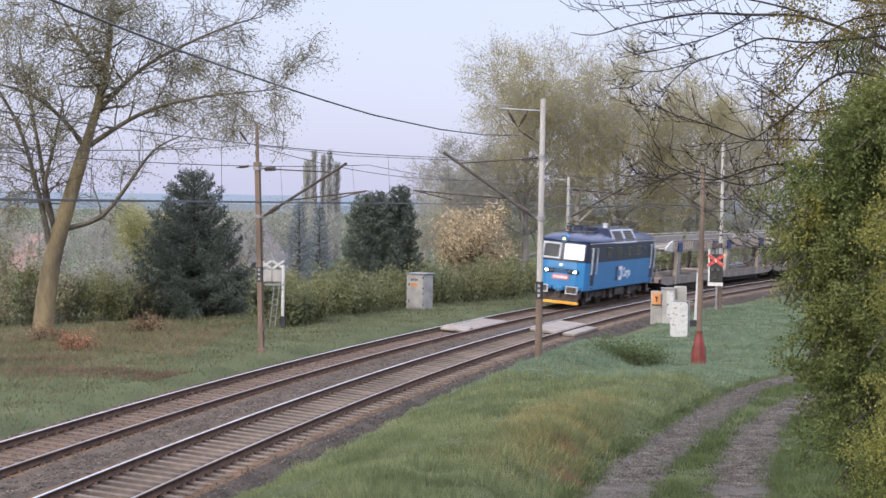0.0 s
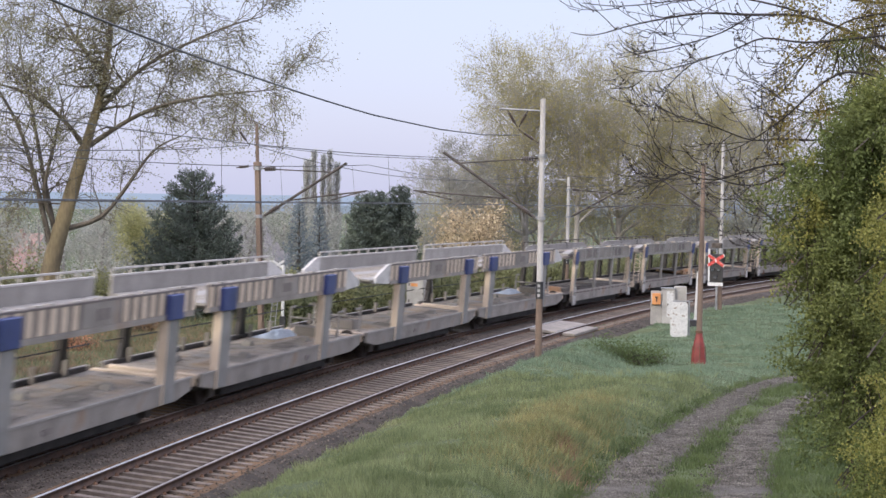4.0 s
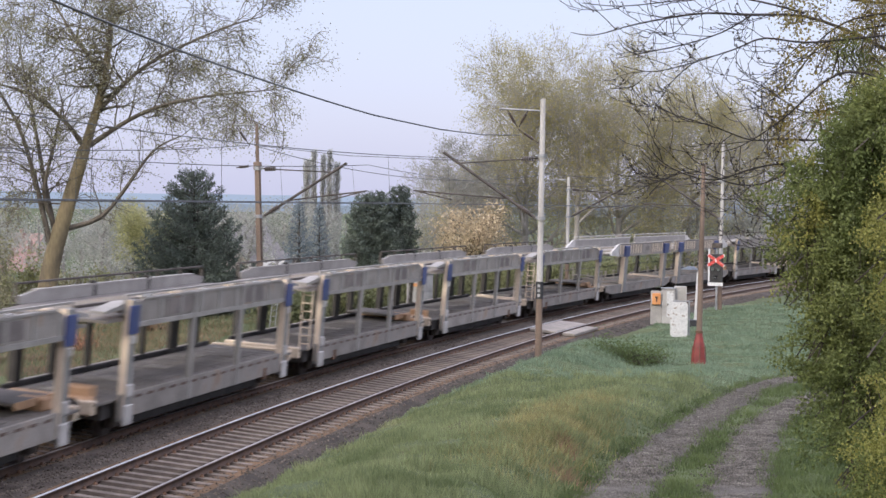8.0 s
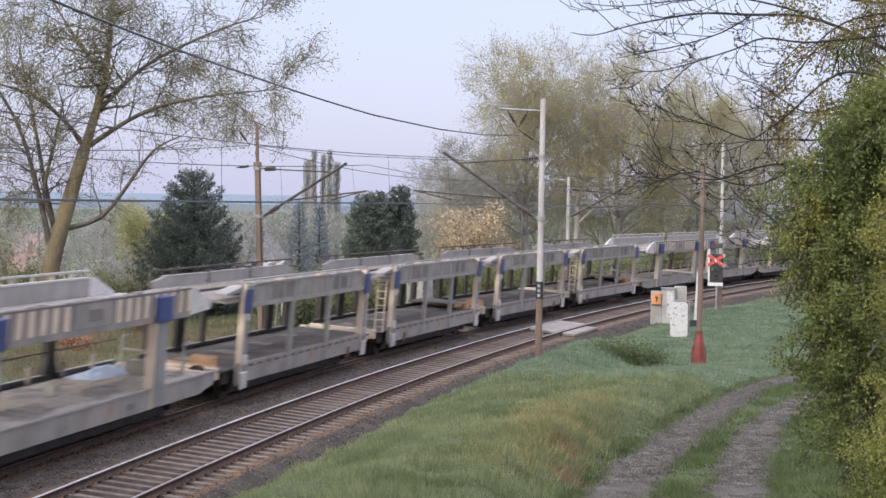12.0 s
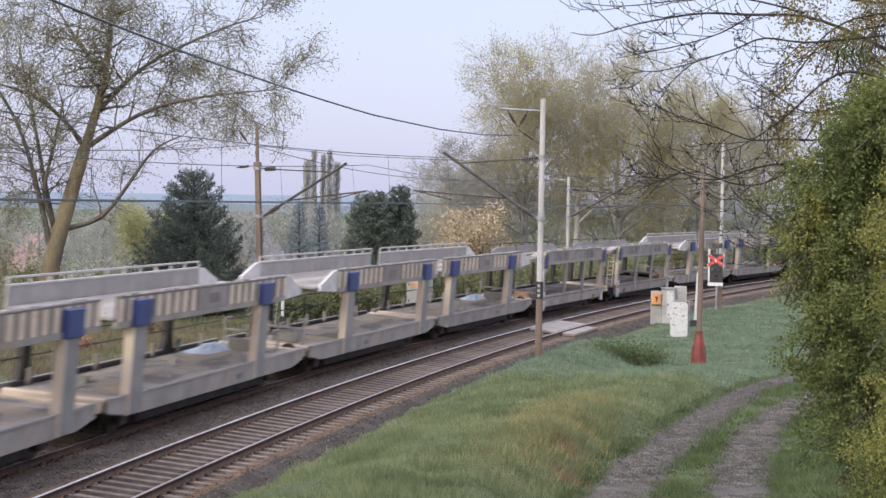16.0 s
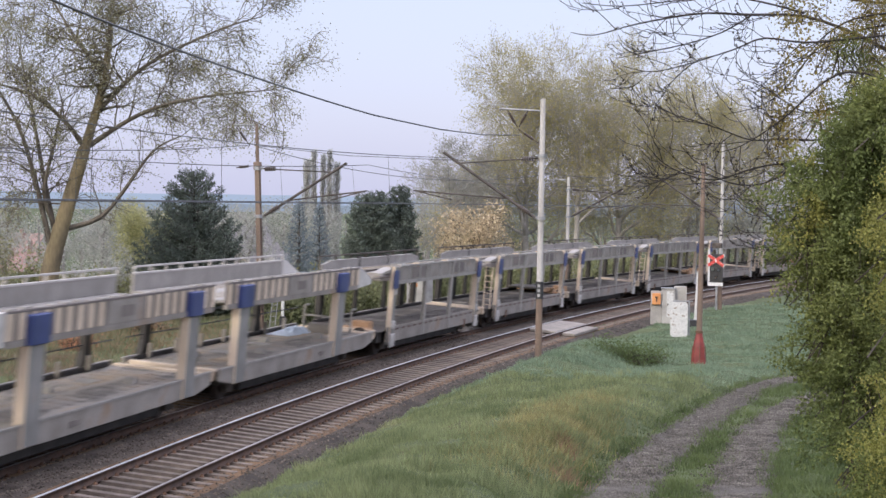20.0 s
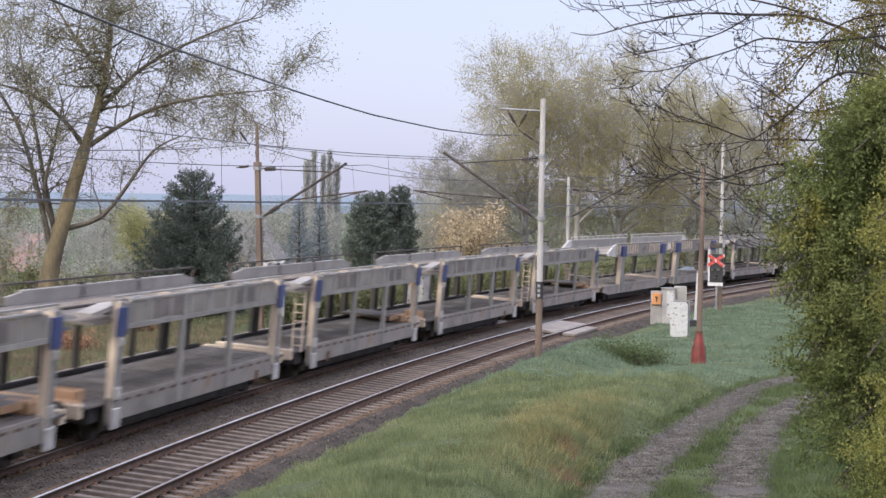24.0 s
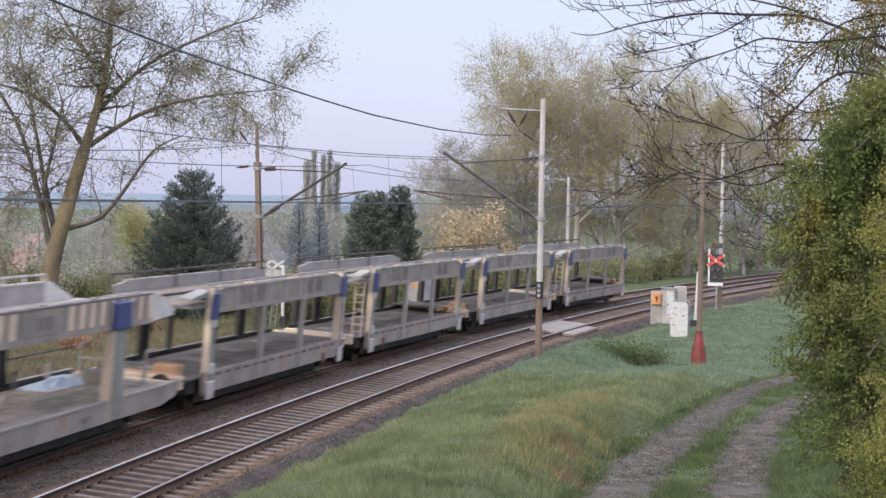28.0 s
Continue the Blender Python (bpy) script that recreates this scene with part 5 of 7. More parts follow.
mast_near = mast(0.2, -2.79, 0.05, 9.75, 1, 3.8, "pale painted steel pole mast beside the near track", "mast_white", shape="pole", tube=5.35, tip=(3.75, 7.75), contact=(4.9, 5.95))
bm = bmesh.new()
rod(bm, (0, 0, 9.3), (0, 1.65, 9.38), 0.035, n=8)
part("top_arm", bm, M["galv"], mast_near)
insulator_string(mast_near, (0, 1.35, 9.36), (0, 0.95, 8.7))
insulator_string(mast_near, (0, 0.55, 9.33), (0, 0.9, 8.7))
insulator_string(mast_near, (0, 0.9, 8.62), (0, 0.1, 8.1))
mast_far = mast(2.0, 8.76, -0.2, 9.1, -1, 3.5, "rusty brown steel mast with thin extension in the grass", "mast_brown", lean=-2.2, shape="frame", tube=5.45, tip=(3.7, 7.45), contact=(4.5, 6.0))
bm = bmesh.new()
rod(bm, (0, -0.1, 9.05), (0, 0.95, 9.1), 0.035, n=8)
part("top_arm", bm, M["galv"], mast_far)
insulator_string(mast_far, (0, 0.85, 9.0), (0, 0.3, 8.25))
insulator_string(mast_far, (0, 0.28, 7.45), (0, 0.9, 7.4))
mast(42.4, -3.15, -0.25, 9.9, 1, 3.8, "pale steel pole mast beside the line past the crossing", "mast_white", shape="pole", tube=5.5, tip=(3.75, 7.8), contact=(4.9, 5.95))
m4 = mast(50.2, 8.7, -0.4, 8.1, -1, 3.5, "pale steel pole mast in front of tall trees", "mast_white", shape="pole", tube=5.5, tip=(3.7, 7.4), contact=(4.5, 6.0))
bm = bmesh.new()
rod(bm, (0, 0, 7.9), (0, 0.9, 7.95), 0.035, n=8)
part("top_arm", bm, M["galv"], m4)
mast(92, -3.2, -0.3, 9.6, 1, 3.8, "pale steel pole mast far along the curved line", "mast_white", shape="pole", tube=5.5, tip=(3.75, 7.8), contact=(4.9, 5.95))


def wire(name, pts, r, label, parent=None):
    """A hanging wire through the points, as one mesh."""
    p = np.asarray(pts, float)
    d = np.gradient(p, axis=0)
    d /= np.linalg.norm(d, axis=1, keepdims=True)
    u = np.cross(d, np.where(np.abs(d[:, 2:3]) < 0.9, [[0, 0, 1.0]], [[1.0, 0, 0]]))
    u /= np.linalg.norm(u, axis=1, keepdims=True)
    w = np.cross(d, u)
    a = np.arange(5) * 2 * np.pi / 5
    v = (p[:, None] + r * (u[:, None] * np.cos(a)[None, :, None] + w[:, None] * np.sin(a)[None, :, None])).reshape(-1, 3)
    i = np.arange(len(p) * 5).reshape(-1, 5)
    j = np.roll(i, -1, axis=1)
    f = np.stack([i[:-1], j[:-1], j[1:], i[1:]], 2).reshape(-1, 4)
    ob = sheet(name, v, f, M["wire"], parent, "" if parent else label)
    return ob if parent else tagged(ob, label, "wire", "overhead wires")


def along(off, s0, s1, supports, z_top, z_low, step=2.0, zig=0.0):
    out = []
    for s in np.arange(s0, s1 + 0.1, step):
        i = np.searchsorted(supports, s)
        a, b = supports[max(i - 1, 0)], supports[min(i, len(supports) - 1)]
        t = 0.0 if a == b else (s - a) / (b - a)
        z = z_top - 4 * (z_top - z_low) * t * (1 - t)
        w = off + zig * (1 - 2 * t if max(i - 1, 0) % 2 == 0 else 2 * t - 1)
        x, y, _ = line(s, w)
        out.append((float(x), float(y), z))
    return out


sup_near, sup_far = [-50, 0.2, 42.4, 92, 142, 192], [-48, 2.0, 50.2, 95, 142, 192]
for off, sup, zt, sag, lab in ((NEAR_C, sup_near, 7.6, 0.28, "near"), (FAR_C - 0.3, sup_far, 7.33, 0.46, "far")):
    top = along(off, -50, 190, sup, zt, zt - sag, 2.0)
    low = along(off, -50, 190, sup, 5.87, 5.85, 2.0, zig=0.15)
    root = thing("overhead_line", pose(0, 0, 0), "thin dark contact wire and carrier wire over the %s track" % lab, "overhead line", "overhead wires")
    wire("carrier_wire", top, 0.013, "", root)
    wire("contact_wire", low, 0.013, "", root)
    for i in range(1, len(top), 4):
        wire("dropper", [top[i], low[i]], 0.006, "", root)
# heavy feeder cable that ends on the near mast
fz = np.interp(np.arange(-52, 0.1, 2), [-52, -45, -40, -35, -30, -25, -20, -12, -6, 0], [9.4, 8.95, 8.72, 8.54, 8.40, 8.27, 8.17, 8.14, 8.22, 8.45])
pts = [(*[float(c) for c in line(s, -1.95)[:2]], z) for s, z in zip(np.arange(-52, 0.1, 2), fz)]
wire("feeder_cable", pts, 0.021, "thick dark feeder cable sagging to the pale mast")
wire("feeder_cable", along(9.45, -48, 2, [-48, 2.0], 8.05, 7.23), 0.016, "thin dark feeder wire hung from the rusty mast")
wire("feeder_cable", along(9.2, 2, 50, [2.0, 50.2], 8.05, 7.12), 0.016, "thin dark feeder wire hung from the rusty mast")
wire("feeder_cable", [(*[float(c) for c in line(2, 9.2)[:2]], 8.05), (*[float(c) for c in line(1.2, 5.0)[:2]], 7.66), (*[float(c) for c in line(0.2, 0.4)[:2]], 7.5)], 0.012, "thin dark cross wire between the two masts")


# ---- level crossing ----
def slab_row(offs, s0, n, step, length, z_of, parent):
    for o0, o1 in offs:
        for i in range(n):
            bm = bmesh.new()
            box(bm, -step / 2 + 0.015, step / 2 - 0.015, o0, o1, -0.14, 0.0, 0.02)
            ob = part("slab", bm, M["slab"], parent)
            zc = z_of((o0 + o1) / 2)
            tilt = math.degrees(math.atan2(z_of(o1) - z_of(o0), o1 - o0))
            x, y, th = line(s0 + i * step, 0.0)
            ob.matrix_local = pose(float(x), float(y), 0, 0, 0, math.degrees(float(th))) @ Matrix.Translation((0, 0, zc - math.tan(radians(tilt)) * (o0 + o1) / 2)) @ pose(0, 0, 0, tilt, 0, 0)


crossing = thing("level_crossing", pose(0, 0, 0), "worn pale concrete crossing slabs between the rails", "level crossing", "", "structure")
zc = lambda o: float(cant(o)) + 0.005
slab_row([(0.10, 1.40)], 17.4, 6, 1.02, 1.0, zc, crossing)
slab_row([(-0.72, -0.09)], 17.6, 5, 1.02, 1.0, lambda o: zc(o) - 0.05, crossing)
slab_row([(4.11, 5.42)], 17.2, 6, 1.02, 1.0, zc, crossing)
bm = bmesh.new()
box(bm, -0.5, 0.5, 0.1, 1.4, -0.06, 0.06, 0.03)
ramp_ob = part("end_ramp", bm, M["slab"], crossing)
ramp_ob.matrix_local = at_line(16.25, 4.02, -0.02) @ pose(0, 0, 0, 4, -7, 0)


# ---- boxes, posts and signs beside the crossing ----
def cabinet_far():
    root = thing("trackside_cabinet", at_line(35.0, 13.1, -0.62, -14), "tall weathered grey relay cabinet standing in grass", "cabinet")
    bm = bmesh.new()
    box(bm, -0.55, 0.45, -0.60, 0.60, 0.0, 2.3, 0.02)
    part("body", bm, M["cab_grey"], root)
    bm = bmesh.new()
    box(bm, -0.62, 0.52, -0.66, 0.66, 2.3, 2.38, 0.015)
    part("roof", bm, M["galv"], root)
    bm = bmesh.new()
    box(bm, -0.58, 0.48, -0.63, 0.63, -0.2, 0.32, 0.015)
    part("plinth", bm, M["concrete"], root)
    for z0, z1 in ((0.36, 1.28), (1.33, 2.22)):
        bm = bmesh.new()
        box(bm, -0.58, -0.55, -0.56, 0.56, z0, z1, 0.008)
        d = part("door", bm, M["cab_grey"], root)
        bm = bmesh.new()
        box(bm, -0.61, -0.58, 0.36, 0.42, z0 + 0.3, z0 + 0.46)
        part("handle", bm, M["under"], d)
        for zz in (z0 + 0.12, z1 - 0.15):
            bm = bmesh.new()
            box(bm, -0.6, -0.55, -0.6, -0.55, zz, zz + 0.1)
            part("hinge", bm, M["under"], d)
        bm = bmesh.new()
        box(bm, -0.4, 0.3, -0.625, -0.60, z0, z1, 0.008)
        part("side_panel", bm, M["cab_grey"], root)
    for i in range(4):
        bm = bmesh.new()
        box(bm, -0.59, -0.58, -0.2 + i * 0.13, -0.12 + i * 0.13, 1.92, 2.06)
        part("marking_bar", bm, M["under"], root)
    bm = bmesh.new()
    box(bm, -0.592, -0.58, -0.2, 0.28, 1.6, 1.78)
    part("sticker", bm, M["orange_paint"], root)
    return root


cabinet_far()


def telephone_box():
    root = thing("crossing_control_box", pose(11.55, 92.4, -0.12, 0, 0, -4), "pale grey control cabinet with an orange telephone box", "cabinet")
    bm = bmesh.new()
    box(bm, -0.05, 0.62, -0.3, 0.35, -0.15, 1.72, 0.02)
    part("body", bm, M["cab_grey"], root)
    bm = bmesh.new()
    box(bm, -0.1, 0.67, -0.35, 0.4, 1.72, 1.77)
    part("roof", bm, M["galv"], root)
    bm = bmesh.new()
    box(bm, 0.2, 0.55, -0.33, -0.3, 0.25, 1.6, 0.01)
    d = part("door", bm, M["white_paint"], root)
    bm = bmesh.new()
    box(bm, 0.24, 0.28, -0.36, -0.33, 0.85, 0.98)
    part("handle", bm, M["under"], d)
    bm = bmesh.new()
    box(bm, -0.62, -0.05, -0.28, 0.1, -0.15, 1.6, 0.02)
    part("side_cabinet", bm, M["concrete"], root)
    bm = bmesh.new()
    box(bm, -0.56, -0.12, -0.48, -0.28, 0.9, 1.5, 0.03)
    b = part("telephone_housing", bm, M["orange_paint"], root, "orange telephone housing")
    bm = bmesh.new()
    box(bm, -0.42, -0.26, -0.495, -0.48, 1.26, 1.32)
    box(bm, -0.37, -0.31, -0.495, -0.48, 1.05, 1.26)
    part("symbol", bm, M["under"], b)
    bm = bmesh.new()
    box(bm, 0.62, 1.25, 0.0, 0.5, -0.15, 1.85, 0.02)
    part("rear_cabinet", bm, M["concrete"], root)
    return root


telephone_box()


def white_shield():
    root = thing("white_barrier_shield", pose(11.03, 82.0, -0.18, 0, 0, -8), "chipped white painted shield with rounded corners", "barrier")
    bm = bmesh.new()
    o = []
    for cx, cz, a0 in ((0.25, 0.18, -90), (0.25, 1.50, 0), (-0.25, 1.50, 90), (-0.25, 0.18, 180)):
        for i in range(5):
            a = radians(a0 + i * 22.5)
            o.append((cx + 0.15 * math.cos(a), cz + 0.15 * math.sin(a)))
    prism(bm, o, "y", -0.06, 0.06)
    part("panel", bm, M["white_paint"], root)
    bm = bmesh.new()
    for x in (-0.2, 0.2):
        box(bm, x - 0.05, x + 0.05, 0.06, 0.16, -0.3, 1.5)
    part("bracket", bm, M["galv"], root)
    bm = bmesh.new()
    box(bm, -0.3, 0.62, 0.08, 0.2, 1.66, 1.72)
    part("top_bar", bm, M["galv"], root)
    bm = bmesh.new()
    box(bm, 0.42, 0.5, 0.1, 0.5, 0.1, 1.66, 0.01)
    part("rear_post", bm, M["galv"], root)
    return root


white_shield()


def slim_post():
    root = thing("marker_post", pose(13.0, 90.5, -0.2, 0, 2.2, 0), "slim white post in a dark foot", "post")
    bm = bmesh.new()
    rod(bm, (0, 0, 0.0), (0, 0, 2.75), 0.085, 0.07, n=10)
    part("pole", bm, M["white_paint"], root)
    bm = bmesh.new()
    box(bm, -0.32, 0.32, -0.25, 0.25, -0.2, 0.32, 0.05)
    part("foot", bm, M["black"], root)
    bm = bmesh.new()
    rod(bm, (0, 0, 2.75), (0, 0, 2.8), 0.09, n=10)
    part("cap", bm, M["galv"], root)


slim_post()


def crossing_sign():
    root = thing("crossing_signal", at_line(41.2, -3.12, -0.25, -102), "red and white warning cross over a black signal lamp board", "railway signal")
    bm = bmesh.new()
    rod(bm, (0, 0.1, 0.0), (0, 0.1, 3.95), 0.06, n=10)
    part("pole", bm, M["galv"], root)
    bm = bmesh.new()
    box(bm, -0.42, 0.42, -0.0, 0.05, 1.75, 3.4, 0.02)
    bd = part("board", bm, M["black"], root, "black board")
    for zz, xx in ((2.5, 0.18), (2.5, -0.18), (2.05, 0.0)):
        bm = bmesh.new()
        rod(bm, (xx, -0.12, zz), (xx, 0.0, zz), 0.11, n=12)
        part("lamp", bm, M["glass"], bd)
    for a in (32, -32):
        bm = bmesh.new()
        box(bm, -0.62, 0.62, -0.03, 0.0, -0.09, 0.09, 0.0, Matrix.Translation((0, -0.02 if a > 0 else -0.05, 3.02)) @ pose(0, 0, 0, 0, a, 0))
        arm = part("cross_arm", bm, M["sign_white"], root)
        for e in (-0.45, 0.45, -0.18, 0.18):
            bm = bmesh.new()
            box(bm, e - 0.13, e + 0.13, -0.036, -0.028, -0.088, 0.088, 0.0, Matrix.Translation((0, -0.02 if a > 0 else -0.05, 3.02)) @ pose(0, 0, 0, 0, a, 0))
            part("red_field", bm, M["sign_red"], arm, "red painted field")
    bm = bmesh.new()
    box(bm, -0.5, 0.45, -0.04, 0.0, 1.52, 1.72, 0.0)
    part("lower_plate", bm, M["sign_white"], root)
    bm = bmesh.new()
    box(bm, -0.5, -0.4, -0.03, 0.02, 1.75, 3.7)
    part("side_bar", bm, M["sign_white"], root)
    bm = bmesh.new()
    box(bm, -0.3, 0.3, -0.05, 0.2, 3.75, 4.05, 0.03)
    part("bell_box", bm, M["under"], root)


crossing_sign()


def warning_back():
    root = thing("road_crossing_signal", pose(-8.40, 88.0, -0.45, 0, 0, 4), "pale road warning signal seen from behind with ladder", "railway signal")
    bm = bmesh.new()
    rod(bm, (0.45, 0, 0.5), (0.45, 0, 3.1), 0.085, n=10)
    part("pole", bm, M["white_paint"], root)
    bm = bmesh.new()
    box(bm, 0.3, 0.6, -0.15, 0.15, -0.2, 0.55, 0.03)
    part("foot", bm, M["black"], root)
    for x0, x1 in ((-0.66, -0.1), (-0.1, 0.5)):
        bm = bmesh.new()
        box(bm, x0 + 0.01, x1 - 0.01, -0.05, 0.12, 2.25, 2.85, 0.03)
        part("lamp_housing", bm, M["cab_grey"], root)
    for x in (-0.42, 0.2):
        for a in (35, -35):
            bm = bmesh.new()
            box(bm, -0.34, 0.34, 0.0, 0.03, -0.055, 0.055, 0.0, Matrix.Translation((x, 0.03 if a > 0 else 0.0, 3.12)) @ pose(0, 0, 0, 0, a, 0))
            part("cross_arm", bm, M["white_paint"], root)
    bm = bmesh.new()
    box(bm, -0.45, 0.5, -0.1, 0.2, 2.08, 2.16)
    part("shelf", bm, M["galv"], root)
    lad = bmesh.new()
    for x in (0.02, 0.28):
        rod(lad, (x - 0.2, -0.35, 0.0), (x, -0.05, 2.2), 0.02, n=6)
    for i in range(7):
        t = (i + 1) / 8
        rod(lad, (-0.18 + 0.2 * t, -0.35 + 0.3 * t, 2.2 * t), (0.08 + 0.2 * t, -0.35 + 0.3 * t, 2.2 * t), 0.015, n=5)
    part("ladder", lad, M["galv"], root)


warning_back()


def old_pole():
    z = ground_at(9.26, 63.42)
    root = thing("signal_pole", pose(9.26, 63.42, z - 0.1, 0, 0.35, 0), "grey pole with a flared rusty red base in the grass", "pole")
    bm = bmesh.new()
    rod(bm, (0, 0, 1.2), (0, 0, 7.3), 0.105, 0.075, n=12)
    part("pole", bm, M["mast_brown"], root)
    bm = bmesh.new()
    prof = [(-0.1, 0.285), (0.35, 0.275), (0.75, 0.235), (1.05, 0.165), (1.3, 0.115)]
    rows = []
    for z0, r in prof:
        rows.append([bm.verts.new((r * math.cos(i * math.pi / 4) * (1.0 if i % 2 else 0.93), r * math.sin(i * math.pi / 4) * (1.0 if i % 2 else 0.93), z0)) for i in range(8)])
    for a, b in zip(rows[:-1], rows[1:]):
        for i in range(8):
            bm.faces.new((a[i], a[(i + 1) % 8], b[(i + 1) % 8], b[i]))
    bm.faces.new(rows[-1])
    base = part("flared_base", bm, M["red_paint"], root, "rusty red flared base")
    bm = bmesh.new()
    for i in range(8):
        a = i * math.pi / 4
        rod(bm, (0.27 * math.cos(a), 0.27 * math.sin(a), 0.0), (0.23 * math.cos(a), 0.23 * math.sin(a), 0.78), 0.015, n=5)
    part("seam_ribs", bm, M["rust"], base)
    bm = bmesh.new()
    rod(bm, (0, 0, 1.25), (0, 0, 1.33), 0.14, n=12)
    part("collar", bm, M["rust"], root)


old_pole()

# ---- two-rut track road ----
RUTS = (tuple(zip(LANE_X, LANE_Y)), tuple(zip(LANE_X2, LANE_Y2)))


def rut_points(rut, step=0.35):
    p = np.array(rut, float)
    d = np.concatenate([[0], np.cumsum(np.hypot(*np.diff(p, axis=0).T))])
    t = np.arange(0, d[-1], step)
    q = np.stack([np.interp(t, d, p[:, 0]), np.interp(t, d, p[:, 1])], 1)
    for _ in range(14):
        q[1:-1] = (q[:-2] + 2 * q[1:-1] + q[2:]) / 4
    return q


def quick_z(x, y):
    """Ground height by the grid of the ground sheet."""
    i = np.clip(np.searchsorted(gx, x) - 1, 0, len(gx) - 2)
    j = np.clip(np.searchsorted(gy, y) - 1, 0, len(gy) - 2)
    zz = gz.reshape(len(gy), len(gx))
    a, b = (x - gx[i]) / (gx[i + 1] - gx[i]), (y - gy[j]) / (gy[j + 1] - gy[j])
    return zz[j, i] * (1 - a) * (1 - b) + zz[j, i + 1] * a * (1 - b) + zz[j + 1, i] * (1 - a) * b + zz[j + 1, i + 1] * a * b


RUT_LINES = [rut_points(r) for r in RUTS]
lane = thing("farm_track", pose(0, 0, 0), "two gravel wheel ruts with grass between", "dirt road", "", "structure")
for q in RUT_LINES:
    tan = np.gradient(q, axis=0)
    tan /= np.linalg.norm(tan, axis=1, keepdims=True)
    nor = np.stack([-tan[:, 1], tan[:, 0]], 1)
    cols = []
    for j, w in enumerate((-0.62, -0.40, -0.14, 0.14, 0.40, 0.62)):
        jit = np.array([noise.noise((a * 1.5, b * 1.5, w * 9)) for a, b in q]) * (0.22 if j in (0, 5) else 0.1)
        p = q + nor * (w + jit)[:, None]
        pz = quick_z(p[:, 0], p[:, 1])
        for _ in range(20):
            pz[1:-1] = (pz[:-2] + 2 * pz[1:-1] + pz[2:]) / 4
        lift = (-0.04 if j in (0, 5) else 0.05)
        cols.append(np.stack([p[:, 0], p[:, 1], pz + lift], 1))
    v = np.stack(cols, 1)
    idx = np.arange(v.shape[0] * 6).reshape(-1, 6)
    f = np.stack([idx[:-1, :-1], idx[:-1, 1:], idx[1:, 1:], idx[1:, :-1]], 2).reshape(-1, 4)
    sheet("wheel_rut", v.reshape(-1, 3), f, M["gravel"], lane, smooth=True)


def rut_distance(x, y):
    best = np.full(len(x), 99.0)
    for q in RUT_LINES:
        for i in range(0, len(x), 20000):
            d = np.hypot(x[i:i + 20000, None] - q[None, ::2, 0], y[i:i + 20000, None] - q[None, ::2, 1]).min(1)
            best[i:i + 20000] = np.minimum(best[i:i + 20000], d)
    return best


# ---- grass, stones and litter: uncountable ----
def blades(name, x, y, height, width, material, label, seed, lean=0.35, lift=-0.02, comb=0.0):
    rng = np.random.default_rng(seed)
    n = len(x)
    z = quick_z(x, y) + lift
    hgt = height * rng.uniform(0.5, 1.3, n)
    a = rng.uniform(0, 2 * np.pi, n)
    w = width * rng.uniform(0.6, 1.3, n)
    la, lm = rng.uniform(0, 2 * np.pi, n), rng.uniform(0, lean, n) * hgt
    if comb:
        # blades of one tussock lie over the same way
        way = np.array([noise.noise((p * 0.9, q * 0.9, 7.0)) for p, q in zip(x, y)]) * 9.0
        la = np.where(rng.uniform(size=n) < comb, way + rng.normal(0, 0.5, n), la)
    p = np.stack([x, y, z], 1)
    side = np.stack([np.cos(a) * w, np.sin(a) * w, np.zeros(n)], 1)
    tip = p + np.stack([np.cos(la) * lm, np.sin(la) * lm, hgt], 1)
    v = np.stack([p - side, p + side, tip], 1).reshape(-1, 3)
    ob = sheet(name, v, np.arange(3 * n).reshape(-1, 3), material, None, label, kind="stuff")
    return tagged(ob, "", "grass")


rng = np.random.default_rng(4)


def scatter(n, x0, x1, y0, y1, fall=1.0):
    u = rng.uniform(size=n)
    y = (y0 ** (1 - fall) + u * (y1 ** (1 - fall) - y0 ** (1 - fall))) ** (1 / (1 - fall)) if fall != 1.0 else y0 * (y1 / y0) ** u
    return rng.uniform(x0, x1, n), y


X_, Y_ = scatter(800000, -9, 22, 19, 112, 1.35)
ss_, oo_ = s_off(X_, Y_)
dd_ = rut_distance(X_, Y_)
clump = np.array([0.7 * noise.noise((a * 0.8, b * 0.8, 2.0)) + 0.5 * noise.noise((a * 2.3, b * 2.3, 4.0)) for a, b in zip(X_, Y_)])
ok = (oo_ < -2.2 - 0.5 * clump - 0.22 * np.abs(rng.normal(size=len(X_)))) & (dd_ > 0.30 + 0.16 * clump + 0.16 * np.abs(rng.normal(size=len(X_)))) & (np.abs(X_ / Y_) < 0.33) & ~((ss_ > 16.5) & (ss_ < 24.5) & (oo_ > -3.2))
X_, Y_, clump = X_[ok], Y_[ok], clump[ok]
dew = Y_ > 51 + 9 * clump
# grass along the lane gets the darker colour that paints in the bushes' shade
lane_shaded = (X_ > np.interp(Y_, LANE_Y, LANE_X) - 0.9 + 0.5 * clump) & (Y_ < 62)
for pick, mt, lab, sd in ((~dew & ~lane_shaded, "blade", "green meadow grass on the bank", 11), (lane_shaded, "blade_lane", "short deep green grass along the wheel ruts, darkened for bush shade", 17), (dew & ~lane_shaded, "blade_dew", "pale dewy meadow grass by the crossing", 15)):
    blades("meadow_grass", X_[pick], Y_[pick], 0.12 + 0.24 * np.maximum(clump[pick], -0.3), 0.005 + 0.00018 * Y_[pick], M[mt], lab, sd, lean=1.0, comb=0.6)
X_, Y_ = scatter(150000, -38, 12, 38, 118, 1.2)
ss_, oo_ = s_off(X_, Y_)
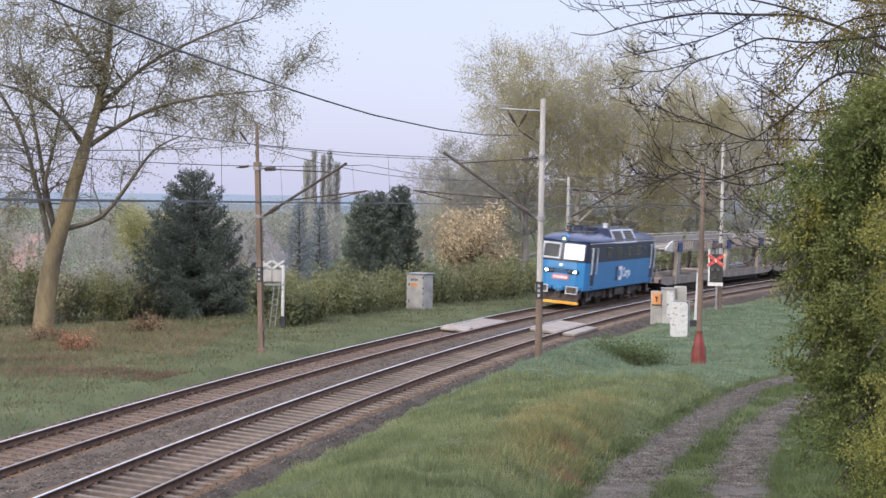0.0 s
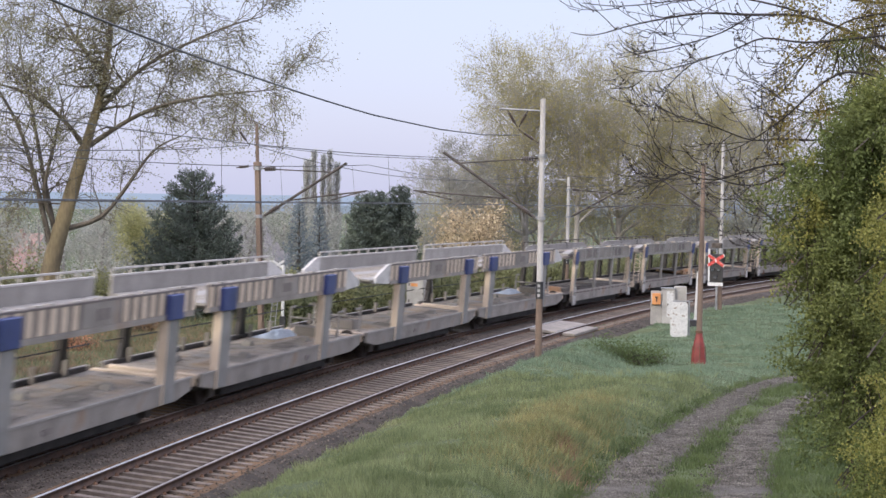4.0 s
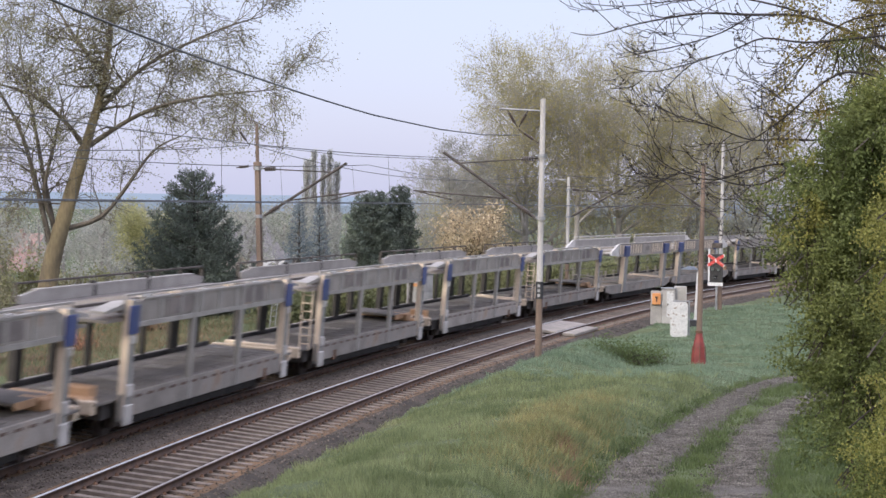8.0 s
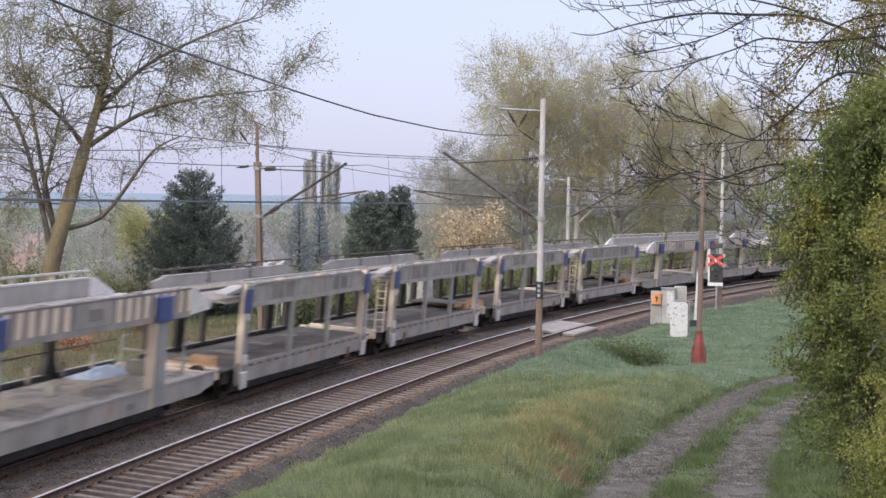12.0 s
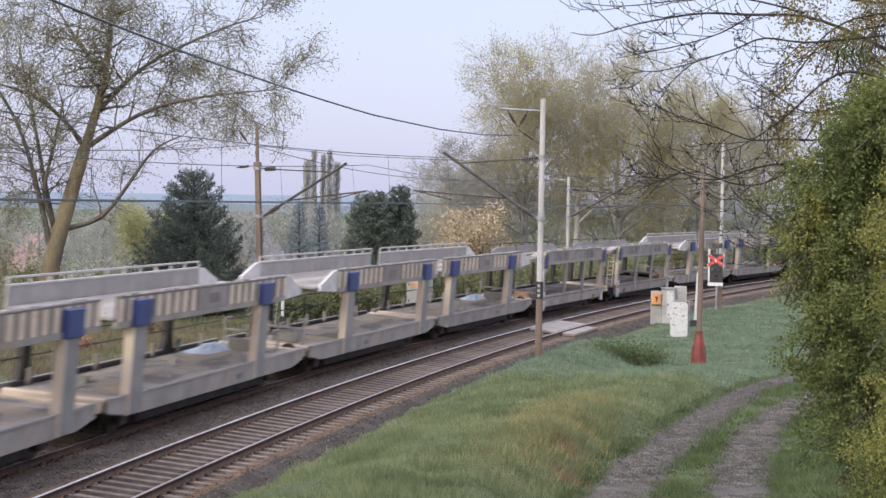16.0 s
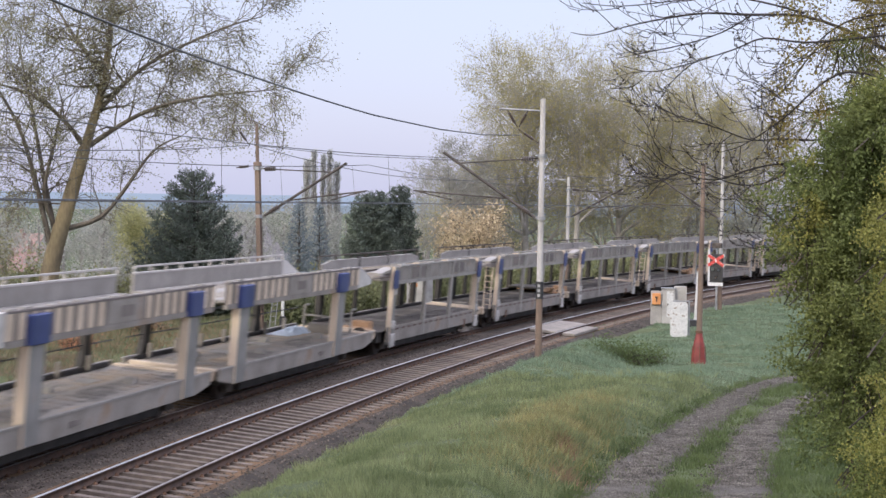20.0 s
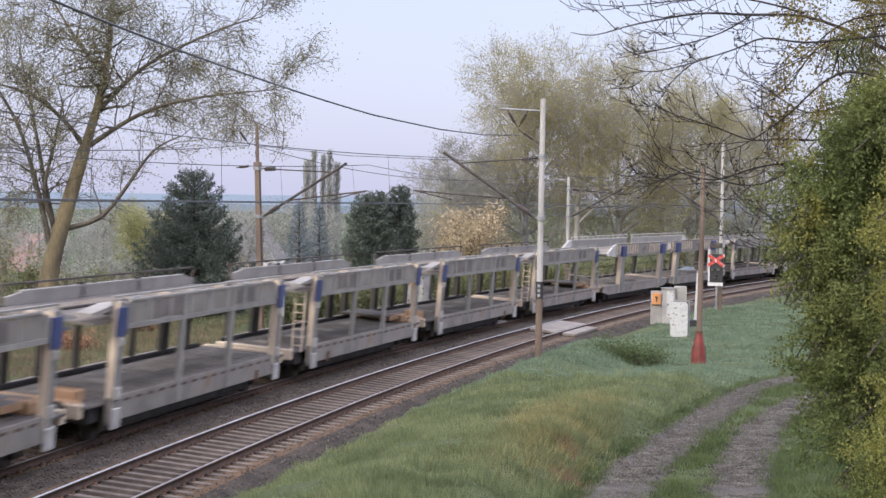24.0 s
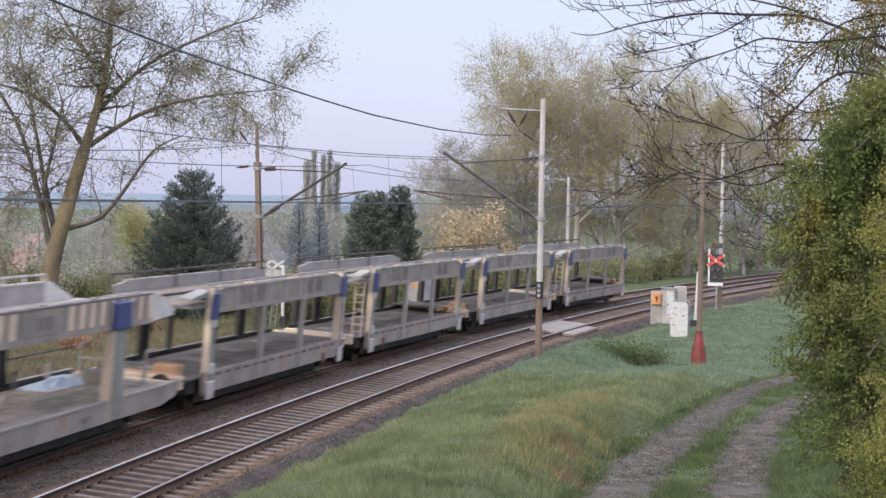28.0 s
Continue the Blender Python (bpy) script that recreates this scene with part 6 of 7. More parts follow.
ok = (oo_ > 7.6) & (oo_ < 24) & (np.abs(X_ / Y_) < 0.31)
X_, Y_ = X_[ok], Y_[ok]
blades("verge_grass", X_, Y_, 0.13 + 0.012 * np.clip(s_off(X_, Y_)[1] - 9, 0, 14), 0.010 + 0.0002 * Y_, M["blade_verge"], "pale green verge grass beyond the line", 12, lean=0.9, comb=0.5)
# dry tufts: straw patch on the bank, russet stalks beyond the line
Y_ = rng.normal(34.0, 4.2, 12000)
X_ = 2.35 + (Y_ - 34.0) * 0.165 + rng.normal(0, 0.5, 12000)
ok = (rut_distance(X_, Y_) > 0.5) & (Y_ > 24)
blades("dry_grass", X_[ok], Y_[ok], 0.19, 0.010, M["straw"], "patch of dry olive-brown grass on the bank", 13, lean=1.3)
X_, Y_ = np.concatenate([rng.normal(2.2, 0.10, 260), rng.normal(2.0, 0.12, 260)]), np.concatenate([rng.normal(30.6, 0.5, 260), rng.normal(27.6, 0.4, 260)])
blades("dry_grass", X_, Y_, 0.2, 0.010, M["dry"], "small russet patch of dead grass", 16, lean=1.3)
X_, Y_ = rng.normal(-15.6, 2.2, 1100), rng.normal(86, 4.0, 1100)
X2, Y2 = rng.uniform(-32, -10, 16000), rng.normal(79, 9, 16000)
ok = s_off(X2, Y2)[1] > 10
blades("dry_grass", np.concatenate([X_, X2[ok]]), np.concatenate([Y_, Y2[ok]]), 0.24, 0.016, M["dry"], "russet dead stalks in the verge", 14, lean=1.4, comb=0.5)


for cx, cy, wx, wy, sd in ((-9.7, 61.5, 1.5, 0.8, 18), (-13.8, 63.0, 1.4, 0.9, 19), (-16.5, 69.0, 1.5, 1.2, 20)):
    X_, Y_ = rng.normal(cx, wx, 1500), rng.normal(cy, wy, 1500)
    ok = s_off(X_, Y_)[1] > 8.6
    blades("dry_grass", X_[ok], Y_[ok], 0.24, 0.014, M["dead"], "dark brown patch of dead grass in the verge", sd, lean=1.4, comb=0.4)


def stones(name, x, y, z, size, material, label, seed):
    """Many small crushed stones, each a twisted octahedron."""
    r = np.random.default_rng(seed)
    n = len(x)
    base = np.array([(1, 0, 0), (0, 1, 0), (-1, 0, 0), (0, -1, 0), (0, 0, 1), (0, 0, -1)], float)
    v = base[None] * (size * r.uniform(0.5, 1.25, (n, 1, 1))) * r.uniform(0.6, 1.3, (n, 6, 1)) + r.normal(0, 0.12, (n, 6, 3)) * size
    a = r.uniform(0, 2 * np.pi, n)
    c, s = np.cos(a)[:, None], np.sin(a)[:, None]
    v = np.stack([v[:, :, 0] * c - v[:, :, 1] * s, v[:, :, 0] * s + v[:, :, 1] * c, v[:, :, 2] * 0.8], 2)
    v += np.stack([x, y, z], 1)[:, None, :]
    tri = np.array([(0, 1, 4), (1, 2, 4), (2, 3, 4), (3, 0, 4), (1, 0, 5), (2, 1, 5), (3, 2, 5), (0, 3, 5)])
    f = (np.arange(n)[:, None, None] * 6 + tri[None]).reshape(-1, 3)
    ob = sheet(name, v.reshape(-1, 3), f, material, None, label, kind="stuff")
    return tagged(ob, "", "gravel")


n = 62000
s_ = -40 + 105 * rng.uniform(size=n) ** 1.35
o_ = rng.uniform(-2.4, 7.7, n)
bz = np.interp(o_, bed_offs, [z for _, z in bed_prof])
phase = np.abs(((s_ + 40) / 0.6) % 1 - 0.5)
on_near, on_far = (o_ > -0.6) & (o_ < 2.1), (o_ > 3.4) & (o_ < 6.15)
keep = ~((on_near | on_far) & (phase < 0.27))
for r0 in (0.0, GAUGE, 4.013, 4.013 + GAUGE):
    keep &= np.abs(o_ - r0) > 0.09
keep &= ~((s_ > 14.8) & (s_ < 24.0) & (o_ > -1.0) & (o_ < 5.7))
s_, o_, bz = s_[keep], o_[keep], bz[keep]
x_, y_, _ = line(s_, o_)
for pick, mt, lab, sd in ((o_ > -1.0, "stone", "loose grey-brown ballast stones", 21), (o_ <= -1.0, "stone_dirty", "dark dirty ballast stones on the shoulder", 23)):
    stones("ballast_stones", x_[pick], y_[pick], bz[pick] + 0.005, 0.036, M[mt], lab, sd)
pts, zz = [], []
for q in RUT_LINES:
    k = (rng.uniform(size=26000) ** 1.5 * (len(q) - 1)).astype(int)
    t_ = rng.uniform(size=(26000, 1))
    pts.append(q[k] * (1 - t_) + q[k + 1] * t_ + rng.normal(0, 0.24, (26000, 2)))
pts = np.concatenate(pts)
stones("rut_gravel", pts[:, 0], pts[:, 1], quick_z(pts[:, 0], pts[:, 1]) + 0.058, 0.019, M["gravel_stone"], "small loose gravel in the wheel ruts", 22)

# ---- sleepers, one by one, and their fastenings ----
def sleeper_mesh(name, half, top, material, waist):
    bm = bmesh.new()
    o = [(-0.14, -0.16), (0.14, -0.16), (0.115, top), (-0.115, top)]
    prism(bm, o, "y", -half, half)
    me = bpy.data.meshes.new(name)
    bm.normal_update()
    bm.to_mesh(me)
    bm.free()
    me.materials.append(material)
    return me


fast = []
for root, c0, rise, me, s0 in ((near_track, 0.0, CANT_NEAR, sleeper_mesh("sleeper", 1.3, 0.0, M["sleeper"], 0), -40.0), (far_track, 4.013, CANT_FAR, sleeper_mesh("sleeper_old", 1.25, 0.0, M["sleeper_old"], 0), -40.0)):
    tilt = math.degrees(math.atan2(rise, GAUGE))
    old = c0 > 1
    for i in range(298):
        s = s0 + i * 0.6 + 0.3
        ob = new("sleeper", me)
        ob.parent = root
        x, y, th = line(s, c0 + GAUGE / 2)
        ob.matrix_local = pose(float(x), float(y), rise / 2 - (0.172 if not old else 0.195), 0, 0, math.degrees(float(th)) + random.uniform(-0.5, 0.5)) @ pose(0, 0, 0, tilt, 0, 0)
        if s < 60:
            for rail, z in ((c0, 0.0), (c0 + GAUGE, rise)):
                for d in (-0.13, 0.13):
                    x, y, th = line(s, rail + d)
                    fast.append((float(x), float(y), z + math.tan(radians(tilt)) * d - 0.165, 0.0, 0.0, 0.05))
fa = np.array(fast)
seg = np.concatenate([fa[:, :3], fa[:, :3] + np.array([0, 0, 0.06]), np.full((len(fa), 1), 0.06), np.full((len(fa), 1), 0.03)], 1)
v, f = tubes(seg, 5)
tagged(sheet("rail_fastenings", v, f, M["rust"], None, "rusty rail clips along the rails", kind="stuff"), "", "rail clips")

# ---- trees and shrubs ----
def branch(rng, segs, tips, p, d, length, r, depth, opt):
    """Grow one limb by short steps with a wandering course, and its side branches."""
    steps = max(3, int(4 + depth))
    step = length / steps
    r1 = r
    for i in range(steps):
        d = d + rng.normal(0, opt["wander"], 3)
        d[2] += opt["lift"] if depth > 0 else opt["tiplift"]
        d = d / np.linalg.norm(d)
        q = p + d * step
        r2 = max(r * (1 - 0.75 * (i + 1) / steps), opt["thin"])
        segs.append((*p, *q, r1, r2))
        p, r1 = q, r2
        if depth > 0 and i >= 1:
            for _ in range(opt["kids"] if rng.uniform() < opt["bushy"] else 1):
                e = np.cross(d, rng.normal(size=3))
                e /= max(np.linalg.norm(e), 1e-6)
                ang = rng.uniform(0.45, 1.0)
                nd = d * math.cos(ang) + e * math.sin(ang)
                branch(rng, segs, tips, p.copy(), nd, length * rng.uniform(0.38, 0.62), max(r2 * 0.6, opt["thin"]), depth - 1, opt)
        if depth == 0:
            tips.append(p.copy())


OPT = dict(wander=0.16, lift=0.03, tiplift=0.0, thin=0.012, kids=2, bushy=0.3)


def limb_path(segs, pts, r0, r1):
    p = np.array(pts, float)
    m = [p[0]]
    for a, b in zip(p[:-1], p[1:]):
        for t in (0.34, 0.67, 1.0):
            m.append(a + (b - a) * t)
    m = np.array(m)
    for _ in range(2):
        m[1:-1] = (m[:-2] + 2 * m[1:-1] + m[2:]) / 4
    n = len(m) - 1
    for i in range(n):
        segs.append((*m[i], *m[i + 1], r0 + (r1 - r0) * i / n, r0 + (r1 - r0) * (i + 1) / n))
    return m


def finish_tree(name, label, category, base, segs, leaf_pts, bark, leaves, size, rng, group="", sides=6, droop=0.0, crown="crown", thick=0.07, twig=None, long=1.6):
    root = thing(name, pose(*base), label, category, group)
    sg = np.array(segs)
    sg[:, 0:3] -= base
    sg[:, 3:6] -= base
    big = sg[:, 6] > thick
    if big.any():
        v, f = tubes(sg[big], 10)
        sheet("trunk", v, f, bark, root, smooth=True)
    if (~big).any():
        v, f = tubes(sg[~big], 3 if sides < 6 else 4)
        sheet("branchwork", v, f, twig or bark, root, kind="stuff")
    if len(leaf_pts):
        for nm, mt, pts, sz in (leaf_pts if isinstance(leaf_pts, list) and isinstance(leaf_pts[0], tuple) else [(crown, leaves, leaf_pts, size)]):
            v, f = leaf_quads(np.asarray(pts) - np.array(base), sz, rng, droop=droop, long=long)
            sheet(nm, v, f, mt, root, kind="stuff")
    return root


def around(rng, tips, per, spread):
    t = np.repeat(np.asarray(tips), per, axis=0)
    return t + rng.normal(0, spread, t.shape)


def poplar_left():
    rng = np.random.default_rng(31)
    base = (-20.32, 89.73, -0.95)
    segs, tips = [], []
    opt = dict(OPT, wander=0.20, lift=0.015, tiplift=-0.10, thin=0.014, kids=2, bushy=0.45)
    limbs = (
        ([(-20.32, 89.73, -0.95), (-20.0, 89.82, 2.36), (-19.21, 89.97, 5.25), (-18.36, 90.15, 8.38)], 0.54, 0.31),
        ([(-18.36, 90.15, 8.38), (-17.61, 90.30, 10.90), (-17.25, 90.37, 13.22), (-17.06, 90.40, 15.95), (-16.95, 90.4, 18.5)], 0.25, 0.08),
        ([(-18.2, 90.2, 8.45), (-16.15, 90.1, 9.87), (-14.18, 89.6, 10.71), (-11.33, 89.0, 11.16), (-8.7, 88.6, 11.4)], 0.14, 0.025),
        ([(-17.6, 90.3, 10.41), (-15.9, 90.8, 12.39), (-14.22, 91.2, 13.46), (-11.38, 91.6, 14.85), (-9.6, 92, 15.4)], 0.13, 0.025),
        ([(-18.36, 90.15, 8.38), (-19.2, 89.6, 9.71), (-20.86, 89.2, 11.09), (-22.5, 88.6, 11.46)], 0.14, 0.04),
        ([(-17.5, 90.3, 12.2), (-18.97, 90.6, 13.87), (-20.4, 91.2, 16.1)], 0.16, 0.05),
        ([(-19.96, 89.81, 3.3), (-20.81, 89.4, 7.23), (-21.52, 89.1, 9.64), (-22.9, 88.6, 11.9)], 0.16, 0.05),
        ([(-19.68, 89.87, 3.6), (-20.48, 90.2, 6.95), (-21.12, 90.6, 10.08), (-21.96, 91, 13.47)], 0.15, 0.045),
        ([(-19.4, 89.94, 4.2), (-17.48, 90.6, 4.7), (-16.11, 90.9, 6.75), (-15.0, 91.2, 8.51), (-13.6, 91.4, 9.12)], 0.14, 0.03),
        ([(-19.83, 89.84, 4.5), (-20.39, 89.4, 5.95), (-19.73, 89.2, 8.4), (-19.21, 89, 10.71)], 0.14, 0.05))
    for i, (pts, r0, r1) in enumerate(limbs):
        m = limb_path(segs, pts, r0, r1)
        if i == 0:
            continue
        n = len(m)
        for j in range(2, n):
            rr = r0 + (r1 - r0) * j / n
            for _ in range(1 if i == 8 else 2 if i in (2, 4, 6, 7, 9) else 3):
                d = rng.normal(size=3) * np.array([1, 0.8, 0.6]) + (m[j] - m[j - 1]) * 0.9
                d[2] += 0.15
                branch(rng, segs, tips, m[j].copy(), d / np.linalg.norm(d), rng.uniform(1.6, 3.1), max(rr * 0.4, 0.02), 2 if rng.uniform() < 0.22 else 1, opt)
    pts = around(rng, tips, 6, 0.36)
    green = rng.uniform(size=len(pts)) < 0.72
    finish_tree("poplar_tree", "tall leaning poplar with yellowish trunk and sparse hanging spring leaves", "tree", base, segs,
                [("crown", M["leaf_olive"], pts[green], 0.062), ("bud_leaves", M["leaf_grey_haze"], pts[~green], 0.062)], M["bark_yellow"], None, 0.1, rng, droop=0.7, thick=0.17, twig=M["limb_brown"])


poplar_left()


def round_tree(name, label, base, height, width, seed, leaf, size, per, bark, clear=0.25, group="", depth=2, n_limbs=16, dens=0.35, droop=0.5, trunk=None, wander=0.18, most=15000):
    """A broad tree: a tapered trunk with limbs all round, branches and a ragged crown."""
    rng = np.random.default_rng(seed)
    base = np.array(base, float)
    segs, tips = [], []
    opt = dict(OPT, wander=wander, lift=0.05, tiplift=0.0, thin=0.012, kids=2, bushy=0.35)
    r0 = trunk or height * 0.022
    top = base + np.array([rng.normal(0, 0.03) * height, rng.normal(0, 0.03) * height, height * 0.9])
    m = limb_path(segs, [base, base + (top - base) * 0.35 + rng.normal(0, 0.15, 3), base + (top - base) * 0.7 + rng.normal(0, 0.3, 3), top], r0, r0 * 0.12)
    for i in range(n_limbs):
        t = clear + (0.97 - clear) * (i + rng.uniform(0, 0.8)) / n_limbs
        p = base + (top - base) * t
        k = np.argmin(np.abs(m[:, 2] - p[2]))
        a = i * 2.4 + rng.uniform(-0.5, 0.5)
        prof = math.sin(math.pi * min(0.97, 0.22 + 0.72 * (t - clear) / (1 - clear)))
        up = 0.35 + 0.75 * t
        d = np.array([math.cos(a), math.sin(a), up])
        ln = width * 0.5 * (0.62 + 0.5 * prof) * rng.uniform(0.75, 1.2)
        branch(rng, segs, tips, m[k].copy(), d / np.linalg.norm(d), ln, r0 * (0.5 - 0.32 * t), depth, opt)
    pts = around(rng, tips, per, dens)
    pts = pts[rng.permutation(len(pts))[:most]]
    return finish_tree(name, label, "tree", tuple(base), segs, pts, bark, leaf, size, rng, group, sides=4, droop=droop)


# tall trees beyond the curve
round_tree("poplar_tree", "tall spreading tree with thin olive spring leaves", (7.4, 155, -2.6), 18.4, 12.8, 41, M["leaf_mid"], 0.082, 4, M["limb_grey"], 0.2, "tall trees beyond the curve", 3, 20, 0.42, most=52000)
round_tree("poplar_tree", "tall spreading tree with thin olive spring leaves", (15.6, 158, -2.6), 18.0, 13.5, 42, M["leaf_mid"], 0.082, 4, M["limb_grey"], 0.2, "tall trees beyond the curve", 3, 20, 0.42, most=52000)
round_tree("poplar_tree", "tall tree with bare grey twigs and few leaves", (22.6, 163, -2.6), 17.0, 12, 43, M["leaf_mid"], 0.082, 4, M["limb_grey"], 0.2, "tall trees beyond the curve", 3, 19, 0.42, most=50000)
round_tree("poplar_tree", "tall spreading tree with thin olive spring leaves", (11.4, 153, -2.6), 16.4, 11.0, 49, M["leaf_mid"], 0.082, 4, M["limb_grey"], 0.45, "tall trees beyond the curve", 3, 12, 0.42, most=20000)
round_tree("poplar_tree", "tall tree with bare grey twigs and few leaves", (31, 172, -2.8), 16.0, 12, 47, M["leaf_grey_haze"], 0.13, 1, M["limb_grey"], 0.2, "tall trees beyond the curve", 3, 13, 0.26)
round_tree("ash_tree", "slender tree with bare upright twigs and few leaves", (0.6, 150, -3.0), 11.2, 8, 44, M["leaf_grey_haze"], 0.09, 1, M["limb_grey"], 0.25, "", 3, 13, 0.3)
round_tree("ash_tree", "slender tree with bare upright twigs and few leaves", (3.4, 158, -3.0), 9.8, 8, 45, M["leaf_mid"], 0.09, 1, M["limb_grey"], 0.25, "", 3, 13, 0.3)
round_tree("blossom_tree", "small tree covered in pale pinkish blossom", (2.7, 125, -2.2), 6.9, 4.0, 46, M["blossom"], 0.13, 5, M["bark"], 0.2, "", 2, 16, 0.4)
round_tree("willow_tree", "young willow with yellow-green leaves", (-27.9, 166, -3.5), 7.9, 4.2, 48, M["leaf_yellow"], 0.12, 8, M["bark_grey"], 0.15, "", 2, 16, 0.5)


def poplar_column(base, height, width, seed):
    """A slim poplar: a straight stem with steep, nearly bare shoots pressed close to it."""
    rng = np.random.default_rng(seed)
    base = np.array(base, float)
    segs, tips = [], []
    limb_path(segs, [base, base + (0, 0, height * 0.5), base + (0, 0, height)], height * 0.013, 0.05)
    for i in range(90):
        t = 0.06 + 0.84 * i / 90
        a = i * 2.4 + rng.uniform(-0.4, 0.4)
        p = base + np.array([0, 0, t * height])
        out = width * 0.5 * (1.0 - t) ** 0.4 * 1.3 * rng.uniform(0.3, 1.1)
        ln = min(height * rng.uniform(0.12, 0.24), height * 1.01 - t * height)
        q = p + np.array([math.cos(a) * out, math.sin(a) * out, ln * 0.45])
        e = q + np.array([math.cos(a) * out * 0.15, math.sin(a) * out * 0.15, ln * 0.55])
        segs += [(*p, *q, 0.06, 0.045), (*q, *e, 0.045, 0.02)]
        u = rng.uniform(size=(44, 1))
        tips.append(q + (e - q) * u + rng.normal(0, 0.08, (44, 3)))
    finish_tree("lombardy_poplar", "slim upright poplar with twigs paled for haze", "tree", tuple(base), segs, np.concatenate(tips), M["bark_grey"], M["leaf_pop"], 0.10, rng, "poplar row", sides=4, droop=-1.8, long=4.0)


for i, (x, y, hh) in enumerate(((-23.3, 300, 22.4), (-22.0, 298, 23.9), (-20.6, 301, 23.2), (-19.4, 299, 24.0), (-18.3, 301, 22.0))):
    poplar_column((x, y, -10.0), hh, 1.4, 60 + i)


def conifer(name, label, base, height, half, seed, material, tiers, per_tier, size, group="", cone=0.65, up=0.3, dense=1.0):
    """A conifer: trunk and whorls of boughs with upturned tips; each bough is a flat fan of side twigs set with needles."""
    rng = np.random.default_rng(seed)
    base = np.array(base, float)
    segs, pts = [], []
    limb_path(segs, [base, base + (0.1, 0, height * 0.5), base + (0, 0, height)], height * 0.02, 0.03)
    for i in range(tiers):
        t = 0.05 + 0.94 * i / tiers
        prof = max(0.03, (1 - t)) ** cone * min(1.0, 0.72 + 2.0 * t)
        turn0 = rng.uniform(0, 6.28)
        for j in range(max(4, int(per_tier * (1 - 0.55 * t)))):
            a = turn0 + j * 2 * math.pi / max(4, int(per_tier * (1 - 0.55 * t))) + rng.normal(0, 0.18)
            ln = half * prof * rng.uniform(0.72, 1.12) + 0.12
            p = base + np.array([0, 0, t * height + rng.normal(0, 0.10)])
            n = max(3, int(ln / 0.28))
            out = np.array([math.cos(a), math.sin(a), 0.0])
            side = np.array([-math.sin(a), math.cos(a), 0.0])
            rise = 0.05 + up * t
            for k in range(n):
                f = (k + 1) / n
                d = out + np.array([0, 0, rise - 0.18 * (1 - f) + 0.75 * f ** 3]) + rng.normal(0, 0.05, 3)
                q = p + d / np.linalg.norm(d) * ln / n
                segs.append((*p, *q, 0.035 * (1 - f) + 0.010, 0.03 * (1 - f) + 0.008))
                if f > 0.2:
                    reach = (0.16 + 0.42 * ln / 3.0) * (1.15 - 0.75 * f) + 0.08
                    for sg in (-1, 1):
                        m = max(3, int(dense * 26 * reach))
                        u = rng.uniform(0.0, 1.0, (m, 1))
                        pts.append(q + (side * sg + out * 0.55) * reach * u + np.array([0, 0, 0.16]) * u * u + rng.normal(0, 0.035, (m, 3)))
                p = q
            pts.append(p + rng.normal(0, 0.06, (int(9 * dense), 3)) + np.array([0, 0, 0.05]))
    lead = rng.uniform(0, 1, (40, 1))
    pts.append(base + np.array([0, 0, height * 0.93]) + np.array([0, 0, height * 0.08]) * lead + rng.normal(0, 0.05, (40, 3)))
    pts = np.concatenate(pts)
    return finish_tree(name, label, "tree", tuple(base), segs, pts, M["bark"], material, size, rng, group, sides=4, crown="needle_mass", long=4.5, droop=-0.5)


conifer("pine_tree", "dense dark green conifer with layered boughs", (-14.1, 99.5, -1.3), 8.7, 4.2, 71, M["needle"], 19, 20, 0.046, cone=0.65, dense=1.9)
conifer("pine_tree", "dark pine with a broad uneven crown", (-5.05, 125, -2.6), 8.9, 2.8, 72, M["needle"], 20, 18, 0.055, cone=0.38, up=0.5, dense=2.2)
conifer("pine_tree", "dark pine with a broad uneven crown", (-3.15, 126.5, -2.6), 9.4, 2.0, 73, M["needle"], 20, 15, 0.055, cone=0.40, up=0.5, dense=2.2)
conifer("spruce_tree", "small spruce tinted blue-grey for haze", (-12.25, 149.5, -3.2), 9.0, 2.3, 74, M["needle_haze"], 22, 10, 0.05, "distant spruces", 0.95)
conifer("spruce_tree", "small spruce tinted blue-grey for haze", (-10.9, 154.6, -3.3), 8.8, 2.1, 75, M["needle_haze"], 22, 10, 0.05, "distant spruces", 0.95)


def shrub(name, label, base, w, d, h, seed, material, size, n, group="", stems=14, bark=None):
    """A shrub: many stems from the ground and leaves gathered in uneven clumps."""
    rng = np.random.default_rng(seed)
    base = np.array(base, float)
    segs, pts = [], []
    clumps = []
    for i in range(stems):
        a = rng.uniform(0, 2 * math.pi)
        rr = math.sqrt(rng.uniform())
        top = base + np.array([math.cos(a) * rr * w / 2, math.sin(a) * rr * d / 2, h * rng.uniform(0.55, 1.0) * (1 - 0.35 * rr * rr)])
        foot = base + np.array([math.cos(a) * rr * w * 0.25, math.sin(a) * rr * d * 0.25, -0.1])
        m = limb_path(segs, [foot, (foot + top) / 2 + rng.normal(0, 0.12, 3), top], 0.035, 0.008)
        for q in m[2:]:
            clumps.append(q)
            e = q + rng.normal(0, 0.28, 3) * np.array([w / 4, d / 4, 0.8])
            segs.append((*q, *e, 0.012, 0.005))
            clumps.append(e)
    clumps = np.array(clumps)
    k = rng.integers(0, len(clumps), n)
    pts = clumps[k] + rng.normal(0, 1, (n, 3)) * np.array([0.22 * max(1, w / 4), 0.22 * max(1, d / 4), 0.24])
    pts = pts[pts[:, 2] > base[2]]
    return finish_tree(name, label, "shrub", tuple(base), segs, pts, bark or M["bark"], material, size, rng, group, sides=4)


rs = np.random.default_rng(8)
